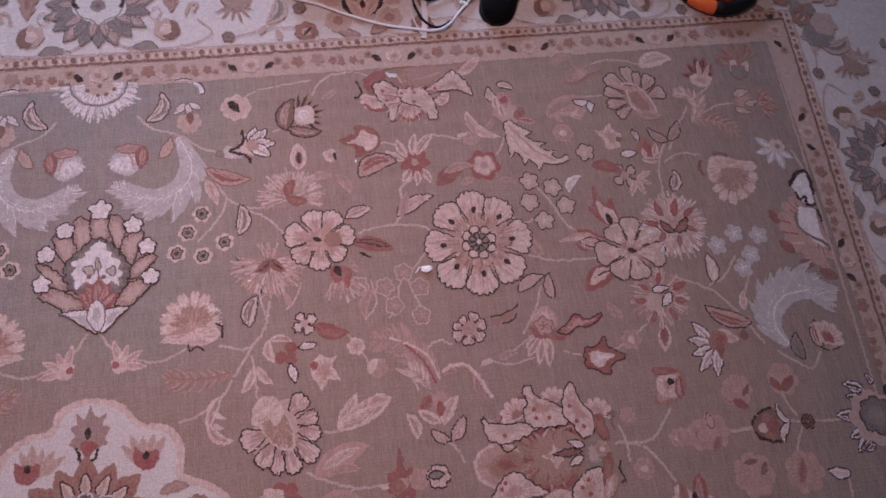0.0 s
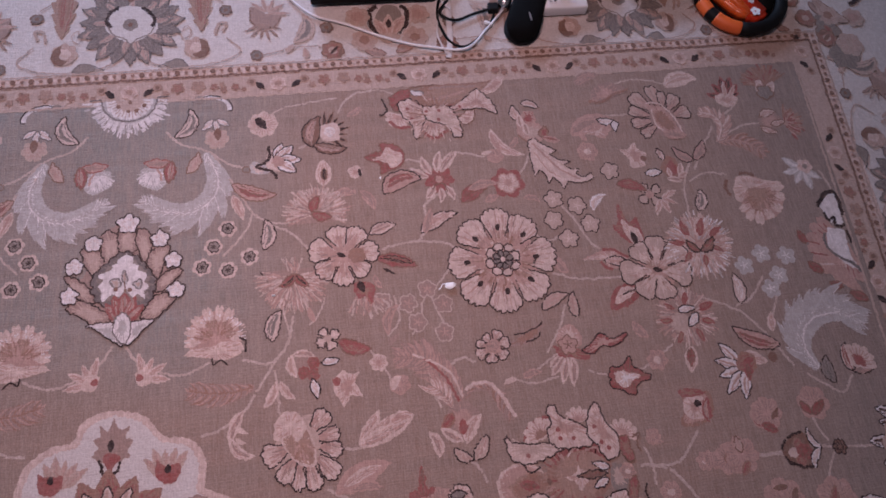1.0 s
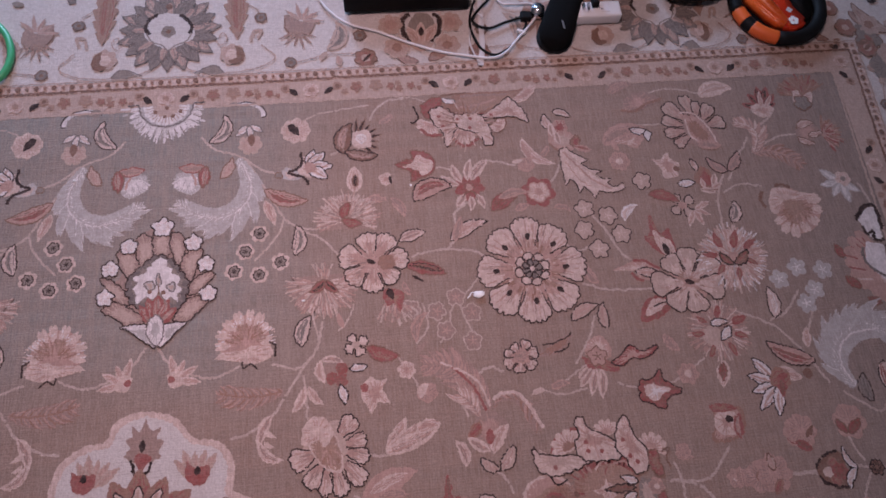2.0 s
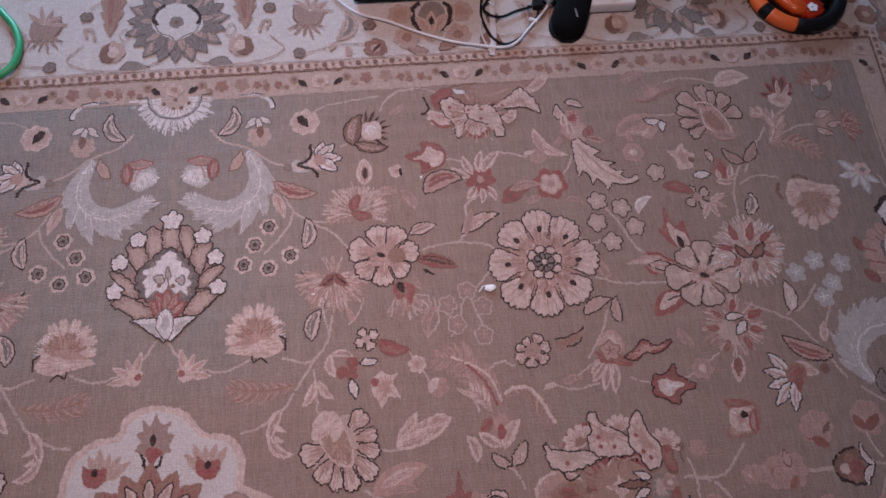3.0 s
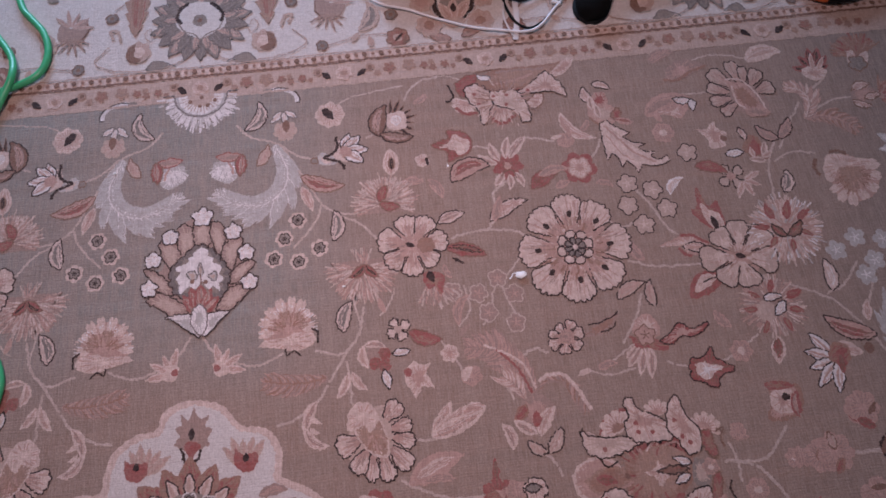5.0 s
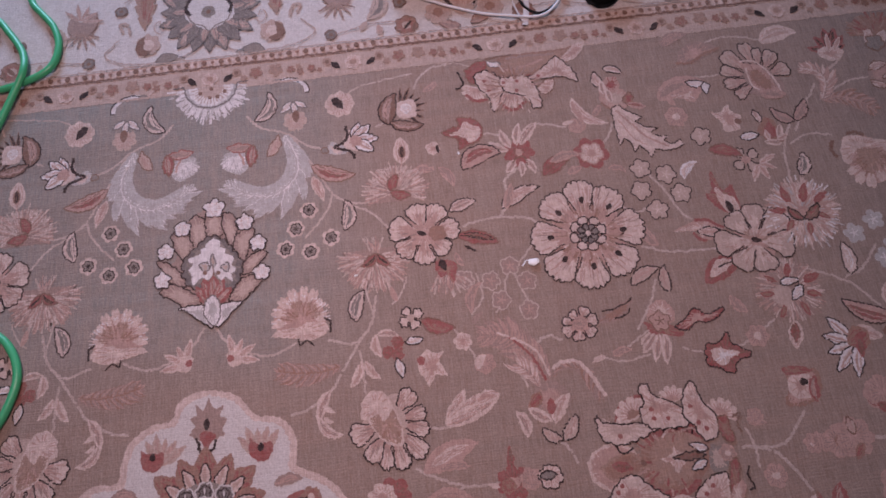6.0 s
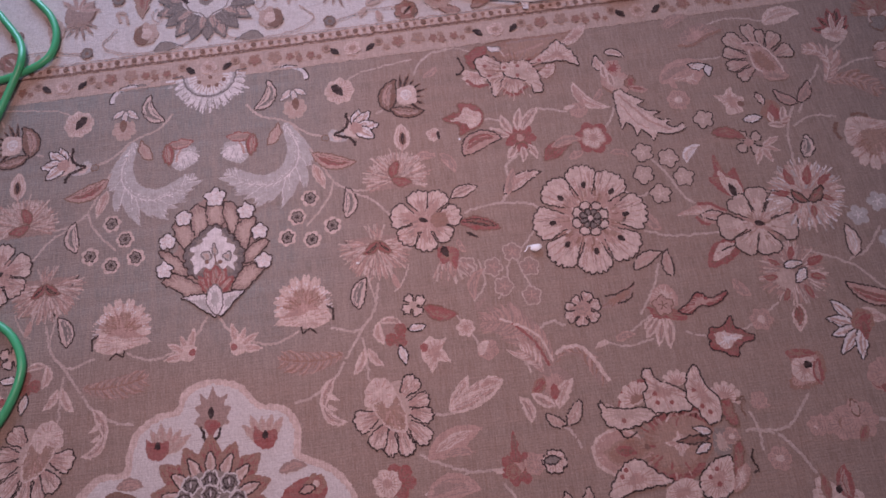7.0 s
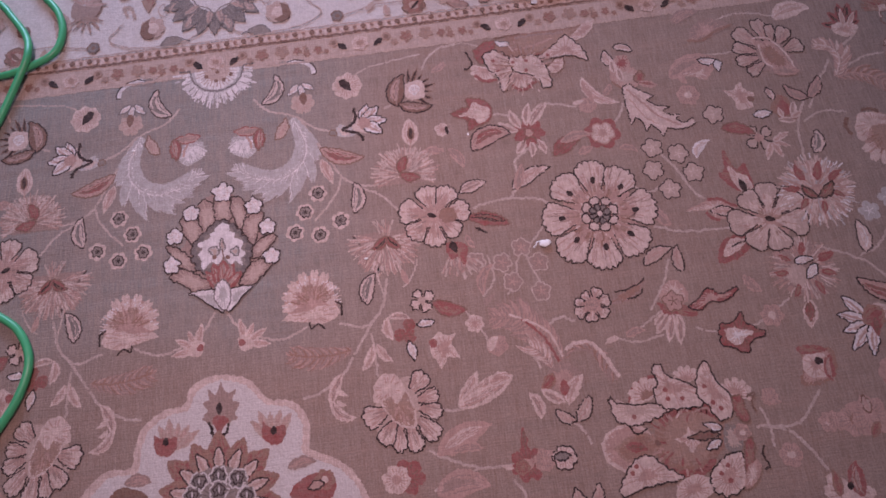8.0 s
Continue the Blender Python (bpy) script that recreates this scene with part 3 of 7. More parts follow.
vine((0.527, -0.703), (0.549, -0.735), (0.565, -0.772), width=0.004)
vine((0.695, -0.962), (0.723, -0.969), (0.742, -1.006))
vine((0.401, -0.632), (0.420, -0.614), (0.438, -0.576), mirror=True, width=0.004)
vine((0.917, -0.753), (0.957, -0.700), (0.979, -0.649), width=0.005)
vine((0.416, -0.981), (0.459, -1.003), (0.513, -1.024), (0.581, -1.028))
vine((0.513, -1.024), (0.454, -1.040), (0.418, -1.057))
vine((0.576, -1.055), (0.594, -1.084), (0.594, -1.115), width=0.005)
vine((1.216, -0.961), (1.189, -0.991), (1.152, -1.020), (1.073, -1.015))
vine((1.085, -1.013), (1.136, -1.034), (1.169, -1.076), (1.186, -1.111), width=0.006)
vine((1.089, -0.978), (1.099, -1.024), (1.096, -1.056), width=0.005)
vine((1.323, -1.028), (1.397, -1.030), width=0.008)
vine((1.482, -1.026), (1.522, -1.032), (1.584, -1.038), (1.619, -1.039))
vine((1.491, -0.919), (1.488, -0.970), (1.507, -1.017), width=0.005)
vine((1.512, -1.043), (1.486, -1.082), (1.480, -1.112), width=0.005)
vine((1.508, -0.868), (1.548, -0.900), (1.585, -0.918), (1.625, -0.869), width=0.005)
vine((1.721, -0.361), (1.733, -0.420), (1.708, -0.466), width=0.005)
vine((1.582, -1.157), (1.577, -1.204), width=0.006)
vine((0.669, -0.566), (0.648, -0.628), (0.623, -0.680), width=0.004)
vine((0.668, -0.577), (0.686, -0.631), (0.705, -0.686), width=0.004)
vine((0.569, -0.677), (0.599, -0.641), (0.591, -0.585), width=0.004)
vine((0.746, -0.507), (0.709, -0.553), (0.683, -0.578), width=0.004)
vine((0.341, -0.576), (0.352, -0.628), (0.357, -0.660), width=0.004)
vine((0.554, -0.039), (0.605, -0.033), (0.647, -0.049), width=0.004)
vine((1.104, -0.821), (1.152, -0.802), (1.211, -0.767), width=0.004)
vine((0.984, -0.764), (0.941, -0.759), (0.865, -0.805), width=0.004)
vine((0.829, -0.802), (0.875, -0.817), (0.932, -0.809), width=0.004)
vine((0.307, -0.110), (0.363, -0.072), (0.433, -0.059), (0.504, -0.049), width=0.004)
vine((1.198, -0.070), (1.292, -0.049), (1.378, -0.070), width=0.004)
vine((1.025, -0.461), (0.980, -0.487), (0.943, -0.470), width=0.004)
vine((0.125, 0.006), (0.147, -0.020), (0.161, -0.032), width=0.004)
m = Motif("faded_leaf")
leaf(m, (0.552, -0.502), (0.562, -0.462), 0.4, 0.12, P, None)
m.done()
m = Motif("faded_leaf")
leaf(m, (0.567, -0.564), (0.554, -0.530), 0.4, 0.12, P, None)
m.done()
m = Motif("faded_leaf")
leaf(m, (0.629, -0.728), (0.613, -0.696), 0.4, 0.12, P, None)
m.done()
m = Motif("faded_leaf")
leaf(m, (0.853, -0.804), (0.897, -0.795), 0.4, 0.12, P, None)
m.done()
m = Motif("faded_leaf")
leaf(m, (0.809, -0.813), (0.841, -0.803), 0.4, 0.12, C, None)
m.done()
m = Motif("faded_leaf")
leaf(m, (1.126, -0.058), (1.199, -0.027), 0.4, 0.12, Q, None)
m.done()
m = Motif("faded_leaf")
leaf(m, (0.538, -0.316), (0.568, -0.369), 0.4, 0.12, P, None)
m.done()
m = Motif("faded_leaf")
leaf(m, (0.477, -0.320), (0.531, -0.323), 0.4, 0.12, P, None)
m.done()
m = Motif("faded_leaf")
leaf(m, (0.489, -0.365), (0.477, -0.327), 0.4, 0.12, Q, None)
m.done()
m = Motif("faded_leaf")
leaf(m, (0.559, -0.081), (0.522, -0.104), 0.4, 0.12, P, None)
m.done()
m = Motif("faded_leaf")
leaf(m, (1.005, -0.571), (0.976, -0.514), 0.4, 0.12, P, None)
m.done()
m = Motif("faded_leaf")
leaf(m, (0.943, -0.199), (0.918, -0.229), 0.4, 0.12, P, None)
m.done()
m = Motif("faded_leaf")
leaf(m, (0.870, -0.603), (0.918, -0.626), 0.4, 0.12, Q, None)
m.done()
m = Motif("faded_leaf")
leaf(m, (0.414, -0.626), (0.403, -0.593), 0.4, 0.12, P, None)
m.done()
m = Motif("faded_leaf")
leaf(m, (0.570, -0.699), (0.596, -0.676), 0.4, 0.12, Q, None)
m.done()

# the palmette on the rug's middle line
m = Motif("palmette")
m.fill(ring([(0.006, -0.347), (0.046, -0.371), (0.064, -0.401), (0.088, -0.420), (0.093, -0.442), (0.101, -0.481), (0.094, -0.524), (0.102, -0.535), (0.075, -0.569), (0.058, -0.590), (0.013, -0.629), (-0.042, -0.588), (-0.096, -0.545), (-0.092, -0.515), (-0.089, -0.482), (-0.075, -0.464), (-0.072, -0.415), (-0.056, -0.389), (-0.041, -0.367)]), Q, 0)
for lobe_pts in ([(-0.024, -0.564), (-0.077, -0.530), (-0.109, -0.546), (-0.081, -0.563), (-0.056, -0.583), (-0.023, -0.582)], [(-0.052, -0.535), (-0.063, -0.505), (-0.097, -0.475), (-0.120, -0.471), (-0.101, -0.501), (-0.087, -0.524)], [(-0.055, -0.482), (-0.079, -0.443), (-0.087, -0.408), (-0.068, -0.405), (-0.043, -0.420), (-0.040, -0.456)], [(-0.033, -0.452), (-0.045, -0.412), (-0.042, -0.370), (-0.015, -0.379), (-0.005, -0.416), (-0.018, -0.439)], [(-0.006, -0.421), (-0.011, -0.376), (0.010, -0.358), (0.029, -0.380), (0.027, -0.422), (0.009, -0.427)]):
    shape(m, lobe_pts, Q, D, T, 0.6)
for lobe_pts in ([(0.043, -0.443), (0.029, -0.398), (0.035, -0.369), (0.057, -0.382), (0.061, -0.423), (0.054, -0.458)], [(0.061, -0.480), (0.055, -0.443), (0.073, -0.418), (0.102, -0.418), (0.091, -0.453), (0.079, -0.487)], [(0.073, -0.521), (0.079, -0.493), (0.103, -0.475), (0.130, -0.476), (0.115, -0.496), (0.092, -0.519)], [(0.043, -0.578), (0.066, -0.538), (0.097, -0.529), (0.119, -0.535), (0.092, -0.568), (0.068, -0.586)]):
    shape(m, lobe_pts, Q, D, T, 0.6)
for c, r in (((0.010, -0.353), 0.026), ((-0.063, -0.396), 0.021), ((-0.100, -0.448), 0.021), ((-0.107, -0.515), 0.021), ((0.080, -0.397), 0.022), ((0.110, -0.451), 0.021), ((0.117, -0.522), 0.021)):
    flower(m, c, r, 5, W, D, depth=0.36, turn=0.9)
shape(m, [(0.007, -0.421), (0.035, -0.441), (0.052, -0.463), (0.069, -0.492), (0.064, -0.531), (0.042, -0.550), (-0.027, -0.543), (-0.053, -0.519), (-0.058, -0.479), (-0.037, -0.454), (-0.018, -0.435)], S, D, G, 0.8)
m.fill(ring([(0.009, -0.426), (0.025, -0.441), (0.023, -0.452), (0.035, -0.456), (0.036, -0.469), (0.056, -0.480), (0.049, -0.495), (0.059, -0.509), (0.049, -0.519), (0.052, -0.538), (0.037, -0.523), (0.025, -0.530), (0.010, -0.510), (-0.003, -0.527), (-0.018, -0.520), (-0.037, -0.534), (-0.041, -0.510), (-0.048, -0.499), (-0.039, -0.486), (-0.050, -0.472), (-0.022, -0.464), (-0.020, -0.450), (-0.010, -0.448), (-0.008, -0.438)]), W, 0)
for lobe_pts in ([(0.009, -0.499), (0.001, -0.485), (0.005, -0.464), (0.014, -0.486)], [(-0.013, -0.507), (-0.024, -0.488), (-0.007, -0.484), (0.001, -0.501)], [(0.032, -0.509), (0.024, -0.498), (0.041, -0.489), (0.044, -0.511)]):
    shape(m, lobe_pts, L, S, T, 0.5)
m.line([(0.009, -0.515), (0.007, -0.491)], 0.0030, N, 0, False, 0.2)
m.fill(disc((-0.010, -0.509), 0.0055), N, 0, 0.003)
m.fill(disc((0.019, -0.512), 0.0055), N, 0, 0.003)
for tip in [(-0.032, -0.540), (-0.015, -0.523), (0.008, -0.515), (0.032, -0.528), (0.050, -0.548)]:
    leaf(m, (0.011, -0.586), tip, 0.44, 0, R, None, core=P)
shape(m, [(-0.011, -0.583), (-0.038, -0.583), (-0.064, -0.587), (-0.039, -0.603), (-0.009, -0.627), (0.008, -0.632)], W, D, L, 0.5)
shape(m, [(0.024, -0.587), (0.046, -0.586), (0.071, -0.587), (0.053, -0.603), (0.030, -0.628), (0.013, -0.633)], W, D, L, 0.5)
shape(m, [(0.006, -0.562), (0.021, -0.579), (0.024, -0.611), (0.010, -0.634), (-0.010, -0.611), (-0.010, -0.578)], W, S, L, 0.5)
m.done()

# half rosette at the field's edge
m = Motif("half_rosette")
HR, HC = 0.1010, (0.002, -0.020)
fan(m, HC, HR * 0.92, 270, 15, 180, W, None, None, 0.5, 0.3, L, 0.0)
frayed(m, HC, 182, 358, HR * 0.6, HR * 1.04, 60, (W, W, L), 0.004, 5)
fan(m, HC, HR * 0.66, 270, 9, 180, L, None, None, 0.62, 0.03, None, 0.0)
m.line([(HC[0] + HR * 0.64 * math.cos(q), HC[1] + HR * 0.60 * math.sin(q)) for q in np.linspace(math.pi, 2 * math.pi, 30)], 0.0042, S, 0, False, 0.1)
fan(m, HC, HR * 0.56, 270, 9, 180, W, T, None, 0.62, 0.05, T, 0.0)
for sg in (-1, 1):
    m.line([(HC[0] + sg * HR * 0.64, HC[1] - 0.004), (HC[0] + sg * HR * 0.66, HC[1] + 0.006), (HC[0] + sg * HR * 0.92, HC[1] + 0.004)], 0.0036, S, 0, False, 0.1)
for c in [(-0.024, -0.037), (-0.001, -0.052), (0.019, -0.051), (0.036, -0.038), (0.004, -0.027)]:
    m.fill(disc(c, 0.0055), N, 0, 0.003)
m.done()

# white feathers and buds beside the middle line
m = Motif("feather_leaf", True)
plume(m, [(0.180, -0.182), (0.206, -0.252), (0.192, -0.307), (0.147, -0.335), (0.092, -0.328), (0.037, -0.292)], 0.036, 52, (L,), 0, 32, L, 3, W)
m.line(smooth([(0.188, -0.193), (0.210, -0.261), (0.194, -0.310), (0.147, -0.338), (0.089, -0.329)]), 0.0026, W, 0, False, 0.5)
m.done()
m = Motif("white_bud", True)
shape(m, [(0.033, -0.216), (0.059, -0.210), (0.086, -0.222), (0.092, -0.252), (0.076, -0.272), (0.050, -0.266), (0.031, -0.249)], L, None, W, 0.6)
frayed(m, (0.061, -0.219), 190, 350, 0.012, 0.046, 30, (W, L, W), 0.003, 8)
leaf(m, (0.099, -0.198), (0.040, -0.197), 0.40, 0.1, P, R)
leaf(m, (0.102, -0.199), (0.097, -0.257), 0.48, 0, R, N, core=P)
m.line(smooth([(0.070, -0.217), (0.078, -0.233), (0.081, -0.248)]), 0.005, P, 0, False, 0.3)
m.done()
m = Motif("leaf", True)
leaf(m, (0.137, -0.234), (0.164, -0.177), 0.4, -0.12, T, N)
m.done()
m = Motif("curled_leaf", True)
leaf(m, (0.108, -0.133), (0.143, -0.054), 0.38, -0.28, C, D, core=G)
m.done()
m = Motif("small_lily", True)
flower(m, (0.208, -0.145), 0.030, 7, T, None)
spray(m, (0.205, -0.088), 0.047, -86, 3, 100, w=0.4, mat=W, edge=S)
leaf(m, (0.208, -0.116), (0.211, -0.150), 0.5, 0, N, None)
m.done()
m = Motif("scroll", True)
m.line(smooth([(0.157, -0.032), (0.195, -0.025), (0.230, -0.040), (0.240, -0.066)]), 0.01, W, 0, False, 0.2)
m.line(smooth([(0.151, -0.037), (0.195, -0.020), (0.235, -0.036), (0.246, -0.066), (0.235, -0.069)]), 0.003, D, 0, False, 0.2)
m.fill(disc((0.166, -0.032), 0.013), G, 0, 0.003)
m.done()
m = Motif("eye_flower", True)
flower(m, (0.318, -0.113), 0.037, 8, C, None, depth=0.15)
flower(m, (0.307, -0.110), 0.021, 6, T, None)
leaf(m, (0.301, -0.093), (0.326, -0.128), 0.5, 0, D, None)
m.done()
m = Motif("star_lily", True)
shape(m, [(0.327, -0.233), (0.296, -0.216), (0.285, -0.223), (0.282, -0.241), (0.303, -0.251), (0.329, -0.249)], L, None, C)
m.fill(disc((0.275, -0.236), 0.0085), G, 0, 0.003)
m.line(disc((0.275, -0.236), 0.0085), 0.0025, N, 0, True, 0.2)
m.fill(ring([(0.333, -0.187), (0.360, -0.190), (0.375, -0.220), (0.363, -0.246), (0.330, -0.240), (0.318, -0.220)]), C, 0)
for tip in [(0.361, -0.170), (0.388, -0.180), (0.405, -0.219), (0.392, -0.253)]:
    leaf(m, (0.345, -0.217), tip, 0.52, 0, W, D, core=C)
m.fill(disc((0.350, -0.219), 0.015), P, 0, 0.003, 0.005)
m.line(smooth([(0.328, -0.177), (0.332, -0.203), (0.320, -0.220), (0.298, -0.232), (0.322, -0.239), (0.341, -0.253), (0.345, -0.267)]), 0.0075, D, 0, False, 0.05)
m.done()
m = Motif("long_leaf", True)
leaf(m, (0.242, -0.273), (0.342, -0.308), 0.36, -0.1, P, N, core=R)
m.done()
m = Motif("small_leaf", True)
leaf(m, (0.242, -0.300), (0.266, -0.366), 0.35, 0, C, None)
m.done()
m = Motif("leaf", True)
leaf(m, (0.307, -0.446), (0.314, -0.369), 0.42, -0.14, C, D, core=G)
m.done()
m = Motif("small_blossom", True)
blossom(m, (0.229, -0.386), 0.021, 6, C, None, None, 0.9)
blossom(m, (0.229, -0.386), 0.013, 6, G, D, D, 0.2)
m.done()
m = Motif("small_blossom", True)
blossom(m, (0.197, -0.428), 0.021, 6, C, None, None, 1.1)
blossom(m, (0.197, -0.428), 0.013, 6, G, D, D, 0.2)
m.done()
m = Motif("small_blossom", True)
blossom(m, (0.172, -0.475), 0.021, 6, C, None, None, 0.3)
blossom(m, (0.172, -0.475), 0.013, 6, G, D, D, 0.2)
m.done()
m = Motif("small_blossom", True)
blossom(m, (0.228, -0.487), 0.021, 6, C, None, None, 1.1)
blossom(m, (0.228, -0.487), 0.013, 6, G, D, D, 0.2)
m.done()
m = Motif("small_blossom", True)
blossom(m, (0.276, -0.459), 0.021, 6, C, None, None, 0.5)
blossom(m, (0.276, -0.459), 0.013, 6, G, D, D, 0.2)
m.done()

# thistle, carnations and open flowers
m = Motif("thistle", True)
leaf(m, (0.436, -0.188), (0.457, -0.101), 0.5, 0.15, N, D, core=P)
leaf(m, (0.436, -0.180), (0.517, -0.195), 0.35, -0.1, N, D, core=P)
spray(m, (0.464, -0.150), 0.069, 20, 8, 130, w=0.16, mat=N, edge=None)
m.fill(smooth([(0.456, -0.129), (0.498, -0.124), (0.501, -0.168), (0.484, -0.175), (0.457, -0.167), (0.456, -0.129)])[:-1], C, 0)
flower(m, (0.478, -0.147), 0.014, 5, W, None)
m.done()
m = Motif("spiky_bloom", True)
frayed(m, (0.433, -0.366), -25, 205, 0.010, 0.0802, 170, (C, P, P, Q, C, V), 0.0030, 11, Q)
frayed(m, (0.433, -0.366), -10, 200, 0.040, 0.0719, 40, (C, V), 0.0030, 12)
leaf(m, (0.423, -0.362), (0.441, -0.321), 0.50, 0.1, R, N, core=O)
leaf(m, (0.422, -0.364), (0.469, -0.376), 0.46, -0.1, R, N, core=O)
m.done()
m = Motif("bud", True)
leaf(m, (0.454, -0.296), (0.456, -0.223), 0.55, 0, C, None)
leaf(m, (0.455, -0.281), (0.458, -0.245), 0.5, 0, N, None)
m.done()
m = Motif("small_blossom", True)
flower(m, (0.531, -0.264), 0.018, 4, C, None, core=P)
leaf(m, (0.541, -0.256), (0.543, -0.279), 0.4, 0, D, None)
m.done()
m = Motif("carnation", True)
frayed(m, (0.371, -0.519), 165, 375, 0.012, 0.0862, 190, (C, P, P, Q, C, V), 0.0030, 21, Q)
frayed(m, (0.371, -0.525), 60, 120, 0.014, 0.0575, 26, (P, Q, V), 0.0030, 22)
leaf(m, (0.374, -0.512), (0.339, -0.538), 0.46, 0.12, R, N, core=N)
leaf(m, (0.377, -0.512), (0.405, -0.542), 0.46, -0.12, R, N, core=N)
m.done()
m = Motif("open_flower", True)
m.fill(disc((0.486, -0.479), 0.045), P, 0)
# seven broad petals
ruffled(m, (0.487, -0.478), [(0.472, -0.402), (0.532, -0.411), (0.569, -0.471), (0.539, -0.528), (0.481, -0.553), (0.425, -0.522), (0.409, -0.452)], C, P, D, 0.14, 4, 0.98, 0.72, 0.05, 0.6)
m.fill(disc((0.518, -0.480), 0.020), O, 0, 0.003, 0.006)
leaf(m, (0.472, -0.471), (0.492, -0.480), 0.55, 0, D, None)
m.done()
m = Motif("rust_leaf", True)
leaf(m, (0.562, -0.492), (0.654, -0.520), 0.34, 0.05, R, N, core=N)
leaf(m, (0.571, -0.517), (0.601, -0.535), 0.2, 0, D, None)
m.done()
m = Motif("rust_leaf", True)
frayed(m, (0.522, -0.551), 240, 320, 0.02, 0.0832, 44, (P, Q, V), 0.0034, 23)
shape(m, [(0.502, -0.546), (0.522, -0.543), (0.547, -0.553), (0.550, -0.570), (0.540, -0.600), (0.529, -0.581), (0.513, -0.585), (0.505, -0.568)], R, None, O, 0.4)
leaf(m, (0.517, -0.542), (0.525, -0.572), 0.55, 0, D, None)
m.done()
m = Motif("leaf", True)
leaf(m, (0.551, -0.430), (0.614, -0.411), 0.45, 0.06, C, D, core=P)
m.done()
m = Motif("carnation_fan", True)
m.fill(ring([(0.141, -0.657), (0.144, -0.619), (0.166, -0.591), (0.198, -0.579), (0.230, -0.590), (0.249, -0.620), (0.253, -0.658), (0.207, -0.676), (0.163, -0.669)]), P, 0)
ruffled(m, (0.202, -0.643), [(0.132, -0.648), (0.134, -0.616), (0.151, -0.589), (0.179, -0.570), (0.210, -0.566), (0.236, -0.576), (0.252, -0.605), (0.257, -0.641)], C, None, None, 0.5, 2, 0.86, 0.5, 0.12, 0.5, True)
frayed(m, (0.202, -0.646), 10, 180, 0.010, 0.0496, 60, (K, O, K, P), 0.0032, 31)
frayed(m, (0.202, -0.646), 0, 185, 0.045, 0.0695, 34, (W, C), 0.0026, 32)
shape(m, [(0.132, -0.673), (0.153, -0.661), (0.190, -0.659), (0.222, -0.650), (0.256, -0.659), (0.248, -0.683), (0.209, -0.690), (0.170, -0.681)], C, None, None)
m.line([(0.249, -0.645), (0.263, -0.651), (0.262, -0.679)], 0.0048, D, 0, False, 0.1)
m.line(smooth([(0.191, -0.683), (0.195, -0.699), (0.209, -0.691), (0.225, -0.703)]), 0.0040, D, 0, False, 0.1)
m.done()
m = Motif("leaf", True)
leaf(m, (0.320, -0.662), (0.343, -0.593), 0.45, 0.14, C, D, core=G)
m.done()
m = Motif("little_lily", True)
spray(m, (0.052, -0.711), 0.057, 47, 4, 110, w=0.34, mat=C, core=None)
m.fill(smooth([(0.035, -0.700), (0.053, -0.692), (0.072, -0.715), (0.058, -0.728), (0.041, -0.722), (0.035, -0.700)])[:-1], C, 0)
m.fill(disc((0.045, -0.709), 0.008), R, 0, 0.003)
m.done()
m = Motif("feather_leaf", True)
plume(m, [(0.279, -0.756), (0.241, -0.762), (0.198, -0.762), (0.141, -0.752)], 0.026, 30, (Q, O, Q, P), 0, 38, Q, 54)
m.line(smooth([(0.276, -0.756), (0.233, -0.761), (0.181, -0.758), (0.146, -0.748)]), 0.004, O, 0, False, 0.3)
m.done()

# flowers along the vine below
m = Motif("spray_flower", True)
leaf(m, (0.366, -0.744), (0.361, -0.694), 0.46, 0.15, C, None, core=T)
leaf(m, (0.361, -0.697), (0.409, -0.707), 0.40, 0.12, C, None, core=P)
m.fill(disc((0.381, -0.718), 0.016), Q, 0, 0.003)
for c, r in (((0.404, -0.718), 0.014), ((0.383, -0.738), 0.014), ((0.402, -0.743), 0.014)):
    flower(m, c, r, 4, R, None, depth=0.12)
leaf(m, (0.421, -0.720), (0.460, -0.717), 0.46, 0, W, D)
leaf(m, (0.399, -0.752), (0.409, -0.794), 0.46, 0, W, D)
m.done()
m = Motif("forked_leaf", True)
leaf(m, (0.323, -0.750), (0.294, -0.803), 0.36, 0.1, C, None, core=T)
leaf(m, (0.331, -0.750), (0.363, -0.792), 0.36, -0.1, C, None, core=T)
m.done()
m = Motif("star_flower", True)
shape(m, [(0.442, -0.761), (0.463, -0.741), (0.481, -0.751), (0.501, -0.750), (0.489, -0.766), (0.497, -0.788), (0.503, -0.803), (0.479, -0.798), (0.461, -0.820), (0.453, -0.800), (0.444, -0.788)], C, None, P, 0.5)
m.fill(disc((0.450, -0.764), 0.009), R, 0, 0.003)
m.done()
m = Motif("fan_palmette", True)
m.fill(ring([(0.327, -0.857), (0.363, -0.829), (0.410, -0.831), (0.439, -0.872), (0.433, -0.939), (0.384, -0.966), (0.339, -0.950), (0.304, -0.906)]), T, 0)
ruffled(m, (0.372, -0.882), [(0.426, -0.822), (0.450, -0.869), (0.453, -0.908), (0.440, -0.958), (0.396, -0.980), (0.357, -0.976), (0.325, -0.957), (0.289, -0.905)], C, P, D, 0.42, 4, 0.98, 0.72, 0.06, 0.9, True)
shape(m, [(0.344, -0.855), (0.376, -0.845), (0.395, -0.885), (0.397, -0.928), (0.369, -0.928), (0.344, -0.903), (0.328, -0.871)], C, None, K, 0.86)
frayed(m, (0.365, -0.876), -110, -30, 0.006, 0.0461, 24, (O, K, P), 0.0030, 41)
shape(m, [(0.315, -0.837), (0.336, -0.816), (0.364, -0.820), (0.380, -0.853), (0.360, -0.880), (0.350, -0.863), (0.317, -0.872)], C, None, None)
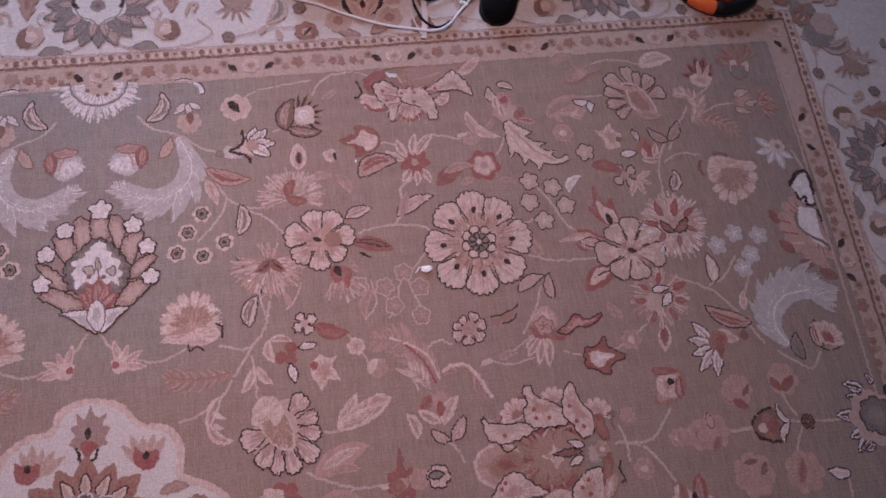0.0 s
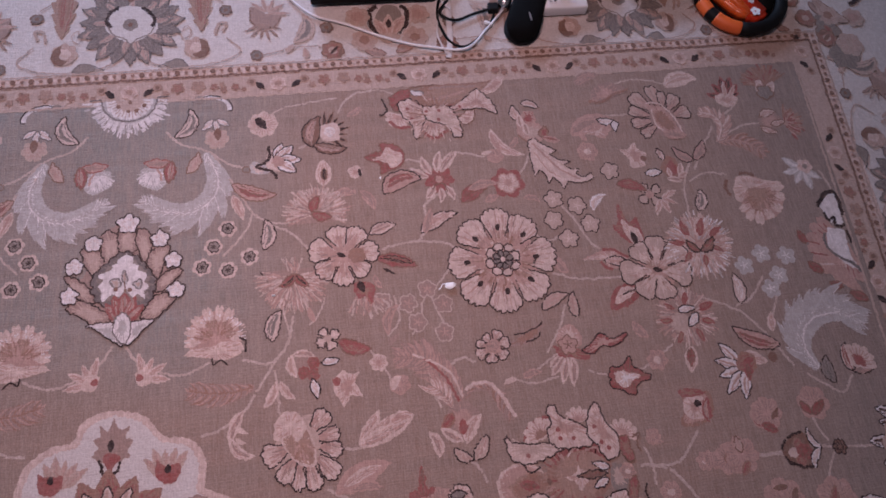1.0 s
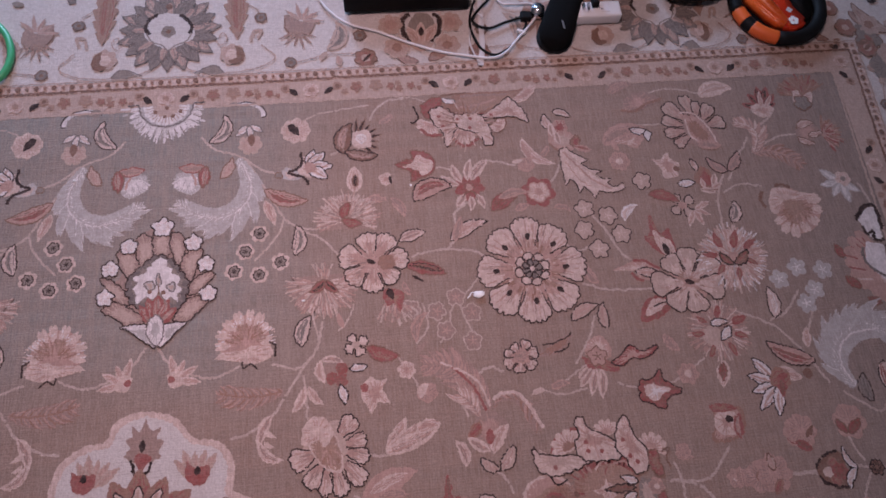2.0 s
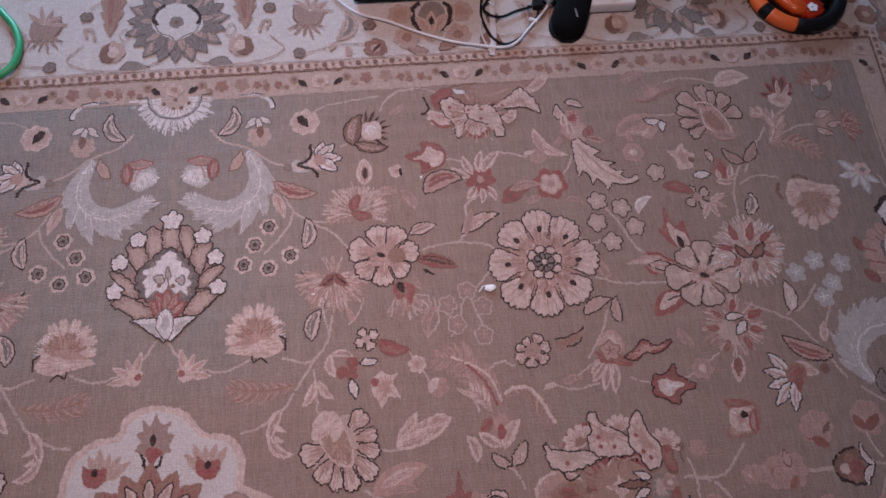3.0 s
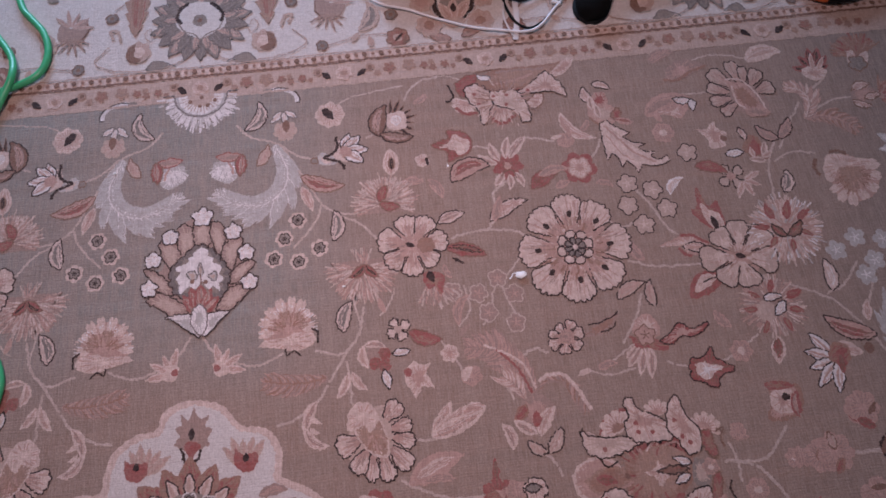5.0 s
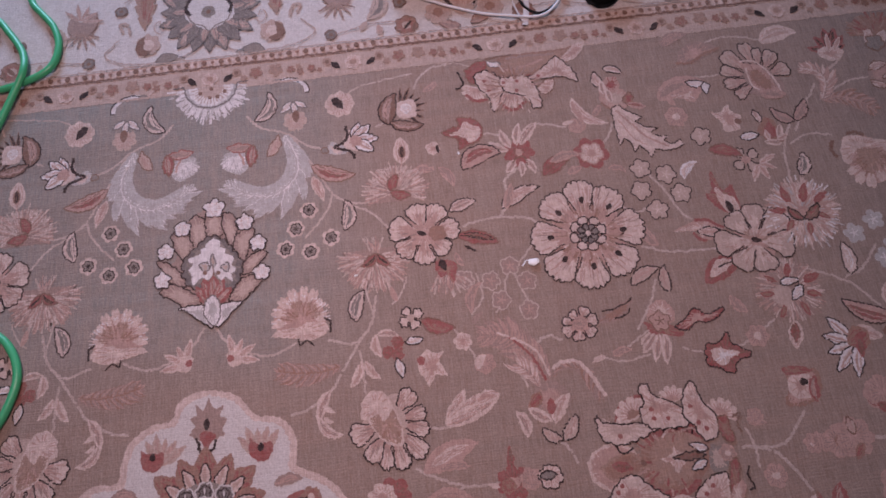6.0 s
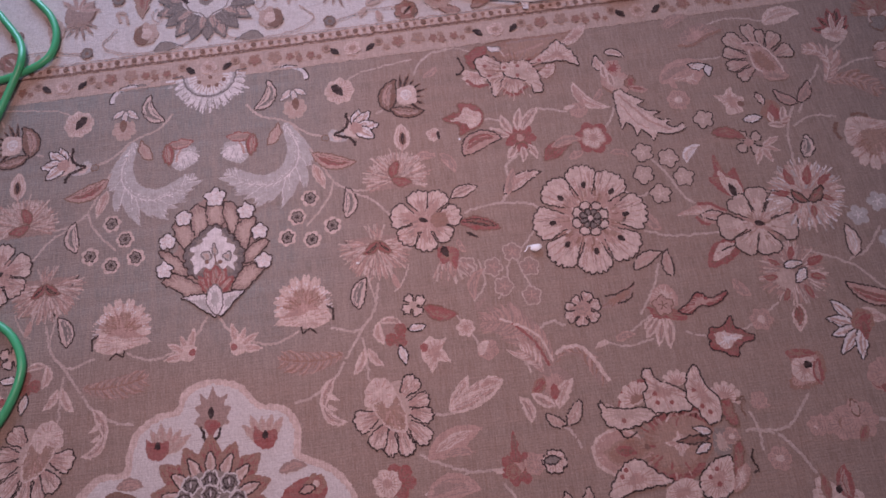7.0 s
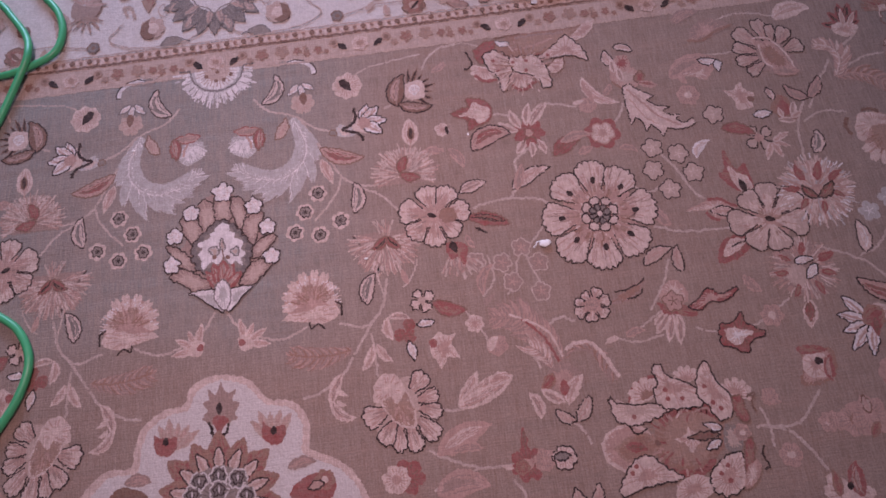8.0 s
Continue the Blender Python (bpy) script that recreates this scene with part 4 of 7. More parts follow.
m.done()
m = Motif("lobed_leaf")
for tip, w in (((0.534, -0.832), 0.34), ((0.567, -0.845), 0.30), ((0.606, -0.855), 0.26), ((0.564, -0.881), 0.30)):
    leaf(m, (0.486, -0.901), tip, w, -0.04, C, None, core=Q)
leaf(m, (0.554, -0.868), (0.607, -0.856), 0.5, 0.15, C, None)
m.done()
m = Motif("curl", True)
leaf(m, (0.256, -0.801), (0.227, -0.872), 0.30, -0.10, C, None, core=P)
leaf(m, (0.229, -0.854), (0.277, -0.897), 0.34, -0.22, C, None, core=P)
leaf(m, (0.240, -0.832), (0.264, -0.849), 0.40, -0.15, C, None)
leaf(m, (0.238, -0.855), (0.258, -0.869), 0.40, -0.15, C, None)
m.done()
m = Motif("four_petals", True)
petals(m, (0.437, -0.668), 0.029, 4, C, D, core=T, cr=0.3, fat=0.75, a0=27)
m.done()
m = Motif("rust_leaf", True)
leaf(m, (0.461, -0.672), (0.531, -0.699), 0.42, -0.14, R, N, core=O)
m.done()
m = Motif("small_blossom", True)
flower(m, (0.543, -0.734), 0.021, 6, C, None, core=P, depth=0.3)
m.done()
m = Motif("small_blossom")
flower(m, (0.584, -0.786), 0.023, 5, P, None)
leaf(m, (0.569, -0.796), (0.589, -0.769), 0.6, 0.2, C, None)
m.done()
m = Motif("faded_blossom")
blossom(m, (0.638, -0.653), 0.021, 5, Q, V, P, 1.11)
m.done()
m = Motif("faded_blossom")
blossom(m, (0.695, -0.682), 0.021, 5, Q, V, P, 0.28)
m.done()
m = Motif("faded_blossom")
blossom(m, (0.621, -0.607), 0.021, 5, Q, V, P, 1.06)
m.done()
m = Motif("faded_blossom")
blossom(m, (0.700, -0.616), 0.021, 5, Q, V, P, 0.30)
m.done()
m = Motif("faded_blossom")
blossom(m, (0.668, -0.577), 0.021, 5, Q, V, P, 0.20)
m.done()
m = Motif("faded_blossom")
blossom(m, (0.565, -0.597), 0.021, 5, Q, V, P, 0.89)
m.done()
m = Motif("faded_leaf", True)
leaf(m, (0.532, -0.621), (0.548, -0.569), 0.3, 0.1, P, None)
m.done()
m = Motif("faded_leaf")
leaf(m, (0.572, -0.674), (0.602, -0.606), 0.3, 0.2, P, None)
m.done()
m = Motif("blossom")
m.fill(disc((0.797, -0.726), 0.030), P, 0)
ruffled(m, (0.797, -0.726), [(0.781, -0.697), (0.817, -0.690), (0.837, -0.718), (0.826, -0.754), (0.789, -0.765), (0.758, -0.745), (0.760, -0.715)], C, P, D, 0.3, 2, 0.98, 0.62, 0.06, 0.7)
flower(m, (0.797, -0.726), 0.015, 6, Q, P)
m.done()
m = Motif("forked_leaf")
shape(m, [(0.835, -0.728), (0.870, -0.703), (0.918, -0.685), (0.910, -0.705), (0.883, -0.725), (0.850, -0.732)], Q, None, O, 0.6)
m.line(smooth([(0.850, -0.704), (0.878, -0.702), (0.907, -0.692), (0.919, -0.683)]), 0.0036, D, 0, False, 0.1)
m.line(smooth([(0.873, -0.724), (0.899, -0.719), (0.912, -0.705)]), 0.0036, D, 0, False, 0.1)
m.done()
m = Motif("feather_leaf")
plume(m, [(0.713, -0.837), (0.696, -0.802), (0.666, -0.766), (0.632, -0.735), (0.578, -0.725)], 0.036, 40, (Q, P, Q, P), 0, 40, Q, 51)
plume(m, [(0.690, -0.848), (0.676, -0.820), (0.651, -0.796)], 0.020, 14, (C, P), 0, 28, Q, 52)
m.line(smooth([(0.706, -0.836), (0.690, -0.794), (0.667, -0.761), (0.642, -0.736)]), 0.0055, R, 0, False, 0.25)
m.line(smooth([(0.617, -0.723), (0.660, -0.746), (0.696, -0.775), (0.715, -0.828)]), 0.0050, C, 0, False, 0.3)
m.done()
m = Motif("feather_leaf")
plume(m, [(0.721, -0.831), (0.735, -0.807), (0.775, -0.802), (0.802, -0.832), (0.822, -0.884)], 0.030, 30, (Q, Q, P, O), -1, 36, Q, 53)
m.line(smooth([(0.724, -0.815), (0.741, -0.803), (0.776, -0.805), (0.801, -0.839), (0.822, -0.884)]), 0.0075, C, 0, False, 0.2)
m.done()
m = Motif("bell_flower")
shape(m, [(0.683, -0.847), (0.718, -0.838), (0.742, -0.858), (0.749, -0.884), (0.718, -0.912), (0.688, -0.909), (0.667, -0.883)], Q, None, P, 0.6)
leaf(m, (0.688, -0.858), (0.659, -0.889), 0.6, 0.1, O, None)
leaf(m, (0.711, -0.925), (0.750, -0.868), 0.42, 0.1, C, None, core=T)
leaf(m, (0.703, -0.920), (0.659, -0.889), 0.44, 0, C, None, core=P)
leaf(m, (0.705, -0.906), (0.709, -0.874), 0.6, 0, R, None)
leaf(m, (0.649, -0.947), (0.631, -0.890), 0.4, -0.15, C, None, core=P)
leaf(m, (0.718, -0.960), (0.682, -0.931), 0.5, 0.1, T, D)
leaf(m, (0.721, -0.958), (0.753, -0.912), 0.5, -0.1, T, D, core=C)
m.done()

# the great rosette and its neighbours
m = Motif("rosette")
RC = (0.854, -0.524)
m.fill(disc(RC, 0.085, 30), P, 0)
ruffled(m, RC, [(0.851, -0.390), (0.932, -0.422), (0.984, -0.519), (0.939, -0.620), (0.842, -0.654), (0.755, -0.617), (0.723, -0.522), (0.768, -0.426)], C, P, D, 0.34, 6, 0.98, 0.66, 0.05, 0.7)
frayed(m, RC, 0, 360, 0.036, 0.078, 70, (O, K, P, P), 0.0045, 61)
for c in [(0.854, -0.441), (0.913, -0.466), (0.934, -0.524), (0.912, -0.579), (0.852, -0.602), (0.792, -0.578), (0.769, -0.524), (0.797, -0.466)]:
    d = v2(c) - v2(RC)
    m.fill(disc(c, 0.0085, 12, 0.75, math.atan2(d[1], d[0])), D, 0, 0.003)
frayed(m, RC, 0, 360, 0.036, 0.062, 10, (C,), 0.005, 62)
for n, r, mat, wash, lo in ((8, 0.042, C, None, 0.55), (8, 0.0245, S, G, 0.1)):
    ruffled(m, RC, [(RC[0] + r * math.cos(0.2 + q * 2 * math.pi / n), RC[1] + r * math.sin(0.2 + q * 2 * math.pi / n)) for q in range(n)], mat, wash, D, lo, 1, 0.98, 0.7, 0.03, 1.0)
m.fill(disc(RC, 0.006), C, 0, 0.003)
m.done()
m = Motif("tulip_bud")
shape(m, [(0.555, -0.225), (0.583, -0.215), (0.597, -0.213), (0.597, -0.190), (0.627, -0.194), (0.650, -0.212), (0.654, -0.235), (0.642, -0.258), (0.613, -0.268), (0.594, -0.275), (0.591, -0.247), (0.573, -0.239)], R, N, None)
shape(m, [(0.573, -0.233), (0.599, -0.223), (0.612, -0.202), (0.630, -0.214), (0.649, -0.222), (0.643, -0.249), (0.619, -0.262), (0.610, -0.246)], C, None, None)
m.done()
m = Motif("rust_flower")
flower(m, (0.732, -0.301), 0.038, 7, R, None, depth=0.35)
for a, b, w in (((0.729, -0.282), (0.743, -0.222), 0.36), ((0.737, -0.283), (0.787, -0.226), 0.34), ((0.715, -0.287), (0.694, -0.232), 0.36), ((0.708, -0.295), (0.663, -0.263), 0.34), ((0.719, -0.318), (0.693, -0.351), 0.5), ((0.732, -0.325), (0.729, -0.366), 0.42), ((0.746, -0.320), (0.762, -0.361), 0.44)):
    leaf(m, a, b, w, 0.05, C, None, core=P)
flower(m, (0.732, -0.301), 0.020, 6, R, None, core=P, cr=0.5)
m.line(smooth([(0.710, -0.326), (0.728, -0.313), (0.744, -0.317), (0.746, -0.338)]), 0.0035, N, 0, False, 0.2)
m.done()
m = Motif("curled_leaf")
leaf(m, (0.595, -0.328), (0.689, -0.297), 0.5, 0.2, P, D, core=R)
m.done()
m = Motif("rust_leaf")
leaf(m, (0.780, -0.367), (0.848, -0.330), 0.5, 0.1, R, N)
leaf(m, (0.799, -0.338), (0.876, -0.324), 0.3, 0.1, P, None)
m.done()
m = Motif("red_blossom")
flower(m, (0.900, -0.326), 0.043, 6, R, None, depth=0.28)
flower(m, (0.900, -0.326), 0.028, 5, C, P, depth=0.25)
flower(m, (0.900, -0.326), 0.011, 5, P, None)
leaf(m, (0.836, -0.370), (0.872, -0.357), 0.5, 0, P, None)
m.done()
m = Motif("curl")
leaf(m, (0.931, -0.371), (0.970, -0.385), 0.4, 0.2, P, None)
m.done()
m = Motif("leaf")
leaf(m, (0.671, -0.440), (0.766, -0.394), 0.3, 0.1, C, D)
leaf(m, (0.681, -0.441), (0.703, -0.377), 0.35, 0, P, None)
m.done()
m = Motif("acanthus")
shape(m, [(0.682, -0.053), (0.740, -0.029), (0.819, -0.025), (0.888, -0.028), (0.940, -0.015), (0.913, -0.055), (0.869, -0.074), (0.824, -0.090), (0.765, -0.098), (0.709, -0.092), (0.683, -0.073)], O, None, K, 0.7)
m.line(smooth([(0.683, -0.073), (0.718, -0.093), (0.774, -0.098), (0.830, -0.084), (0.870, -0.071)]), 0.0085, R, 0, False, 0.25)
m.line(smooth([(0.739, -0.038), (0.797, -0.037), (0.860, -0.039)]), 0.0060, Q, 0, False, 0.3)
m.line(smooth([(0.726, -0.074), (0.784, -0.066), (0.829, -0.053)]), 0.0050, P, 0, False, 0.3)
shape(m, [(0.633, -0.061), (0.661, -0.040), (0.690, -0.042), (0.677, -0.079), (0.651, -0.100), (0.636, -0.085)], R, N, None)
shape(m, [(0.690, -0.040), (0.723, -0.047), (0.716, -0.059), (0.694, -0.054)], W, S, None)
m.line(smooth([(0.687, -0.035), (0.723, -0.030), (0.755, -0.028)]), 0.0045, N, 0, False, 0.15)
shape(m, [(0.869, -0.061), (0.913, -0.021), (0.940, -0.016), (0.923, -0.049), (0.891, -0.066)], C, None, P, 0.5)
fan(m, (0.652, -0.116), 0.036, -115, 6, 200, C, P, None, 0.4, 0.25, P, 0.2)
fan(m, (0.736, -0.144), 0.038, -95, 6, 200, C, P, None, 0.4, 0.25, P, 0.2)
m.line(smooth([(0.628, -0.130), (0.649, -0.150), (0.680, -0.148)]), 0.0075, R, 0, False, 0.35)
m.line(smooth([(0.708, -0.167), (0.734, -0.186), (0.770, -0.167)]), 0.0075, R, 0, False, 0.35)
shape(m, [(0.800, -0.134), (0.826, -0.114), (0.846, -0.112), (0.841, -0.138), (0.817, -0.152)], C, N, P, 0.5)
shape(m, [(0.654, -0.080), (0.683, -0.070), (0.712, -0.089), (0.723, -0.117), (0.708, -0.148), (0.698, -0.179), (0.686, -0.175), (0.683, -0.142), (0.664, -0.117)], C, D, P, 0.4)
shape(m, [(0.717, -0.096), (0.774, -0.095), (0.796, -0.121), (0.803, -0.154), (0.805, -0.180), (0.784, -0.184), (0.775, -0.154), (0.735, -0.137), (0.720, -0.120)], C, D, T, 0.4)
shape(m, [(0.785, -0.103), (0.825, -0.078), (0.861, -0.052), (0.883, -0.076), (0.897, -0.097), (0.899, -0.124), (0.864, -0.107), (0.821, -0.108)], C, D, P, 0.4)
m.line(smooth([(0.613, -0.063), (0.625, -0.091), (0.613, -0.111), (0.605, -0.108)]), 0.0048, D, 0, False, 0.1)
for c in [(0.677, -0.096), (0.685, -0.126), (0.724, -0.107), (0.756, -0.107), (0.752, -0.133), (0.811, -0.099)]:
    flower(m, c, 0.0050, 5, R, None)
frayed(m, (0.748, -0.122), 0, 360, 0.02, 0.09, 60, (P, C, Q, O), 0.0030, 96)
m.done()
m = Motif("crested_leaf")
shape(m, [(0.950, -0.159), (0.984, -0.155), (1.013, -0.171), (1.022, -0.195), (0.995, -0.221), (0.963, -0.211), (0.947, -0.191)], P, None, T, 0.5)
shape(m, [(1.000, -0.196), (1.021, -0.172), (1.029, -0.192), (1.016, -0.214)], O, N, R, 0.5)
leaf(m, (1.009, -0.206), (1.054, -0.220), 0.42, 0, P, None, core=O)
m.line(smooth([(0.949, -0.194), (0.968, -0.215), (0.993, -0.214)]), 0.0055, O, 0, False, 0.2)
shape(m, [(0.955, -0.159), (0.972, -0.128), (0.998, -0.127), (1.002, -0.154), (0.985, -0.168)], P, None, R, 0.5)
leaf(m, (0.960, -0.150), (0.950, -0.106), 0.55, 0.15, C, D, core=T)
leaf(m, (0.971, -0.101), (1.014, -0.119), 0.46, 0.12, C, D, core=T)
leaf(m, (0.959, -0.172), (0.960, -0.133), 0.50, 0, C, None, core=P)
leaf(m, (0.974, -0.197), (0.970, -0.157), 0.46, 0, C, None, core=P)
patch(m, [(0.969, -0.213), (0.988, -0.204), (1.007, -0.227), (1.038, -0.245), (1.019, -0.257), (1.039, -0.273), (1.069, -0.280), (1.048, -0.291), (1.067, -0.303), (1.089, -0.304), (1.076, -0.315), (1.091, -0.327), (1.113, -0.318), (1.119, -0.330), (1.102, -0.341), (1.074, -0.340), (1.050, -0.337), (1.037, -0.354), (1.029, -0.336), (1.015, -0.320), (1.003, -0.337), (0.996, -0.308), (0.984, -0.298), (0.970, -0.316), (0.969, -0.279), (0.968, -0.248)], C, D, None)
m.line(smooth([(0.980, -0.220), (1.005, -0.257), (1.039, -0.301), (1.083, -0.331)]), 0.005, P, 0, False, 0.2)
m.line(smooth([(0.989, -0.225), (1.024, -0.266), (1.054, -0.296)]), 0.003, T, 0, False, 0.2)
m.line(smooth([(0.981, -0.248), (1.005, -0.296), (1.033, -0.321)]), 0.003, P, 0, False, 0.2)
m.done()
m = Motif("crescent_leaf")
leaf(m, (0.880, -0.171), (0.957, -0.250), 0.26, -0.22, C, None)
m.done()

# the field's far corner
m = Motif("faded_leaf")
shape(m, [(1.157, -0.102), (1.173, -0.070), (1.218, -0.054), (1.265, -0.079), (1.231, -0.096), (1.195, -0.113), (1.163, -0.113)], Q, None, P, 0.5)
m.line(smooth([(1.152, -0.109), (1.189, -0.112), (1.223, -0.092), (1.268, -0.079)]), 0.0065, O, 0, False, 0.2)
m.done()
m = Motif("faded_leaf")
leaf(m, (1.085, -0.206), (1.208, -0.167), 0.42, 0.1, P, None)
leaf(m, (1.107, -0.199), (1.124, -0.227), 0.5, 0, P, None)
m.done()
m = Motif("lily")
shape(m, [(1.105, -0.196), (1.137, -0.177), (1.176, -0.171), (1.199, -0.183), (1.180, -0.214), (1.162, -0.221), (1.144, -0.210), (1.125, -0.205)], P, None, C, 0.45)
leaf(m, (1.208, -0.171), (1.161, -0.163), 0.42, 0.12, W, D)
leaf(m, (1.205, -0.170), (1.203, -0.203), 0.6, 0.1, W, D)
m.done()
m = Motif("fan_palmette")
m.fill(ring([(1.280, -0.123), (1.330, -0.099), (1.368, -0.123), (1.385, -0.167), (1.393, -0.217), (1.340, -0.228), (1.289, -0.202), (1.270, -0.164)]), Q, 0)
ruffled(m, (1.345, -0.177), [(1.273, -0.223), (1.252, -0.185), (1.252, -0.142), (1.268, -0.096), (1.326, -0.071), (1.356, -0.091), (1.394, -0.105), (1.421, -0.155)], T, P, D, 0.42, 2, 0.97, 0.72, 0.06, 0.9, True)
shape(m, [(1.312, -0.134), (1.346, -0.141), (1.371, -0.187), (1.379, -0.233), (1.333, -0.212), (1.314, -0.184)], P, None, O, 0.66)
m.line(smooth([(1.306, -0.127), (1.340, -0.130), (1.372, -0.174), (1.387, -0.234)]), 0.0045, C, 0, False, 0.2)
m.line(smooth([(1.316, -0.145), (1.318, -0.191), (1.335, -0.213)]), 0.0045, C, 0, False, 0.2)
shape(m, [(1.333, -0.212), (1.373, -0.213), (1.392, -0.228), (1.371, -0.239), (1.336, -0.232)], P, None, Q)
m.done()
m = Motif("leaf")
leaf(m, (1.371, -0.079), (1.468, -0.061), 0.5, 0.15, C, None, core=T)
m.done()
m = Motif("lily")
for tip in [(1.481, -0.110), (1.505, -0.078), (1.535, -0.057), (1.562, -0.059), (1.579, -0.082), (1.575, -0.112)]:
    leaf(m, (1.535, -0.126), tip, 0.40, 0, R, None, core=N)
shape(m, [(1.502, -0.119), (1.531, -0.112), (1.565, -0.125), (1.552, -0.148), (1.524, -0.152), (1.503, -0.136)], C, None, P, 0.5)
leaf(m, (1.531, -0.129), (1.540, -0.071), 0.22, 0, C, None)
leaf(m, (1.541, -0.126), (1.572, -0.084), 0.22, 0, C, None)
leaf(m, (1.516, -0.131), (1.532, -0.156), 0.3, 0, C, None)
m.done()
m = Motif("lily")
frayed(m, (1.658, -0.099), 30, 170, 0.015, 0.0773, 70, (O, K, O, R), 0.0042, 34, O)
shape(m, [(1.631, -0.078), (1.648, -0.076), (1.651, -0.098), (1.683, -0.082), (1.678, -0.111), (1.650, -0.134), (1.627, -0.122)], C, None, P, 0.5)
flower(m, (1.649, -0.116), 0.024, 5, G, N, depth=0.3)
m.done()
m = Motif("blossom")
frayed(m, (1.671, -0.214), -70, 80, 0.01, 0.0580, 40, (O, K, R), 0.0042, 35, P)
shape(m, [(1.607, -0.188), (1.635, -0.172), (1.658, -0.181), (1.670, -0.207), (1.643, -0.229), (1.607, -0.230), (1.603, -0.208)], Q, None, P, 0.6)
leaf(m, (1.609, -0.191), (1.659, -0.178), 0.4, 0.1, C, N)
leaf(m, (1.603, -0.219), (1.646, -0.240), 0.4, -0.1, C, N)
leaf(m, (1.633, -0.218), (1.676, -0.208), 0.4, 0, C, N)
m.done()
m = Motif("feather_leaf")
plume(m, [(1.472, -0.258), (1.495, -0.219), (1.489, -0.182), (1.445, -0.161)], 0.024, 18, (P, C, P), 0, 34, Q, 55)
m.line(smooth([(1.474, -0.252), (1.494, -0.215), (1.486, -0.181), (1.445, -0.161)]), 0.004, C, 0, False, 0.3)
m.done()
m = Motif("feather_leaf")
plume(m, [(1.475, -0.259), (1.518, -0.257), (1.556, -0.273), (1.591, -0.299)], 0.026, 24, (Q, P, O), 0, 36, Q, 56)
m.line(smooth([(1.475, -0.259), (1.519, -0.253), (1.569, -0.278)]), 0.004, P, 0, False, 0.3)
m.done()
vine((1.471, -0.258), (1.495, -0.195), (1.553, -0.147), width=0.006)
vine((1.481, -0.246), (1.549, -0.214), (1.603, -0.208), width=0.005)
m = Motif("star_lily")
shape(m, [(1.197, -0.254), (1.221, -0.259), (1.246, -0.239), (1.252, -0.259), (1.271, -0.274), (1.258, -0.291), (1.259, -0.310), (1.223, -0.310), (1.220, -0.284)], C, None, P, 0.5)
m.fill(disc((1.260, -0.288), 0.008), N, 0, 0.003)
m.done()
m = Motif("lily")
shape(m, [(1.296, -0.317), (1.325, -0.285), (1.343, -0.300), (1.350, -0.325), (1.351, -0.353), (1.316, -0.350)], O, None, R, 0.6)
leaf(m, (1.313, -0.297), (1.300, -0.261), 0.46, 0, C, D)
leaf(m, (1.253, -0.331), (1.299, -0.329), 0.46, 0, W, D)
for a, b in (((1.342, -0.346), (1.355, -0.307)), ((1.319, -0.347), (1.316, -0.316)), ((1.307, -0.349), (1.347, -0.359)), ((1.336, -0.348), (1.367, -0.336))):
    leaf(m, a, b, 0.42, 0, C, None, core=P)
m.done()
m = Motif("forked_leaf")
leaf(m, (1.394, -0.302), (1.344, -0.260), 0.4, 0.15, P, D)
leaf(m, (1.391, -0.302), (1.430, -0.248), 0.42, -0.1, P, D)
m.done()
m = Motif("small_blossom")
blossom(m, (1.005, -0.379), 0.024, 5, T, D, C, 0.5)
m.done()
m = Motif("small_blossom")
blossom(m, (1.059, -0.402), 0.024, 5, T, D, C, 1.1)
m.done()
m = Motif("small_blossom")
blossom(m, (0.995, -0.435), 0.024, 5, T, D, C, 0.7)
m.done()
m = Motif("small_blossom")
blossom(m, (1.083, -0.453), 0.024, 5, T, D, C, 0.3)
m.done()
m = Motif("small_blossom")
blossom(m, (1.022, -0.487), 0.024, 5, T, D, C, 0.3)
m.done()
m = Motif("small_blossom")
blossom(m, (1.164, -0.315), 0.024, 5, T, D, C, 0.5)
m.done()
m = Motif("crescent_leaf")
leaf(m, (1.098, -0.419), (1.139, -0.380), 0.4, 0.2, W, None)
m.done()
m = Motif("rust_leaf")
leaf(m, (1.173, -0.354), (1.245, -0.378), 0.4, 0.1, R, N, core=O)
m.done()
m = Motif("four_petals")
petals(m, (1.251, -0.389), 0.036, 4, T, D, core=P, cr=0.3, a0=33)
spray(m, (1.277, -0.402), 0.050, -47, 4, 140, w=0.35, mat=C)
m.done()
m = Motif("star_lily")
flower(m, (1.118, -0.256), 0.028, 6, P, None, core=C)
m.done()
m = Motif("star_lily")
flower(m, (0.880, -0.249), 0.022, 5, P, None)
leaf(m, (0.846, -0.241), (0.875, -0.235), 0.4, 0, C, None)
m.done()
m = Motif("open_flower")
m.fill(disc((1.220, -0.586), 0.05), P, 0)
ruffled(m, (1.220, -0.587), [(1.174, -0.518), (1.235, -0.498), (1.299, -0.530), (1.304, -0.608), (1.229, -0.662), (1.165, -0.648), (1.126, -0.585)], T, C, D, 0.16, 2, 0.98, 0.70, 0.05, 0.75)
frayed(m, (1.220, -0.587), 0, 360, 0.008, 0.040, 30, (P, K, C), 0.0035, 71)
leaf(m, (1.210, -0.582), (1.232, -0.590), 0.55, 0, D, None)
m.done()
m = Motif("rust_leaf")
shape(m, [(1.181, -0.521), (1.151, -0.493), (1.136, -0.465), (1.151, -0.458), (1.160, -0.409), (1.170, -0.434), (1.178, -0.458), (1.200, -0.446), (1.205, -0.469), (1.208, -0.510), (1.194, -0.522)], R, None, O, 0.4)
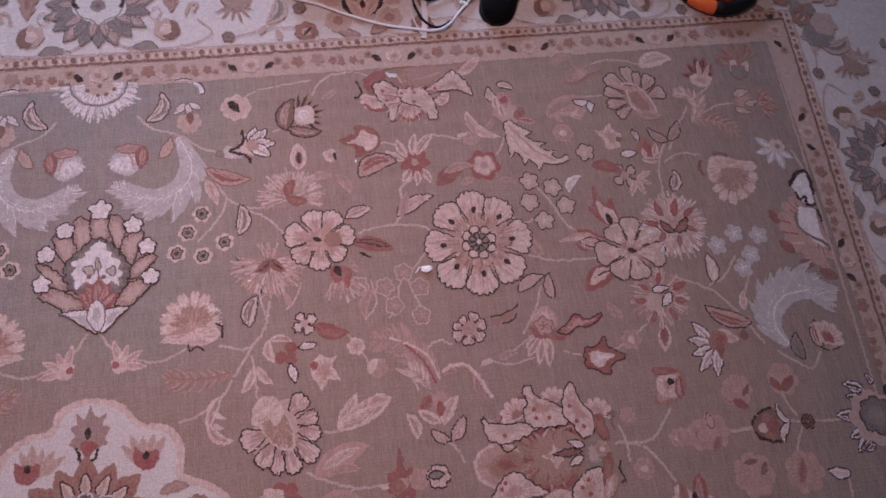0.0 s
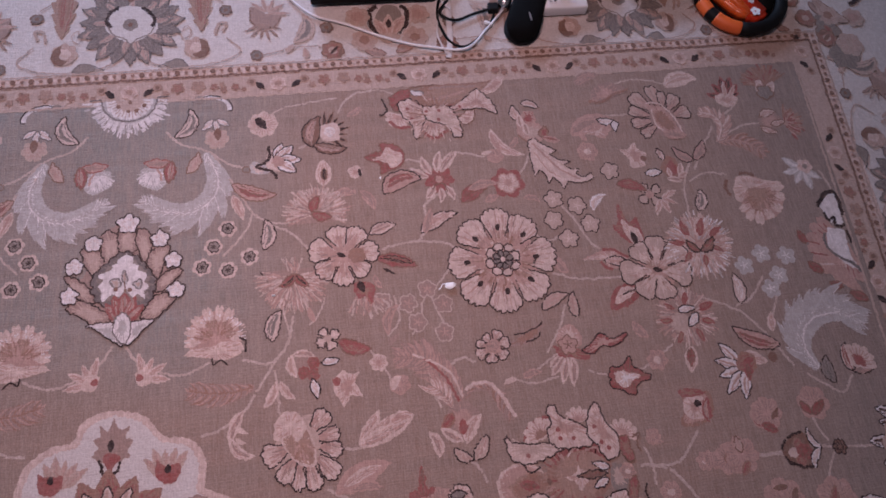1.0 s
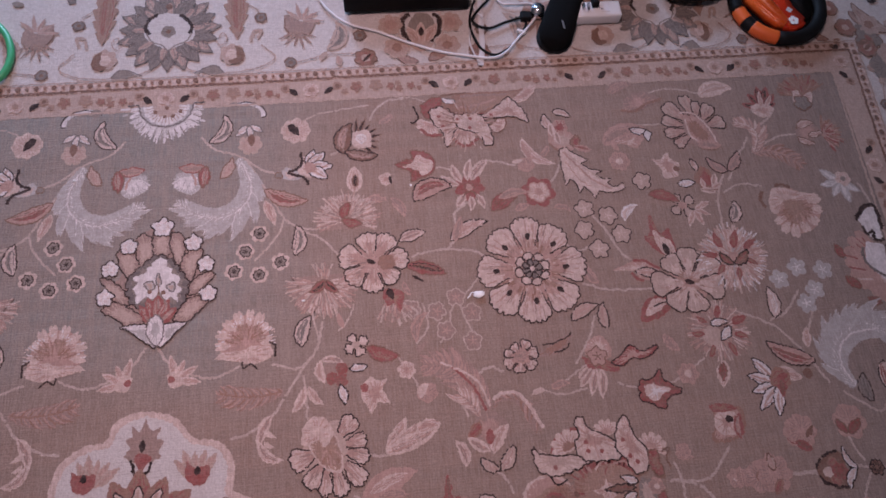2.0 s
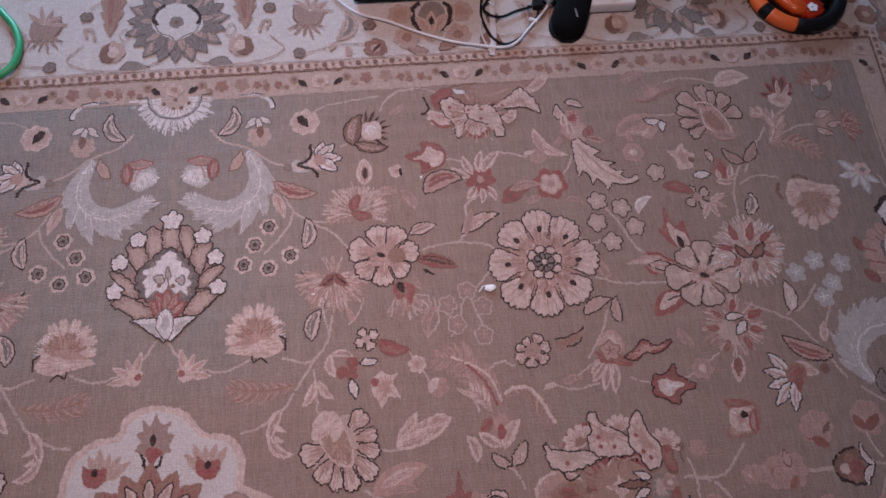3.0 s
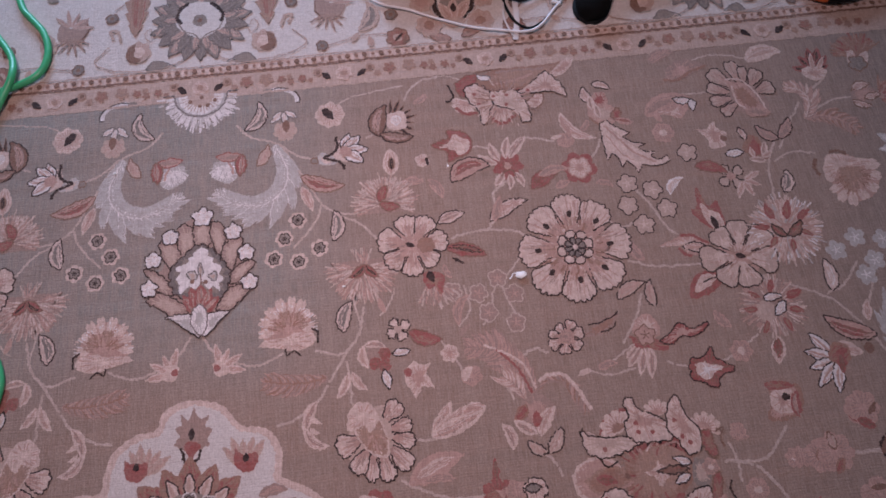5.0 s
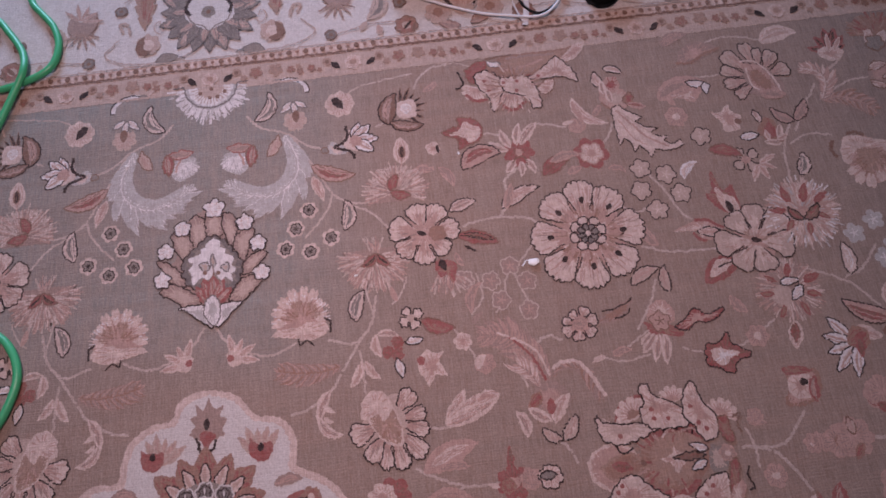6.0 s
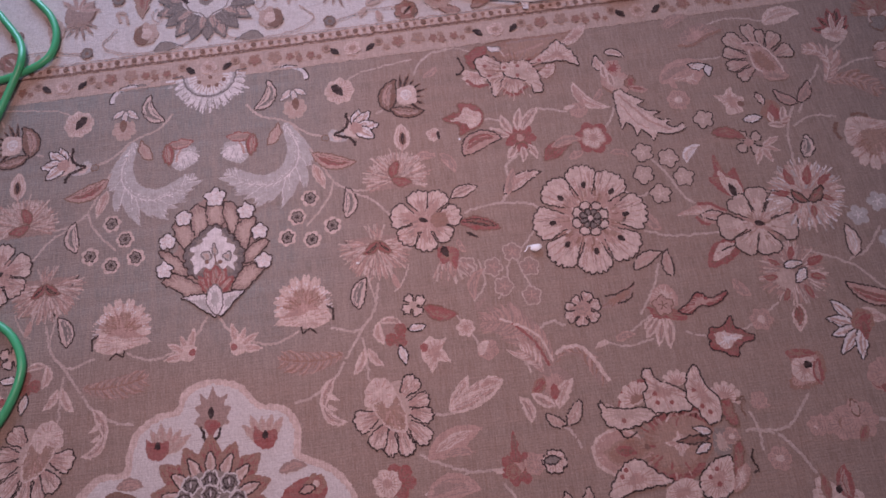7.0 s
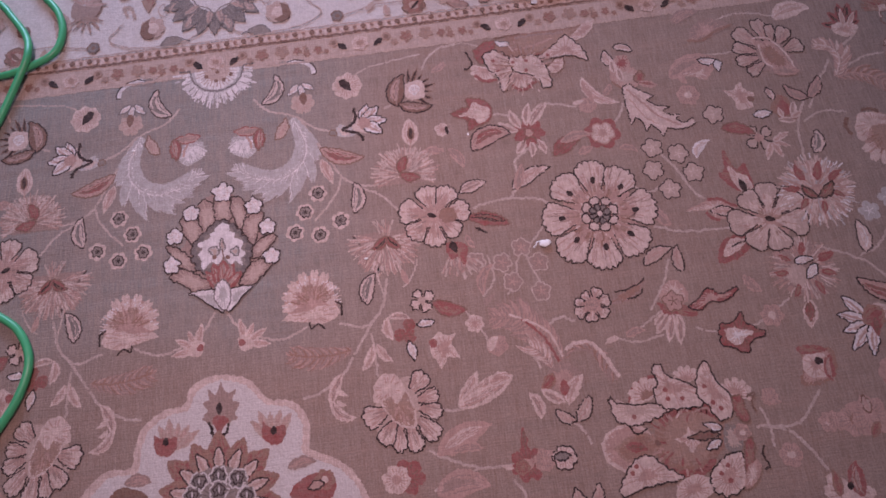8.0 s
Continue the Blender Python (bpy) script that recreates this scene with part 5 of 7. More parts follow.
shape(m, [(1.179, -0.518), (1.164, -0.491), (1.161, -0.448), (1.178, -0.467), (1.199, -0.480), (1.205, -0.512), (1.191, -0.522)], C, None, None)
leaf(m, (1.188, -0.516), (1.178, -0.481), 0.42, 0, D, None)
m.done()
m = Motif("rust_leaf")
shape(m, [(1.157, -0.555), (1.141, -0.534), (1.109, -0.522), (1.043, -0.544), (1.090, -0.545), (1.106, -0.569), (1.141, -0.575)], P, None, C, 0.5)
leaf(m, (1.155, -0.560), (1.095, -0.549), 0.40, 0, C, D)
m.line(smooth([(1.098, -0.524), (1.122, -0.524), (1.140, -0.537), (1.156, -0.547)]), 0.0065, R, 0, False, 0.15)
m.line(smooth([(1.086, -0.553), (1.098, -0.568), (1.112, -0.575)]), 0.0075, R, 0, False, 0.15)
m.done()
m = Motif("rust_leaf")
shape(m, [(1.166, -0.624), (1.145, -0.614), (1.112, -0.619), (1.090, -0.646), (1.087, -0.672), (1.126, -0.668), (1.150, -0.654), (1.168, -0.635)], R, None, None)
shape(m, [(1.160, -0.626), (1.128, -0.620), (1.108, -0.637), (1.100, -0.660), (1.131, -0.650), (1.149, -0.638)], C, None, None)
m.line(smooth([(1.121, -0.638), (1.138, -0.632), (1.162, -0.629)]), 0.0036, D, 0, False, 0.1)
m.done()
m = Motif("carnation")
frayed(m, (1.341, -0.534), 0, 360, 0.012, 0.0904, 190, (C, L, C, P, V), 0.0030, 81, P)
frayed(m, (1.341, -0.534), 0, 360, 0.050, 0.0904, 60, (C, W), 0.0030, 82)
for a, b in (((1.321, -0.510), (1.309, -0.465)), ((1.350, -0.513), (1.366, -0.465)), ((1.373, -0.515), (1.410, -0.493)), ((1.369, -0.540), (1.398, -0.557)), ((1.347, -0.560), (1.342, -0.593)), ((1.308, -0.525), (1.267, -0.521)), ((1.315, -0.549), (1.292, -0.574))):
    leaf(m, a, b, 0.40, 0.05, R, None, core=O)
leaf(m, (1.339, -0.551), (1.311, -0.517), 0.44, 0.1, N, D, core=O)
leaf(m, (1.341, -0.551), (1.381, -0.516), 0.44, -0.1, N, D, core=O)
m.done()
m = Motif("carnation")
frayed(m, (1.258, -0.707), 0, 360, 0.012, 0.0769, 180, (P, C, P, Q, V), 0.0030, 83, Q)
m.fill(disc((1.244, -0.719), 0.024), T, 0, 0.003, 0.006)
for a, b in (((1.263, -0.679), (1.275, -0.646)), ((1.294, -0.695), (1.335, -0.681)), ((1.293, -0.718), (1.326, -0.729)), ((1.275, -0.737), (1.286, -0.769)), ((1.241, -0.739), (1.223, -0.767)), ((1.226, -0.712), (1.193, -0.708)), ((1.237, -0.687), (1.214, -0.669))):
    leaf(m, a, b, 0.42, 0.05, R, None, core=O)
leaf(m, (1.245, -0.689), (1.286, -0.688), 0.48, 0, W, D)
leaf(m, (1.290, -0.700), (1.260, -0.733), 0.48, 0, W, D)
m.done()
m = Motif("bud")
leaf(m, (1.253, -0.776), (1.236, -0.836), 0.5, 0, C, None)
leaf(m, (1.249, -0.782), (1.240, -0.821), 0.45, 0, R, N)
m.done()
m = Motif("leaf")
leaf(m, (1.364, -0.444), (1.384, -0.386), 0.5, -0.1, C, D, core=G)
m.done()
m = Motif("carnation_fan")
shape(m, [(1.484, -0.366), (1.528, -0.361), (1.576, -0.388), (1.597, -0.432), (1.566, -0.476), (1.516, -0.486), (1.483, -0.459), (1.486, -0.415)], P, None, K, 0.6)
ruffled(m, (1.534, -0.423), [(1.609, -0.391), (1.605, -0.427), (1.584, -0.463), (1.549, -0.486), (1.512, -0.497), (1.484, -0.483), (1.471, -0.455)], C, None, None, 0.52, 2, 0.88, 0.5, 0.10, 0.5, True)
frayed(m, (1.536, -0.417), 180, 380, 0.015, 0.055, 50, (K, P, O), 0.0030, 33)
shape(m, [(1.471, -0.392), (1.492, -0.361), (1.517, -0.360), (1.553, -0.373), (1.600, -0.384), (1.558, -0.398), (1.511, -0.396), (1.490, -0.427), (1.473, -0.429)], C, None, None)
m.line(smooth([(1.500, -0.352), (1.523, -0.352), (1.539, -0.362)]), 0.0075, N, 0, False, 0.1)
m.line(smooth([(1.462, -0.367), (1.452, -0.390), (1.460, -0.409)]), 0.010, N, 0, False, 0.1)
m.done()
m = Motif("pale_star")
spray(m, (1.674, -0.356), 0.060, -128, 5, 190, w=0.4, mat=L)
flower(m, (1.685, -0.346), 0.022, 5, C, None, core=G)
m.done()
m = Motif("pale_blossom")
blossom(m, (1.491, -0.571), 0.024, 5, L, None, W, 0.5)
m.done()
m = Motif("pale_blossom")
blossom(m, (1.553, -0.583), 0.024, 5, L, None, W, 0.5)
m.done()
m = Motif("pale_blossom")
blossom(m, (1.439, -0.598), 0.024, 5, L, None, W, 0.5)
m.done()
m = Motif("pale_blossom")
blossom(m, (1.518, -0.630), 0.024, 5, L, None, W, 0.5)
m.done()
m = Motif("pale_blossom")
blossom(m, (1.488, -0.662), 0.024, 5, L, None, W, 0.5)
m.done()
m = Motif("leaf")
leaf(m, (1.400, -0.690), (1.402, -0.612), 0.4, -0.1, C, D, core=W)
m.done()
m = Motif("long_leaf")
leaf(m, (1.467, -0.794), (1.362, -0.741), 0.34, 0.1, P, D, core=R)
m.done()
m = Motif("small_leaf")
leaf(m, (1.457, -0.764), (1.468, -0.717), 0.45, 0, C, None)
m.done()
m = Motif("star_lily")
spray(m, (1.364, -0.839), 0.078, -169, 5, 130, w=0.36, mat=W, edge=D, core=C)
leaf(m, (1.366, -0.808), (1.424, -0.831), 0.5, 0, C, None)
leaf(m, (1.396, -0.817), (1.345, -0.838), 0.9, 0, O, None)
leaf(m, (1.374, -0.827), (1.368, -0.869), 0.5, 0, R, None)
m.fill(disc((1.439, -0.822), 0.011), N, 0, 0.003)
m.done()
m = Motif("tulip_bud")
shape(m, [(1.051, -0.804), (1.079, -0.802), (1.103, -0.785), (1.105, -0.807), (1.140, -0.833), (1.108, -0.844), (1.095, -0.866), (1.064, -0.851), (1.049, -0.845)], R, D, None)
shape(m, [(1.058, -0.815), (1.079, -0.812), (1.092, -0.818), (1.119, -0.828), (1.097, -0.838), (1.082, -0.851), (1.062, -0.839)], C, None, W, 0.4)
m.done()
m = Motif("lily")
shape(m, [(0.939, -0.733), (0.958, -0.702), (0.982, -0.695), (1.000, -0.717), (0.999, -0.744), (0.968, -0.751)], P, None, C, 0.5)
for a, b, w in (((0.955, -0.765), (0.917, -0.805), 0.42), ((0.960, -0.768), (0.940, -0.827), 0.36), ((0.974, -0.769), (0.962, -0.836), 0.34), ((0.948, -0.762), (0.916, -0.788), 0.36)):
    leaf(m, a, b, w, 0, C, None, core=P)
shape(m, [(0.933, -0.738), (0.954, -0.747), (0.981, -0.748), (1.014, -0.771), (0.992, -0.779), (0.969, -0.769), (0.943, -0.764)], R, None, O, 0.4)
blossom(m, (0.968, -0.741), 0.022, 5, P, N, N)
m.done()
m = Motif("curled_leaf")
shape(m, [(0.997, -0.757), (1.022, -0.744), (1.047, -0.724), (1.071, -0.739), (1.107, -0.728), (1.098, -0.742), (1.067, -0.756), (1.045, -0.752), (1.022, -0.767)], R, D, P, 0.5)
m.done()
m = Motif("forked_leaf")
leaf(m, (0.926, -0.656), (0.993, -0.624), 0.4, 0.12, T, D)
leaf(m, (1.005, -0.680), (1.007, -0.618), 0.4, 0.12, T, D)
m.done()
m = Motif("faded_leaf")
leaf(m, (1.158, -0.744), (1.130, -0.701), 0.5, 0.1, P, None)
m.done()
m = Motif("faded_blossom")
flower(m, (1.165, -0.798), 0.025, 6, P, None, core=C)
m.done()
m = Motif("pink_flower")
shape(m, [(1.198, -0.874), (1.231, -0.873), (1.264, -0.883), (1.266, -0.914), (1.250, -0.942), (1.209, -0.951), (1.182, -0.943), (1.198, -0.912)], O, None, P, 0.8)
shape(m, [(1.204, -0.890), (1.235, -0.887), (1.251, -0.899), (1.242, -0.933), (1.209, -0.934), (1.196, -0.912)], C, None, P, 0.4)
shape(m, [(1.193, -0.871), (1.226, -0.870), (1.256, -0.882), (1.227, -0.888), (1.200, -0.885)], R, None, O, 0.4)
leaf(m, (1.249, -0.947), (1.259, -0.892), 0.42, 0.1, R, None, core=P)
m.fill(disc((1.232, -0.903), 0.0085), D, 0, 0.003)
m.done()
m = Motif("faded_flower")
flower(m, (1.374, -0.946), 0.032, 6, P, None)
leaf(m, (1.374, -0.958), (1.396, -0.925), 0.4, 0, O, None)
leaf(m, (1.349, -0.956), (1.394, -0.971), 0.4, 0, R, None)
m.done()

# the great palmette of the lower field
m = Motif("great_palmette")
m.line(smooth([(0.834, -0.936), (0.847, -0.911), (0.876, -0.894), (0.900, -0.894)]), 0.010, R, 0, False, 0.4)
fan(m, (0.871, -0.930), 0.040, 110, 6, 200, C, O, None, 0.4, 0.25, P, 0.2)
fan(m, (0.957, -0.909), 0.032, 90, 6, 190, C, P, None, 0.4, 0.25, P, 0.1)
fan(m, (1.045, -0.948), 0.036, 60, 6, 190, C, P, None, 0.4, 0.25, P, 0.1)
shape(m, [(0.759, -1.009), (0.774, -0.991), (0.807, -0.978), (0.834, -0.979), (0.859, -1.000), (0.860, -1.037), (0.836, -1.056), (0.807, -1.072), (0.785, -1.062), (0.762, -1.038)], C, None, P, 0.85)
shape(m, [(0.781, -1.023), (0.815, -1.003), (0.857, -1.002), (0.871, -1.028), (0.848, -1.049), (0.805, -1.050)], K, None, O, 0.8)
leaf(m, (0.807, -1.020), (0.850, -1.030), 0.45, 0, R, None)
shape(m, [(0.871, -0.999), (0.898, -0.974), (0.931, -0.960), (0.968, -0.959), (1.000, -0.971), (1.011, -1.000), (1.010, -1.028), (0.984, -1.057), (0.944, -1.082), (0.907, -1.086), (0.877, -1.070), (0.864, -1.040)], O, None, K, 0.78)
m.line(smooth([(0.881, -0.985), (0.919, -0.961), (0.967, -0.962), (1.002, -0.981)]), 0.020, R, 0, False, 0.2)
m.line(smooth([(0.917, -0.979), (0.932, -0.965), (0.951, -0.961)]), 0.0042, C, 0, False, 0.3)
m.line(smooth([(0.953, -0.972), (0.978, -0.966), (0.995, -0.980)]), 0.0042, P, 0, False, 0.3)
m.line(smooth([(0.875, -1.069), (0.908, -1.085), (0.946, -1.085), (0.973, -1.065)]), 0.012, R, 0, False, 0.3)
frayed(m, (0.922, -1.024), 60, 300, 0.03, 0.075, 40, (O, R, P, K), 0.004, 91)
shape(m, [(0.903, -1.020), (0.930, -1.011), (0.936, -0.997), (0.948, -1.011), (1.000, -1.016), (0.955, -1.030), (0.934, -1.049), (0.927, -1.033)], C, None, None)
leaf(m, (0.998, -1.020), (0.930, -1.020), 0.24, 0, N, D, core=R)
leaf(m, (0.998, -1.031), (0.962, -1.046), 0.40, 0, W, D)
leaf(m, (1.005, -1.012), (0.968, -0.996), 0.40, 0, W, D)
shape(m, [(1.012, -1.002), (1.035, -1.011), (1.042, -1.036), (1.025, -1.058), (1.003, -1.053), (1.001, -1.029)], G, None, T, 0.6)
flower(m, (1.041, -1.023), 0.018, 6, P, None, core=C)
shape(m, [(0.794, -0.927), (0.800, -0.922), (0.804, -0.935), (0.838, -0.943), (0.883, -0.945), (0.919, -0.953), (0.885, -0.970), (0.845, -0.981), (0.808, -0.974), (0.796, -0.954)], C, D, T, 0.45)
shape(m, [(0.891, -0.882), (0.900, -0.871), (0.912, -0.873), (0.918, -0.895), (0.948, -0.910), (0.977, -0.932), (0.976, -0.957), (0.922, -0.959), (0.892, -0.947), (0.887, -0.918), (0.899, -0.908)], C, D, P, 0.4)
shape(m, [(0.989, -0.883), (1.004, -0.879), (1.009, -0.899), (1.017, -0.923), (1.031, -0.939), (1.035, -0.967), (1.029, -0.984), (1.004, -0.990), (0.988, -0.963), (0.973, -0.938), (0.979, -0.905)], C, D, P, 0.4)
shape(m, [(0.783, -1.113), (0.785, -1.090), (0.816, -1.053), (0.847, -1.044), (0.875, -1.069), (0.901, -1.092), (0.837, -1.099)], C, D, P, 0.4)
shape(m, [(0.890, -1.103), (0.922, -1.090), (0.956, -1.099), (0.955, -1.126), (0.916, -1.140), (0.886, -1.130)], C, None, P, 0.4)
shape(m, [(0.960, -1.091), (0.996, -1.065), (1.028, -1.063), (1.030, -1.097), (1.011, -1.126), (0.980, -1.135), (0.960, -1.116)], C, D, P, 0.4)
shape(m, [(1.037, -0.953), (1.056, -0.951), (1.058, -0.977), (1.064, -0.997), (1.047, -1.002), (1.036, -0.980)], R, N, O, 0.5)
shape(m, [(1.041, -1.041), (1.056, -1.036), (1.055, -1.062), (1.037, -1.105), (1.027, -1.099)], R, N, O, 0.5)
shape(m, [(1.035, -1.087), (1.058, -1.075), (1.056, -1.101), (1.031, -1.125), (1.019, -1.121)], P, None, C, 0.5)
m.line(smooth([(1.066, -0.957), (1.084, -0.948), (1.075, -0.967), (1.078, -0.988)]), 0.0040, N, 0, False, 0.2)
m.line(smooth([(1.076, -1.052), (1.069, -1.070), (1.078, -1.093), (1.066, -1.095)]), 0.0040, D, 0, False, 0.2)
m.line(smooth([(0.820, -0.982), (0.834, -0.999), (0.857, -0.991)]), 0.0036, D, 0, False, 0.3)
for c in [(0.910, -0.939), (0.939, -0.943), (0.908, -0.921), (0.988, -0.924), (0.998, -0.958), (1.011, -0.971), (0.835, -0.966), (0.819, -1.060), (0.809, -1.072), (0.980, -1.093), (0.994, -1.108), (0.996, -1.080)]:
    m.fill(disc(c, 0.0048), R, 0, 0.003)
m.fill(disc((0.870, -1.022), 0.0060), N, 0, 0.003)
m.done()
m = Motif("rust_flower")
flower(m, (0.609, -1.029), 0.036, 7, R, None, core=P, depth=0.3)
flower(m, (0.643, -1.026), 0.023, 6, P, None)
flower(m, (0.597, -1.034), 0.016, 5, O, None)
leaf(m, (0.607, -1.005), (0.609, -0.956), 0.3, 0, R, None)
leaf(m, (0.580, -1.034), (0.558, -1.027), 0.5, 0, C, None)
m.done()
m = Motif("bud")
flower(m, (0.683, -1.026), 0.025, 6, C, D)
leaf(m, (0.661, -1.023), (0.697, -1.023), 0.5, 0, S, D)
m.done()
m = Motif("rust_flower")
flower(m, (0.368, -1.024), 0.036, 6, R, None, depth=0.3)
flower(m, (0.345, -1.026), 0.029, 6, C, None, core=P)
m.done()
m = Motif("faded_leaf")
leaf(m, (0.432, -0.989), (0.548, -0.942), 0.4, 0.05, P, None, core=C)
leaf(m, (0.461, -0.987), (0.529, -0.990), 0.3, 0.1, P, None)
m.done()
m = Motif("faded_leaf")
leaf(m, (0.423, -1.068), (0.530, -1.060), 0.5, 0.15, P, None)
m.done()
m = Motif("forked_leaf")
leaf(m, (0.714, -1.130), (0.693, -1.083), 0.5, 0.1, T, D)
leaf(m, (0.719, -1.131), (0.740, -1.081), 0.45, -0.1, T, D)
m.done()
m = Motif("curl")
leaf(m, (1.097, -0.962), (1.126, -0.949), 0.5, 0, C, None)
leaf(m, (1.097, -0.970), (1.136, -0.975), 0.3, 0, P, None)
flower(m, (1.114, -0.959), 0.017, 5, P, None)
m.done()
m = Motif("faded_blossom")
flower(m, (1.124, -1.076), 0.024, 6, P, None, core=C)
m.done()
m = Motif("pink_flower")
fan(m, (1.216, -1.156), 0.049, -118, n=7, spread=250, mat=C, core=None, lines=P)
leaf(m, (1.240, -1.169), (1.245, -1.102), 0.5, 0.1, R, None, core=P)
leaf(m, (1.197, -1.164), (1.197, -1.112), 0.4, 0, O, None)
m.fill(disc((1.220, -1.146), 0.007), D, 0, 0.003)
m.done()
m = Motif("faded_flower")
flower(m, (1.300, -1.022), 0.040, 7, P, None)
leaf(m, (1.301, -1.017), (1.296, -0.982), 0.5, 0, T, N)
leaf(m, (1.313, -1.035), (1.291, -1.065), 0.5, 0, O, None)
m.done()
m = Motif("faded_blossom")
flower(m, (1.230, -1.024), 0.020, 6, P, None)
m.done()

# flowers by the rug's end
m = Motif("white_feather")
plume(m, [(1.540, -0.861), (1.515, -0.814), (1.529, -0.766), (1.572, -0.735), (1.628, -0.730), (1.689, -0.772)], 0.042, 50, (L,), 0, 32, L, 95, W)
m.line(smooth([(1.537, -0.852), (1.524, -0.807), (1.537, -0.767), (1.576, -0.741), (1.635, -0.736)]), 0.0035, W, 0, False, 0.3)
m.done()
m = Motif("bud")
leaf(m, (1.622, -0.876), (1.625, -0.808), 0.4, 0.1, C, D, core=O)
leaf(m, (1.622, -0.876), (1.686, -0.864), 0.4, 0, P, D)
fan(m, (1.639, -0.858), 0.046, 45, n=5, spread=150, mat=C, core=R, cr=0.5)
m.done()
m = Motif("leaf")
leaf(m, (1.571, -0.896), (1.569, -0.832), 0.45, 0.15, G, D)
m.done()
m = Motif("half_palmette")
fan(m, (1.709, -0.576), 0.095, -162, n=9, spread=190, mat=P, core=C, cr=0.6, lines=R, tail=0.2)
m.fill(smooth([(1.621, -0.536), (1.674, -0.541), (1.693, -0.620), (1.719, -0.697), (1.675, -0.670), (1.633, -0.613), (1.621, -0.536)])[:-1], P, 0)
m.fill(smooth([(1.685, -0.463), (1.715, -0.434), (1.741, -0.434), (1.735, -0.485), (1.729, -0.519), (1.707, -0.513), (1.698, -0.497), (1.685, -0.463)])[:-1], W, 0)
m.fill(smooth([(1.685, -0.519), (1.725, -0.531), (1.725, -0.554), (1.721, -0.608), (1.733, -0.639), (1.696, -0.613), (1.671, -0.572), (1.685, -0.519)])[:-1], W, 0)
m.line(smooth([(1.680, -0.460), (1.710, -0.430), (1.739, -0.425), (1.741, -0.461), (1.739, -0.493)]), 0.01, D, 0, False, 0.2)
m.line(smooth([(1.692, -0.480), (1.696, -0.500), (1.714, -0.495), (1.711, -0.517), (1.733, -0.519)]), 0.008, D, 0, False, 0.2)
m.line(smooth([(1.733, -0.532), (1.736, -0.566)]), 0.007, D, 0, False, 0.2)
m.line(smooth([(1.673, -0.533), (1.667, -0.568), (1.686, -0.596), (1.717, -0.619), (1.733, -0.639)]), 0.008, S, 0, False, 0.2)
leaf(m, (1.613, -0.558), (1.606, -0.518), 0.5, 0, R, N)
leaf(m, (1.633, -0.636), (1.603, -0.602), 0.5, 0, R, N)
leaf(m, (1.672, -0.677), (1.640, -0.659), 0.5, 0, R, N)
leaf(m, (1.724, -0.713), (1.683, -0.690), 0.5, 0, R, N)
m.line(smooth([(1.616, -0.550), (1.651, -0.562)]), 0.004, R, 0, False, 0.2)
m.line(smooth([(1.621, -0.582), (1.659, -0.593)]), 0.004, R, 0, False, 0.2)
m.line(smooth([(1.633, -0.613), (1.670, -0.617)]), 0.004, C, 0, False, 0.2)
m.done()
m = Motif("brown_bud")
m.fill(smooth([(1.393, -1.022), (1.422, -0.999), (1.452, -0.993), (1.462, -1.023), (1.451, -1.065), (1.416, -1.058), (1.395, -1.039), (1.393, -1.022)])[:-1], N, 0)
flower(m, (1.434, -1.016), 0.013, 6, O, None)
flower(m, (1.432, -1.050), 0.014, 6, O, None)
flower(m, (1.418, -1.032), 0.012, 6, C, None)
flower(m, (1.445, -1.033), 0.019, 6, R, None)
m.line(smooth([(1.393, -1.022), (1.418, -0.998), (1.448, -0.992)]), 0.006, D, 0, False, 0.2)
m.line(smooth([(1.395, -1.039), (1.416, -1.058), (1.454, -1.068)]), 0.006, D, 0, False, 0.2)
leaf(m, (1.485, -1.030), (1.465, -0.982), 0.3, 0.15, W, D)
leaf(m, (1.485, -1.030), (1.457, -1.072), 0.34, -0.15, W, D)
m.done()
m = Motif("knob")
flower(m, (1.529, -1.033), 0.016, 6, N, D)
m.done()
m = Motif("faded_flower")
flower(m, (1.384, -0.943), 0.037, 7, P, None)
leaf(m, (1.399, -0.983), (1.364, -0.963), 0.5, 0, R, None)
leaf(m, (1.393, -0.957), (1.415, -0.934), 0.4, 0, N, None)
m.done()
m = Motif("forked_leaf")
flower(m, (1.500, -0.933), 0.039, 6, P, None)
leaf(m, (1.488, -0.957), (1.469, -0.929), 0.5, 0, R, N)
leaf(m, (1.492, -0.958), (1.526, -0.930), 0.5, 0, R, N)
m.done()
m = Motif("faded_flower")
flower(m, (1.216, -1.025), 0.021, 6, P, None, core=C)
flower(m, (1.269, -1.027), 0.034, 7, P, None, core=O)
leaf(m, (1.329, -1.029), (1.299, -0.994), 0.4, 0, R, None)
leaf(m, (1.323, -1.028), (1.291, -1.066), 0.4, 0, R, None)
m.done()
m = Motif("faded_flower")
flower(m, (1.367, -1.125), 0.049, 7, P, None)
leaf(m, (1.382, -1.097), (1.348, -1.098), 0.4, 0, N, None)
leaf(m, (1.386, -1.128), (1.402, -1.100), 0.5, 0, N, None)
m.done()
m = Motif("faded_flower")
flower(m, (1.485, -1.136), 0.047, 7, P, None)
leaf(m, (1.471, -1.158), (1.489, -1.107), 0.4, 0, O, None)
m.done()
m = Motif("leaf")
leaf(m, (1.590, -1.152), (1.540, -1.139), 0.5, 0.1, W, D)
m.done()
m = Motif("half_rosette")
leaf(m, (1.691, -0.985), (1.641, -0.962), 0.5, 0, W, D, core=N)
leaf(m, (1.677, -1.002), (1.638, -0.991), 0.5, 0, W, D, core=N)
leaf(m, (1.656, -1.038), (1.601, -1.030), 0.5, 0, W, D, core=N)
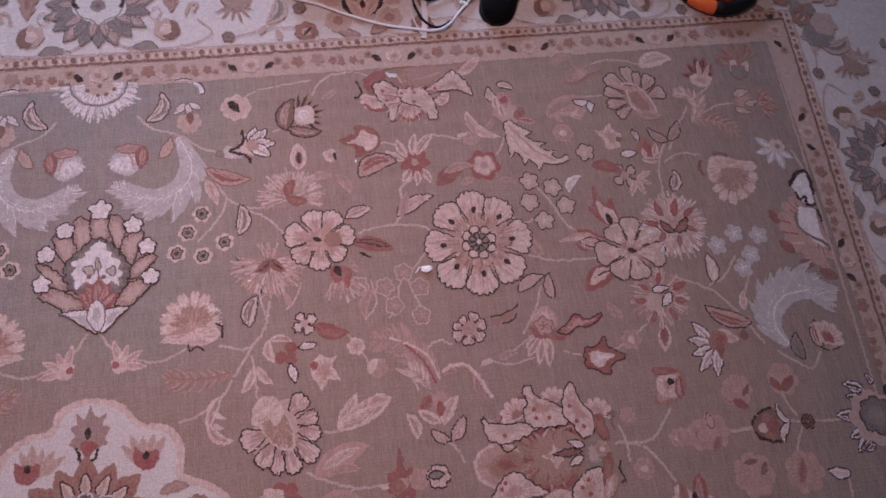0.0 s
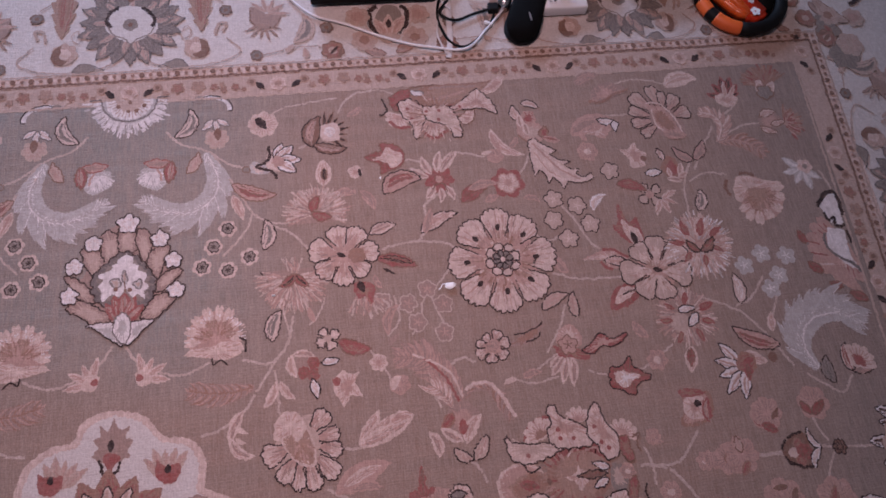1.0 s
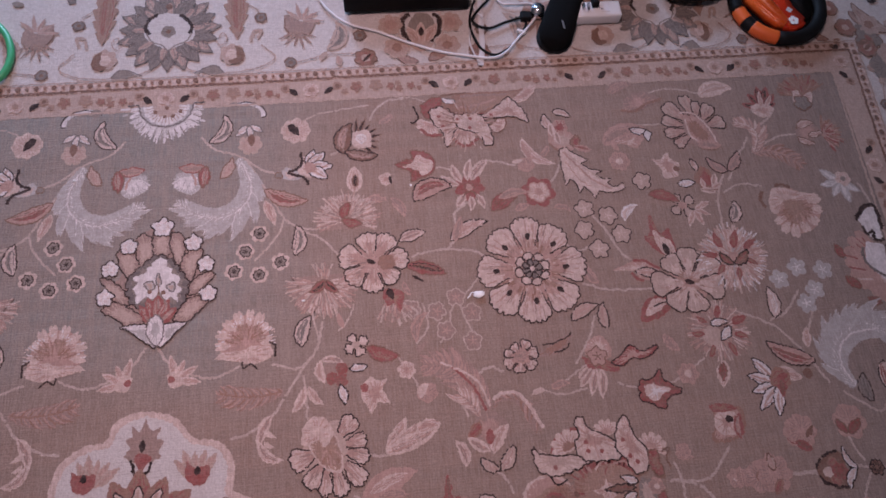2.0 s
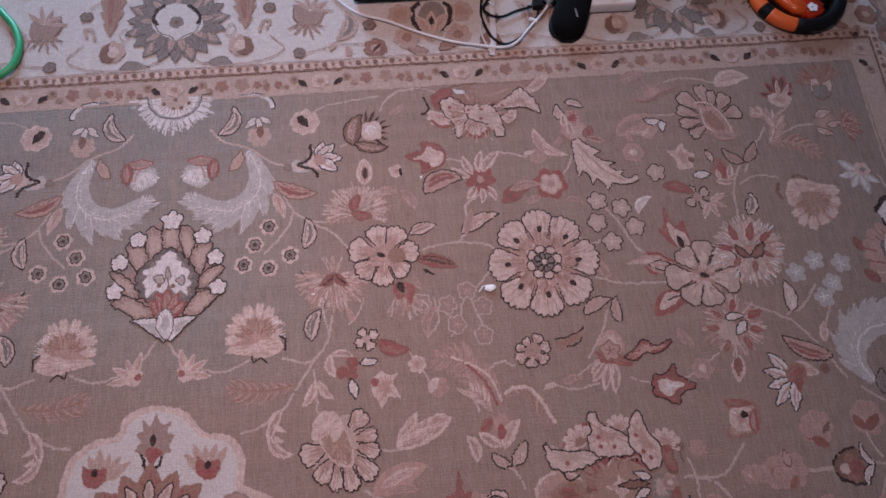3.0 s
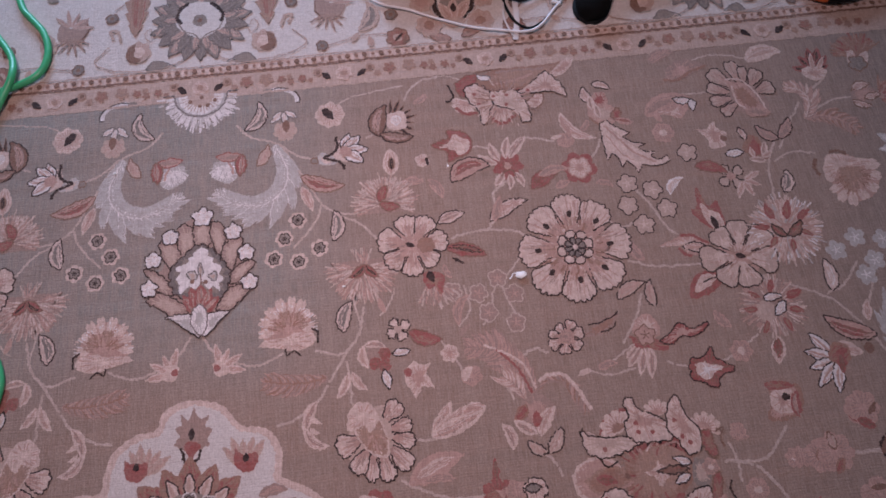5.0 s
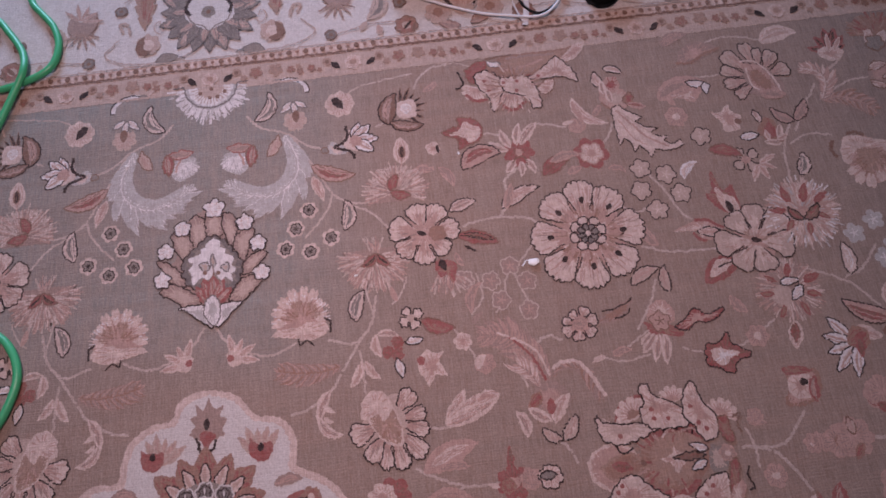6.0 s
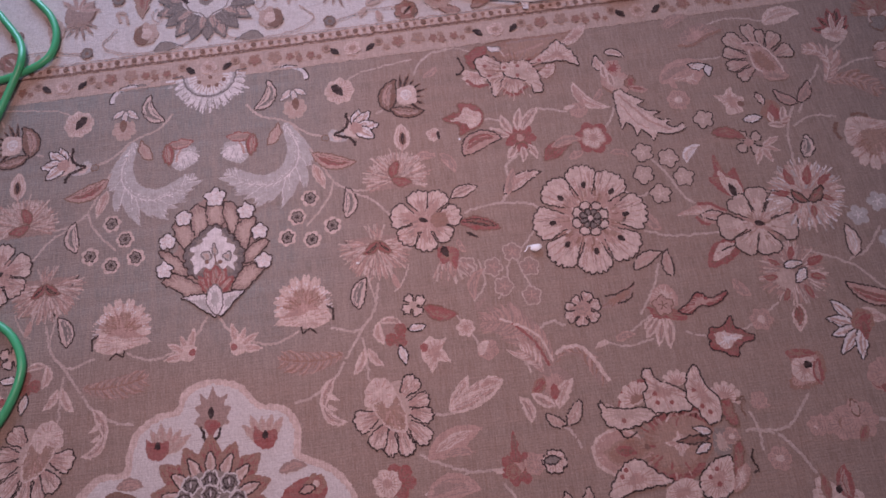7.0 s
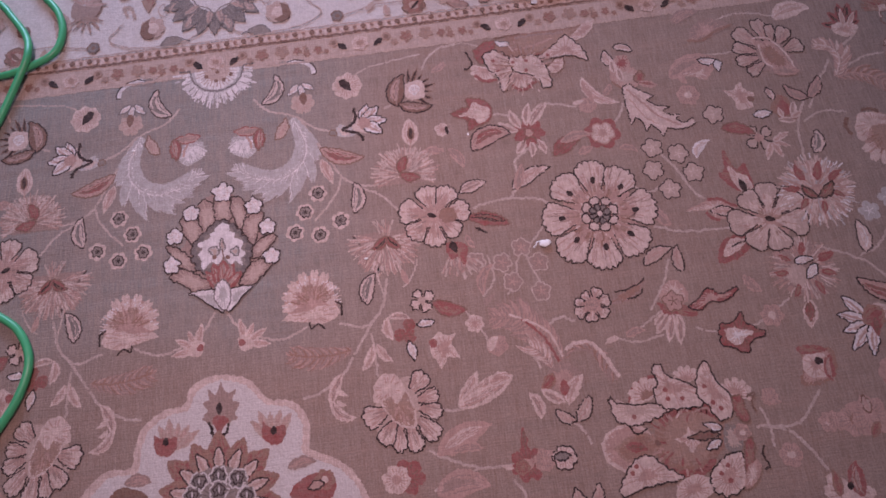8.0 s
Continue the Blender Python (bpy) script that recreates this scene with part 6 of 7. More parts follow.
leaf(m, (1.658, -1.070), (1.617, -1.083), 0.5, 0, W, D, core=N)
leaf(m, (1.667, -1.084), (1.626, -1.115), 0.5, 0, W, D, core=N)
leaf(m, (1.673, -1.103), (1.647, -1.116), 0.5, 0, W, D, core=N)
leaf(m, (1.717, -0.975), (1.706, -0.947), 0.5, 0, W, D, core=N)
flower(m, (1.693, -1.047), 0.063, 8, T, None)
flower(m, (1.700, -1.044), 0.044, 8, S, D, core=G, cr=0.5)
m.done()

# the medallion
m = Motif("medallion")
m.fill(smooth([(-0.001, -0.770), (0.056, -0.789), (0.088, -0.826), (0.102, -0.837), (0.149, -0.848), (0.176, -0.883), (0.179, -0.923), (0.180, -0.946), (0.234, -0.974), (0.270, -1.012), (0.289, -1.056), (0.309, -1.136), (0.307, -1.273), (-0.023, -1.281), (-0.346, -1.196), (-0.332, -1.058), (-0.302, -0.999), (-0.270, -0.960), (-0.236, -0.937), (-0.188, -0.936), (-0.180, -0.894), (-0.163, -0.857), (-0.122, -0.831), (-0.081, -0.825), (-0.069, -0.794), (-0.039, -0.777), (-0.001, -0.770)])[:-1], C, 0)
m.fill(smooth([(-0.001, -0.782), (0.049, -0.800), (0.079, -0.834), (0.099, -0.848), (0.139, -0.858), (0.161, -0.887), (0.163, -0.921), (0.164, -0.952), (0.224, -0.984), (0.259, -1.018), (0.278, -1.060), (0.296, -1.135), (0.292, -1.262), (-0.023, -1.272), (-0.330, -1.188), (-0.319, -1.060), (-0.288, -1.006), (-0.258, -0.972), (-0.229, -0.950), (-0.175, -0.948), (-0.167, -0.902), (-0.151, -0.867), (-0.115, -0.844), (-0.071, -0.837), (-0.057, -0.807), (-0.033, -0.789), (-0.001, -0.782)])[:-1], I, 0)
medallion = m.done(rug)
holder[0] = medallion
m = Motif("medallion_bud")
m.fill(smooth([(-0.003, -0.787), (0.011, -0.812), (0.030, -0.807), (0.022, -0.827), (0.036, -0.837), (0.025, -0.855), (0.031, -0.865), (0.007, -0.875), (-0.005, -0.883), (-0.019, -0.872), (-0.042, -0.858), (-0.030, -0.843), (-0.042, -0.828), (-0.028, -0.820), (-0.030, -0.799), (-0.013, -0.811), (-0.003, -0.787)])[:-1], Q, 0)
m.fill(smooth([(-0.022, -0.858), (-0.007, -0.854), (0.013, -0.865), (0.002, -0.882), (-0.007, -0.892), (-0.017, -0.877), (-0.022, -0.858)])[:-1], R, 0)
m.line(smooth([(-0.028, -0.866), (-0.019, -0.890), (-0.008, -0.905), (0.007, -0.890), (0.014, -0.872)]), 0.006, D, 0, False, 0.2)
leaf(m, (-0.007, -0.854), (-0.006, -0.828), 0.5, 0, D, None)
m.done()
m = Motif("medallion_bud")
spray(m, (-0.104, -0.915), 0.068, 75, 5, 85, w=0.32, mat=T)
m.fill(smooth([(-0.142, -0.876), (-0.123, -0.889), (-0.095, -0.888), (-0.097, -0.915), (-0.116, -0.924), (-0.139, -0.910), (-0.142, -0.876)])[:-1], R, 0)
leaf(m, (-0.118, -0.903), (-0.117, -0.886), 0.7, 0, D, None)
m.done()
m = Motif("medallion_bud")
spray(m, (0.101, -0.919), 0.068, 92, 5, 85, w=0.32, mat=T)
m.fill(smooth([(0.082, -0.880), (0.100, -0.894), (0.128, -0.893), (0.124, -0.920), (0.105, -0.928), (0.083, -0.914), (0.082, -0.880)])[:-1], R, 0)
leaf(m, (0.104, -0.908), (0.106, -0.890), 0.7, 0, D, None)
m.done()
m = Motif("medallion_star")
MC = (-0.009, -1.020)
for k in range(-5, 6):
    q = math.radians(90 + k * 25)
    u = np.array([math.cos(q), math.sin(q)])
    tip = v2(MC) + u * (0.136 - 0.008 * (k % 2))
    leaf(m, v2(MC) + u * 0.03, tip, 0.52, 0, O, None)
    for sg in (-1, 1):
        leaf(m, v2(MC) + u * 0.075, tip - u * 0.030 + np.array([-u[1], u[0]]) * sg * 0.022, 0.5, 0, O, None)
for k in range(-5, 6):
    q = math.radians(90 + k * 25)
    u = np.array([math.cos(q), math.sin(q)])
    leaf(m, v2(MC) + u * 0.055, v2(MC) + u * 0.104, 0.46, 0, C, D, core=T)
flower(m, MC, 0.066, 9, G, None, depth=0.1)
for c in [(-0.010, -0.974), (0.029, -0.983), (-0.049, -0.981), (0.046, -1.019), (-0.009, -1.002), (-0.063, -1.006)]:
    flower(m, c, 0.019, 6, S, I, core=G, cr=0.4)
    blossom(m, c, 0.012, 5, S, D, D)
    leaf(m, (c[0], c[1] - 0.005), (c[0], c[1] + 0.009), 0.3, 0, I, None)
m.done()
m = Motif("medallion_leaf")
leaf(m, (-0.201, -0.967), (-0.144, -0.970), 0.45, 0.1, Q, None)
m.done()
m = Motif("medallion_leaf")
leaf(m, (0.130, -0.978), (0.188, -0.969), 0.4, 0.1, Q, None)
m.fill(smooth([(0.140, -1.011), (0.175, -0.994), (0.220, -1.005), (0.217, -1.042), (0.172, -1.047), (0.133, -1.032), (0.140, -1.011)])[:-1], R, 0)
flower(m, (0.203, -1.008), 0.021, 6, O, None, core=C)
leaf(m, (0.168, -1.020), (0.202, -1.014), 0.5, 0, P, D)
m.done()
m = Motif("medallion_leaf")
m.fill(smooth([(-0.229, -0.987), (-0.206, -0.973), (-0.161, -0.987), (-0.152, -1.018), (-0.199, -1.022), (-0.229, -0.987)])[:-1], N, 0)
m.done()
vine((0.098, -0.930), (0.095, -0.957), (0.068, -0.975), width=0.004)
vine((-0.112, -0.925), (-0.110, -0.958), (-0.087, -0.972), width=0.004)
holder[0] = border_area

# one half of the border's repeat, from rosette to palmette
def border_half(f):
    m = Motif("border_leaf")
    leaf(m, f(0.167, 0.370), f(0.171, 0.175), 0.36, 0, K, None, teeth=5, core=O)
    m.done()
    m = Motif("round_flower")
    flower(m, f(0.160, 0.128), 0.034, 7, T, None, core=C, cr=0.5)
    m.fill(smooth([f(0.167, 0.156), f(0.187, 0.141), f(0.190, 0.112), f(0.170, 0.095), f(0.150, 0.107), f(0.170, 0.117), f(0.167, 0.156)])[:-1], N, 0)
    m.done()
    m = Motif("small_rosette")
    flower(m, f(0.233, 0.243), 0.016, 6, S, N, core=N, cr=0.35)
    m.done()
    m = Motif("small_rosette")
    flower(m, f(0.309, 0.092), 0.016, 6, S, N, core=N, cr=0.35)
    m.done()
    m = Motif("small_rosette")
    flower(m, f(0.490, 0.168), 0.017, 6, S, N, core=N, cr=0.35)
    m.done()
    m = Motif("block_flower")
    m.fill(smooth([f(0.294, 0.246), f(0.324, 0.249), f(0.361, 0.243), f(0.372, 0.214), f(0.359, 0.183), f(0.315, 0.183), f(0.295, 0.205), f(0.294, 0.246)])[:-1], Q, 0)
    m.line(smooth([f(0.295, 0.237), f(0.295, 0.205), f(0.315, 0.183), f(0.356, 0.181)]), 0.004, N, 0, False, 0.2)
    flower(m, f(0.338, 0.239), 0.015, 5, I, None)
    spray(m, f(0.330, 0.192), 0.062, -91, 6, 130, w=0.14, mat=K)
    spray(m, f(0.338, 0.225), 0.063, 67, 5, 140, w=0.2, mat=T)
    m.done()
    m = Motif("border_leaf")
    m.fill(smooth([f(0.079, 0.080), f(0.097, 0.092), f(0.121, 0.094), f(0.140, 0.072), f(0.108, 0.067), f(0.079, 0.080)])[:-1], G, 0)
    m.line(smooth([f(0.065, 0.074), f(0.093, 0.090), f(0.121, 0.094), f(0.140, 0.070)]), 0.003, S, 0, False, 0.2)
    m.done()
    m = Motif("border_vine")
    m.line(smooth([f(0.029, 0.111), f(0.065, 0.081), f(0.143, 0.070), f(0.227, 0.082), f(0.270, 0.110), f(0.249, 0.138), f(0.234, 0.153)]), 0.0035, T, -1, False, 0.2)
    m.line(smooth([f(0.309, 0.092), f(0.357, 0.099), f(0.401, 0.111), f(0.460, 0.111), f(0.496, 0.102)]), 0.0035, T, -1, False, 0.2)
    m.line(smooth([f(0.135, 0.322), f(0.182, 0.300), f(0.227, 0.269)]), 0.0035, T, -1, False, 0.2)
    m.done()
    m = Motif("border_curl")
    m.line(smooth([f(0.205, 0.167), f(0.215, 0.198), f(0.234, 0.201), f(0.224, 0.176)]), 0.008, T, 0, False, 0.2)
    m.done()
    m = Motif("border_curl")
    m.line(smooth([f(0.123, 0.180), f(0.134, 0.198), f(0.146, 0.179), f(0.132, 0.158), f(0.119, 0.170)]), 0.003, T, 0, False, 0.2)
    m.done()
    m = Motif("faded_leaf")
    leaf(m, f(0.402, 0.126), f(0.428, 0.220), 0.45, -0.25, T, None, core=G)
    m.done()
    m = Motif("faded_leaf")
    leaf(m, f(0.383, 0.094), f(0.404, 0.120), 0.5, 0, T, None)
    m.done()
    m = Motif("faded_leaf")
    leaf(m, f(0.436, 0.072), f(0.430, 0.109), 0.5, 0, T, None)
    m.done()
    m = Motif("border_flower")
    flower(m, f(0.503, 0.094), 0.030, 7, O, N, core=T, cr=0.4)
    leaf(m, f(0.495, 0.083), f(0.519, 0.108), 0.3, 0, N, None)
    leaf(m, f(0.517, 0.072), f(0.526, 0.100), 0.3, 0, N, None)
    m.done()
    m = Motif("border_flower")
    flower(m, f(0.573, 0.198), 0.034, 7, T, None, core=P, cr=0.5)
    flower(m, f(0.587, 0.122), 0.036, 7, T, None, core=O, cr=0.4)
    m.done()
    m = Motif("border_leaf")
    leaf(m, f(0.639, 0.075), f(0.585, 0.096), 0.45, 0.1, P, N)
    m.done()
    m = Motif("faded_leaf")
    leaf(m, f(0.249, 0.317), f(0.272, 0.345), 0.6, 0, S, None)
    m.done()
    m = Motif("faded_leaf")
    leaf(m, f(0.378, 0.317), f(0.409, 0.329), 0.6, 0, G, None)
    m.done()


def border_rosette(f):
    m = Motif("border_rosette")
    c = v2(f(-0.002, 0.212))
    m.fill(disc(c, 0.098, 30), G, 0)
    for tier, n, r0, r1 in ((0, 19, 0.045, 0.128), (1, 17, 0.04, 0.102)):
        for k in range(n):
            q = 2 * math.pi * (k + 0.5 * tier) / n - 1.57
            u = np.array([math.cos(q), math.sin(q)])
            leaf(m, c + u * r0, c + u * (r1 + 0.006 * (k % 2)), 0.50, 0, G, S, core=T if (k + tier) % 2 else None, teeth=3)
    m.fill(smooth([f(-0.062, 0.231), f(-0.033, 0.267), f(0.022, 0.264), f(0.056, 0.225), f(0.061, 0.188), f(0.027, 0.164), f(-0.001, 0.151), f(-0.030, 0.167), f(-0.062, 0.194), f(-0.062, 0.231)])[:-1], I, 0)
    m.line(smooth([f(-0.052, 0.204), f(-0.062, 0.227), f(-0.052, 0.254), f(-0.033, 0.267)]), 0.01, D, 0, False, 0.2)
    m.line(smooth([f(0.048, 0.200), f(0.056, 0.222), f(0.040, 0.250), f(0.022, 0.264)]), 0.01, D, 0, False, 0.2)
    m.line(smooth([f(-0.060, 0.209), f(-0.045, 0.180), f(-0.019, 0.167), f(-0.001, 0.148), f(0.015, 0.165), f(0.043, 0.176), f(0.056, 0.203)]), 0.004, G, 0, False, 0.2)
    flower(m, f(-0.004, 0.210), 0.020, 5, G, None, core=N)
    m.fill(disc(f(-0.006, 0.292), 0.009), N, 0, 0.003)
    m.done()


def border_palmette(f):
    m = Motif("border_palmette")
    m.fill(smooth([f(0.615, 0.182), f(0.641, 0.229), f(0.680, 0.227), f(0.694, 0.179), f(0.680, 0.141), f(0.652, 0.118), f(0.621, 0.144), f(0.615, 0.182)])[:-1], G, 0)
    m.line(smooth([f(0.629, 0.138), f(0.606, 0.169), f(0.608, 0.211), f(0.626, 0.234)]), 0.014, D, 0, False, 0.2)
    m.line(smooth([f(0.672, 0.140), f(0.699, 0.165), f(0.706, 0.207), f(0.693, 0.231)]), 0.014, D, 0, False, 0.2)
    m.line(smooth([f(0.619, 0.128), f(0.595, 0.162), f(0.597, 0.216), f(0.620, 0.246)]), 0.004, C, 0, False, 0.2)
    m.line(smooth([f(0.680, 0.125), f(0.711, 0.161), f(0.717, 0.210), f(0.700, 0.242)]), 0.004, C, 0, False, 0.2)
    spray(m, f(0.651, 0.124), 0.087, 86, 3, 60, w=0.4, mat=C)
    leaf(m, f(0.654, 0.156), f(0.655, 0.186), 0.5, 0, D, None)
    m.fill(smooth([f(0.618, 0.126), f(0.649, 0.106), f(0.682, 0.123), f(0.672, 0.136), f(0.629, 0.138), f(0.618, 0.126)])[:-1], T, 0)
    m.done()


for f in (lambda x, y: skew(x, y), lambda x, y: skew(-x, y), lambda x, y: skew(1.308 - x, y), lambda x, y: skew(1.308 + x * 0.75, y),
          lambda x, y: skew(EDGE + y, -0.44 + x * 0.95), lambda x, y: skew(EDGE + y, -0.44 - x)):
    border_half(f)
for f in (lambda x, y: skew(x, y), lambda x, y: skew(1.308 + x, y), lambda x, y: skew(EDGE + y, -0.44 - x)):
    border_rosette(f)
border_palmette(lambda x, y: skew(x, y))
border_palmette(lambda x, y: skew(x - 1.308, y))

# the border's corner
m = Motif("border_flower")
flower(m, (1.824, 0.193), 0.028, 6, O, N, core=C, cr=0.3)
m.done()
m = Motif("border_flower")
flower(m, (1.853, 0.123), 0.031, 6, O, N, core=T)
leaf(m, (1.878, 0.121), (1.907, 0.128), 0.6, 0, G, None)
m.done()
m = Motif("border_flower")
flower(m, (1.907, 0.080), 0.041, 5, G, N, depth=0.3)
leaf(m, (1.904, 0.096), (1.914, 0.052), 0.5, 0, O, None)
m.done()
m = Motif("border_flower")
flower(m, (1.925, -0.013), 0.047, 6, G, None)
flower(m, (1.956, 0.024), 0.041, 6, T, None)
m.done()
m = Motif("border_leaf")
leaf(m, (1.985, 0.102), (1.900, 0.208), 0.3, 0.15, T, N, core=P)
m.done()
m = Motif("border_leaf")
m.line(smooth([(1.971, 0.248), (1.970, 0.216), (1.953, 0.208)]), 0.016, D, 0, False, 0.2)
m.line(smooth([(2.005, 0.166), (2.030, 0.176), (2.075, 0.201)]), 0.014, D, 0, False, 0.2)
m.done()

holder[0] = band_area


# the narrow band: slanting leaves in pairs, with small flowers between them
def band_repeat(f, x, whole=True):
    for side in (-1, 1):
        m = Motif("band_leaf")
        leaf(m, f(x + side * 0.056, 0.010), f(x + side * 0.033, -0.011), 0.5, 0, D)
        m.done()
        m = Motif("band_flower")
        flower(m, f(x + side * 0.066, 0.012), 0.012, 5, K, None, N, 0.5)
        m.done()
    m = Motif("band_flower")
    flower(m, f(x, 0.003), 0.021, 6, C, None, K, 0.4)
    m.done()
    if not whole:
        return
    for dx, dy, r, mat, core in ((0.085, -0.006, 0.009, K, None), (0.115, 0.006, 0.016, O, None), (0.165, 0.008, 0.017, K, None), (0.203, 0.003, 0.011, O, None),
                                 (0.226, -0.006, 0.010, O, None), (0.222, 0.010, 0.008, K, None), (0.255, 0.000, 0.011, O, None), (0.276, -0.008, 0.007, O, None)):
        m = Motif("band_flower")
        flower(m, f(x + dx, dy), r * 1.1, 5, mat, None, core, 0.5, None, 0.45)
        m.done()


def along_side(x, y):
    return skew(x, y)


def along_end(x, y):
    return skew(EDGE + y, -x)


for k in range(-2, 5):
    band_repeat(along_side, k * 0.36)
for k in range(1, 4):
    band_repeat(along_end, k * 0.36 - 0.036)
band_repeat(along_end, 0.0 - 0.0, False)


def band_lines(f, x0, x1, turn):
    for d, width, mat in ((0.0375, 0.0065, N), (0.0655, 0.004, T), (-0.030, 0.006, T)):
        m = Motif("band_line")
        lo, hi = (x0, x1 + d) if turn > 0 else (x0 - d, x1)
        m.line([f(x, d) for x in np.linspace(lo, hi, 30)], width, mat, 0)
        m.done()
    m = Motif("band_dots")
    for i, x in enumerate(np.arange(x0 - 0.05 * (turn < 0), x1 + 0.05 * (turn > 0), 0.0215)):
        m.fill(disc(f(x, 0.052), 0.0072 if i % 2 else 0.0050, 8), N if i % 2 else O, 1, 0.003, 0.0015)
    tagged(m.done(), kind="stuff")


band_lines(along_side, -EDGE, EDGE, 1)
band_lines(along_end, 0.0, -2 * CY, -1)

# ---- things on the rug ----
def smooth3(pts, n=10):
    pts = [Vector(p) for p in pts]
    ext = [2 * pts[0] - pts[1]] + pts + [2 * pts[-1] - pts[-2]]
    out = []
    for i in range(1, len(ext) - 2):
        p0, p1, p2, p3 = ext[i - 1:i + 3]
        for j in range(n):
            t = j / n
            out.append(0.5 * (2 * p1 + (p2 - p0) * t + (2 * p0 - 5 * p1 + 4 * p2 - p3) * t * t + (3 * p1 - p0 - 3 * p2 + p3) * t ** 3))
    return out + [pts[-1]]


def tube_bm(pts, r, sides=12, flat=1.0, bm=None):
    """A round (or flattened) cord along the points."""
    bm = bm or bmesh.new()
    rings = []
    for i, p in enumerate(pts):
        d = (pts[min(i + 1, len(pts) - 1)] - pts[max(i - 1, 0)]).normalized()
        side = d.cross(Vector((0, 0, 1))).normalized()
        up = side.cross(d)
        rings.append([bm.verts.new(p + side * r * math.cos(a) + up * r * flat * math.sin(a)) for a in (2 * math.pi * k / sides for k in range(sides))])
    for a, b in zip(rings, rings[1:]):
        for k in range(sides):
            bm.faces.new((a[k], a[(k + 1) % sides], b[(k + 1) % sides], b[k]))
    bm.faces.new(rings[0][::-1])
    bm.faces.new(rings[-1])
    return bm


def cord(name, pts, r, mat, label, category, sides=12, flat=1.0):
    ob = part(name, tube_bm(smooth3(pts), r, sides, flat), mat)
    shade_smooth(ob)
    return tagged(ob, label, category)


def loft(bm, sections):
    """Joins rings of equal length and closes both ends."""
    rings = [[bm.verts.new(p) for p in s] for s in sections]
    n = len(rings[0])
    for a, b in zip(rings, rings[1:]):
        for k in range(n):
            bm.faces.new((a[k], a[(k + 1) % n], b[(k + 1) % n], b[k]))
    bm.faces.new(rings[0][::-1])
    bm.faces.new(rings[-1])
    bmesh.ops.recalc_face_normals(bm, faces=bm.faces[:])
    return bm


black_plastic = plain("black_plastic", (0.004, 0.004, 0.005), 0.6)
gloss_black = plain("gloss_black", (0.010, 0.010, 0.012), 0.18)
rubber = plain("black_rubber", (0.009, 0.009, 0.010), 0.6)
black_felt = plain("black_felt", (0.003, 0.003, 0.0035), 0.95, 0, 300, 0.4, 0.5)
white_plastic = plain("white_plastic", (0.78, 0.76, 0.76), 0.4, 0, 30, 0.08)
white_cover = plain("white_cable_cover", (0.74, 0.72, 0.74), 0.5, 0, 40, 0.12)
strap_cloth = plain("pale_tape", (0.60, 0.56, 0.56), 0.6, 0, 60, 0.2)
silver = plain("silver_metal", (0.75, 0.75, 0.78), 0.22, 1.0)
grey_plastic = plain("grey_plastic", (0.25, 0.24, 0.25), 0.5)
orange_rubber = plain("orange_rubber", (0.80, 0.145, 0.025), 0.5, 0, 40, 0.12)
orange_gloss = plain("orange_gloss", (0.62, 0.045, 0.012), 0.16, 0, 20, 0.15)
orange_gloss2 = plain("orange_paint", (0.78, 0.13, 0.02), 0.28, 0, 30, 0.15)
green_vinyl = plain("green_vinyl", (0.055, 0.40, 0.17), 0.38, 0, 50, 0.15)
for mat in (black_plastic, black_felt, rubber):
    mat.node_tree.nodes["Principled BSDF"].inputs["Specular IOR Level"].default_value = 0.15
paper = plain("paper", (0.88, 0.88, 0.88), 0.8)
TOP = 0.0024

# green hose in loose loops
hose = [(-0.52, 0.62, 0.011), (-0.50, 0.42, 0.011), (-0.465, 0.300, 0.011), (-0.436, 0.257, 0.011), (-0.400, 0.207, 0.011), (-0.383, 0.145, 0.011), (-0.399, 0.085, 0.011),
        (-0.455, 0.052, 0.011), (-0.539, 0.033, 0.011), (-0.66, 0.05, 0.011), (-0.71, 0.17, 0.011), (-0.64, 0.275, 0.012), (-0.559, 0.258, 0.012), (-0.510, 0.199, 0.013),
        (-0.470, 0.133, 0.016), (-0.457, 0.072, 0.027), (-0.480, 0.015, 0.018), (-0.527, -0.102, 0.012), (-0.60, -0.25, 0.011), (-0.625, -0.41, 0.011), (-0.57, -0.53, 0.011),
        (-0.486, -0.580, 0.011), (-0.433, -0.625, 0.011), (-0.407, -0.690, 0.011), (-0.422, -0.760, 0.011), (-0.464, -0.830, 0.011), (-0.56, -0.95, 0.011), (-0.74, -1.05, 0.011)]
cord("green_hose", hose, 0.0088, green_vinyl, "bright green vinyl hose lying in loops on the rug", "hose", 14)

# white charging cable
cord("white_cable", [(0.36, 0.40, 0.006), (0.388, 0.302, 0.006), (0.414, 0.253, 0.006), (0.464, 0.206, 0.006), (0.538, 0.177, 0.006), (0.611, 0.139, 0.006), (0.698, 0.102, 0.006),
                     (0.772, 0.083, 0.007), (0.832, 0.071, 0.009), (0.872, 0.084, 0.010), (0.917, 0.134, 0.008), (0.955, 0.176, 0.008), (0.978, 0.205, 0.012)],
     0.0036, white_cover, "long white charging cable curving over the border", "cable")
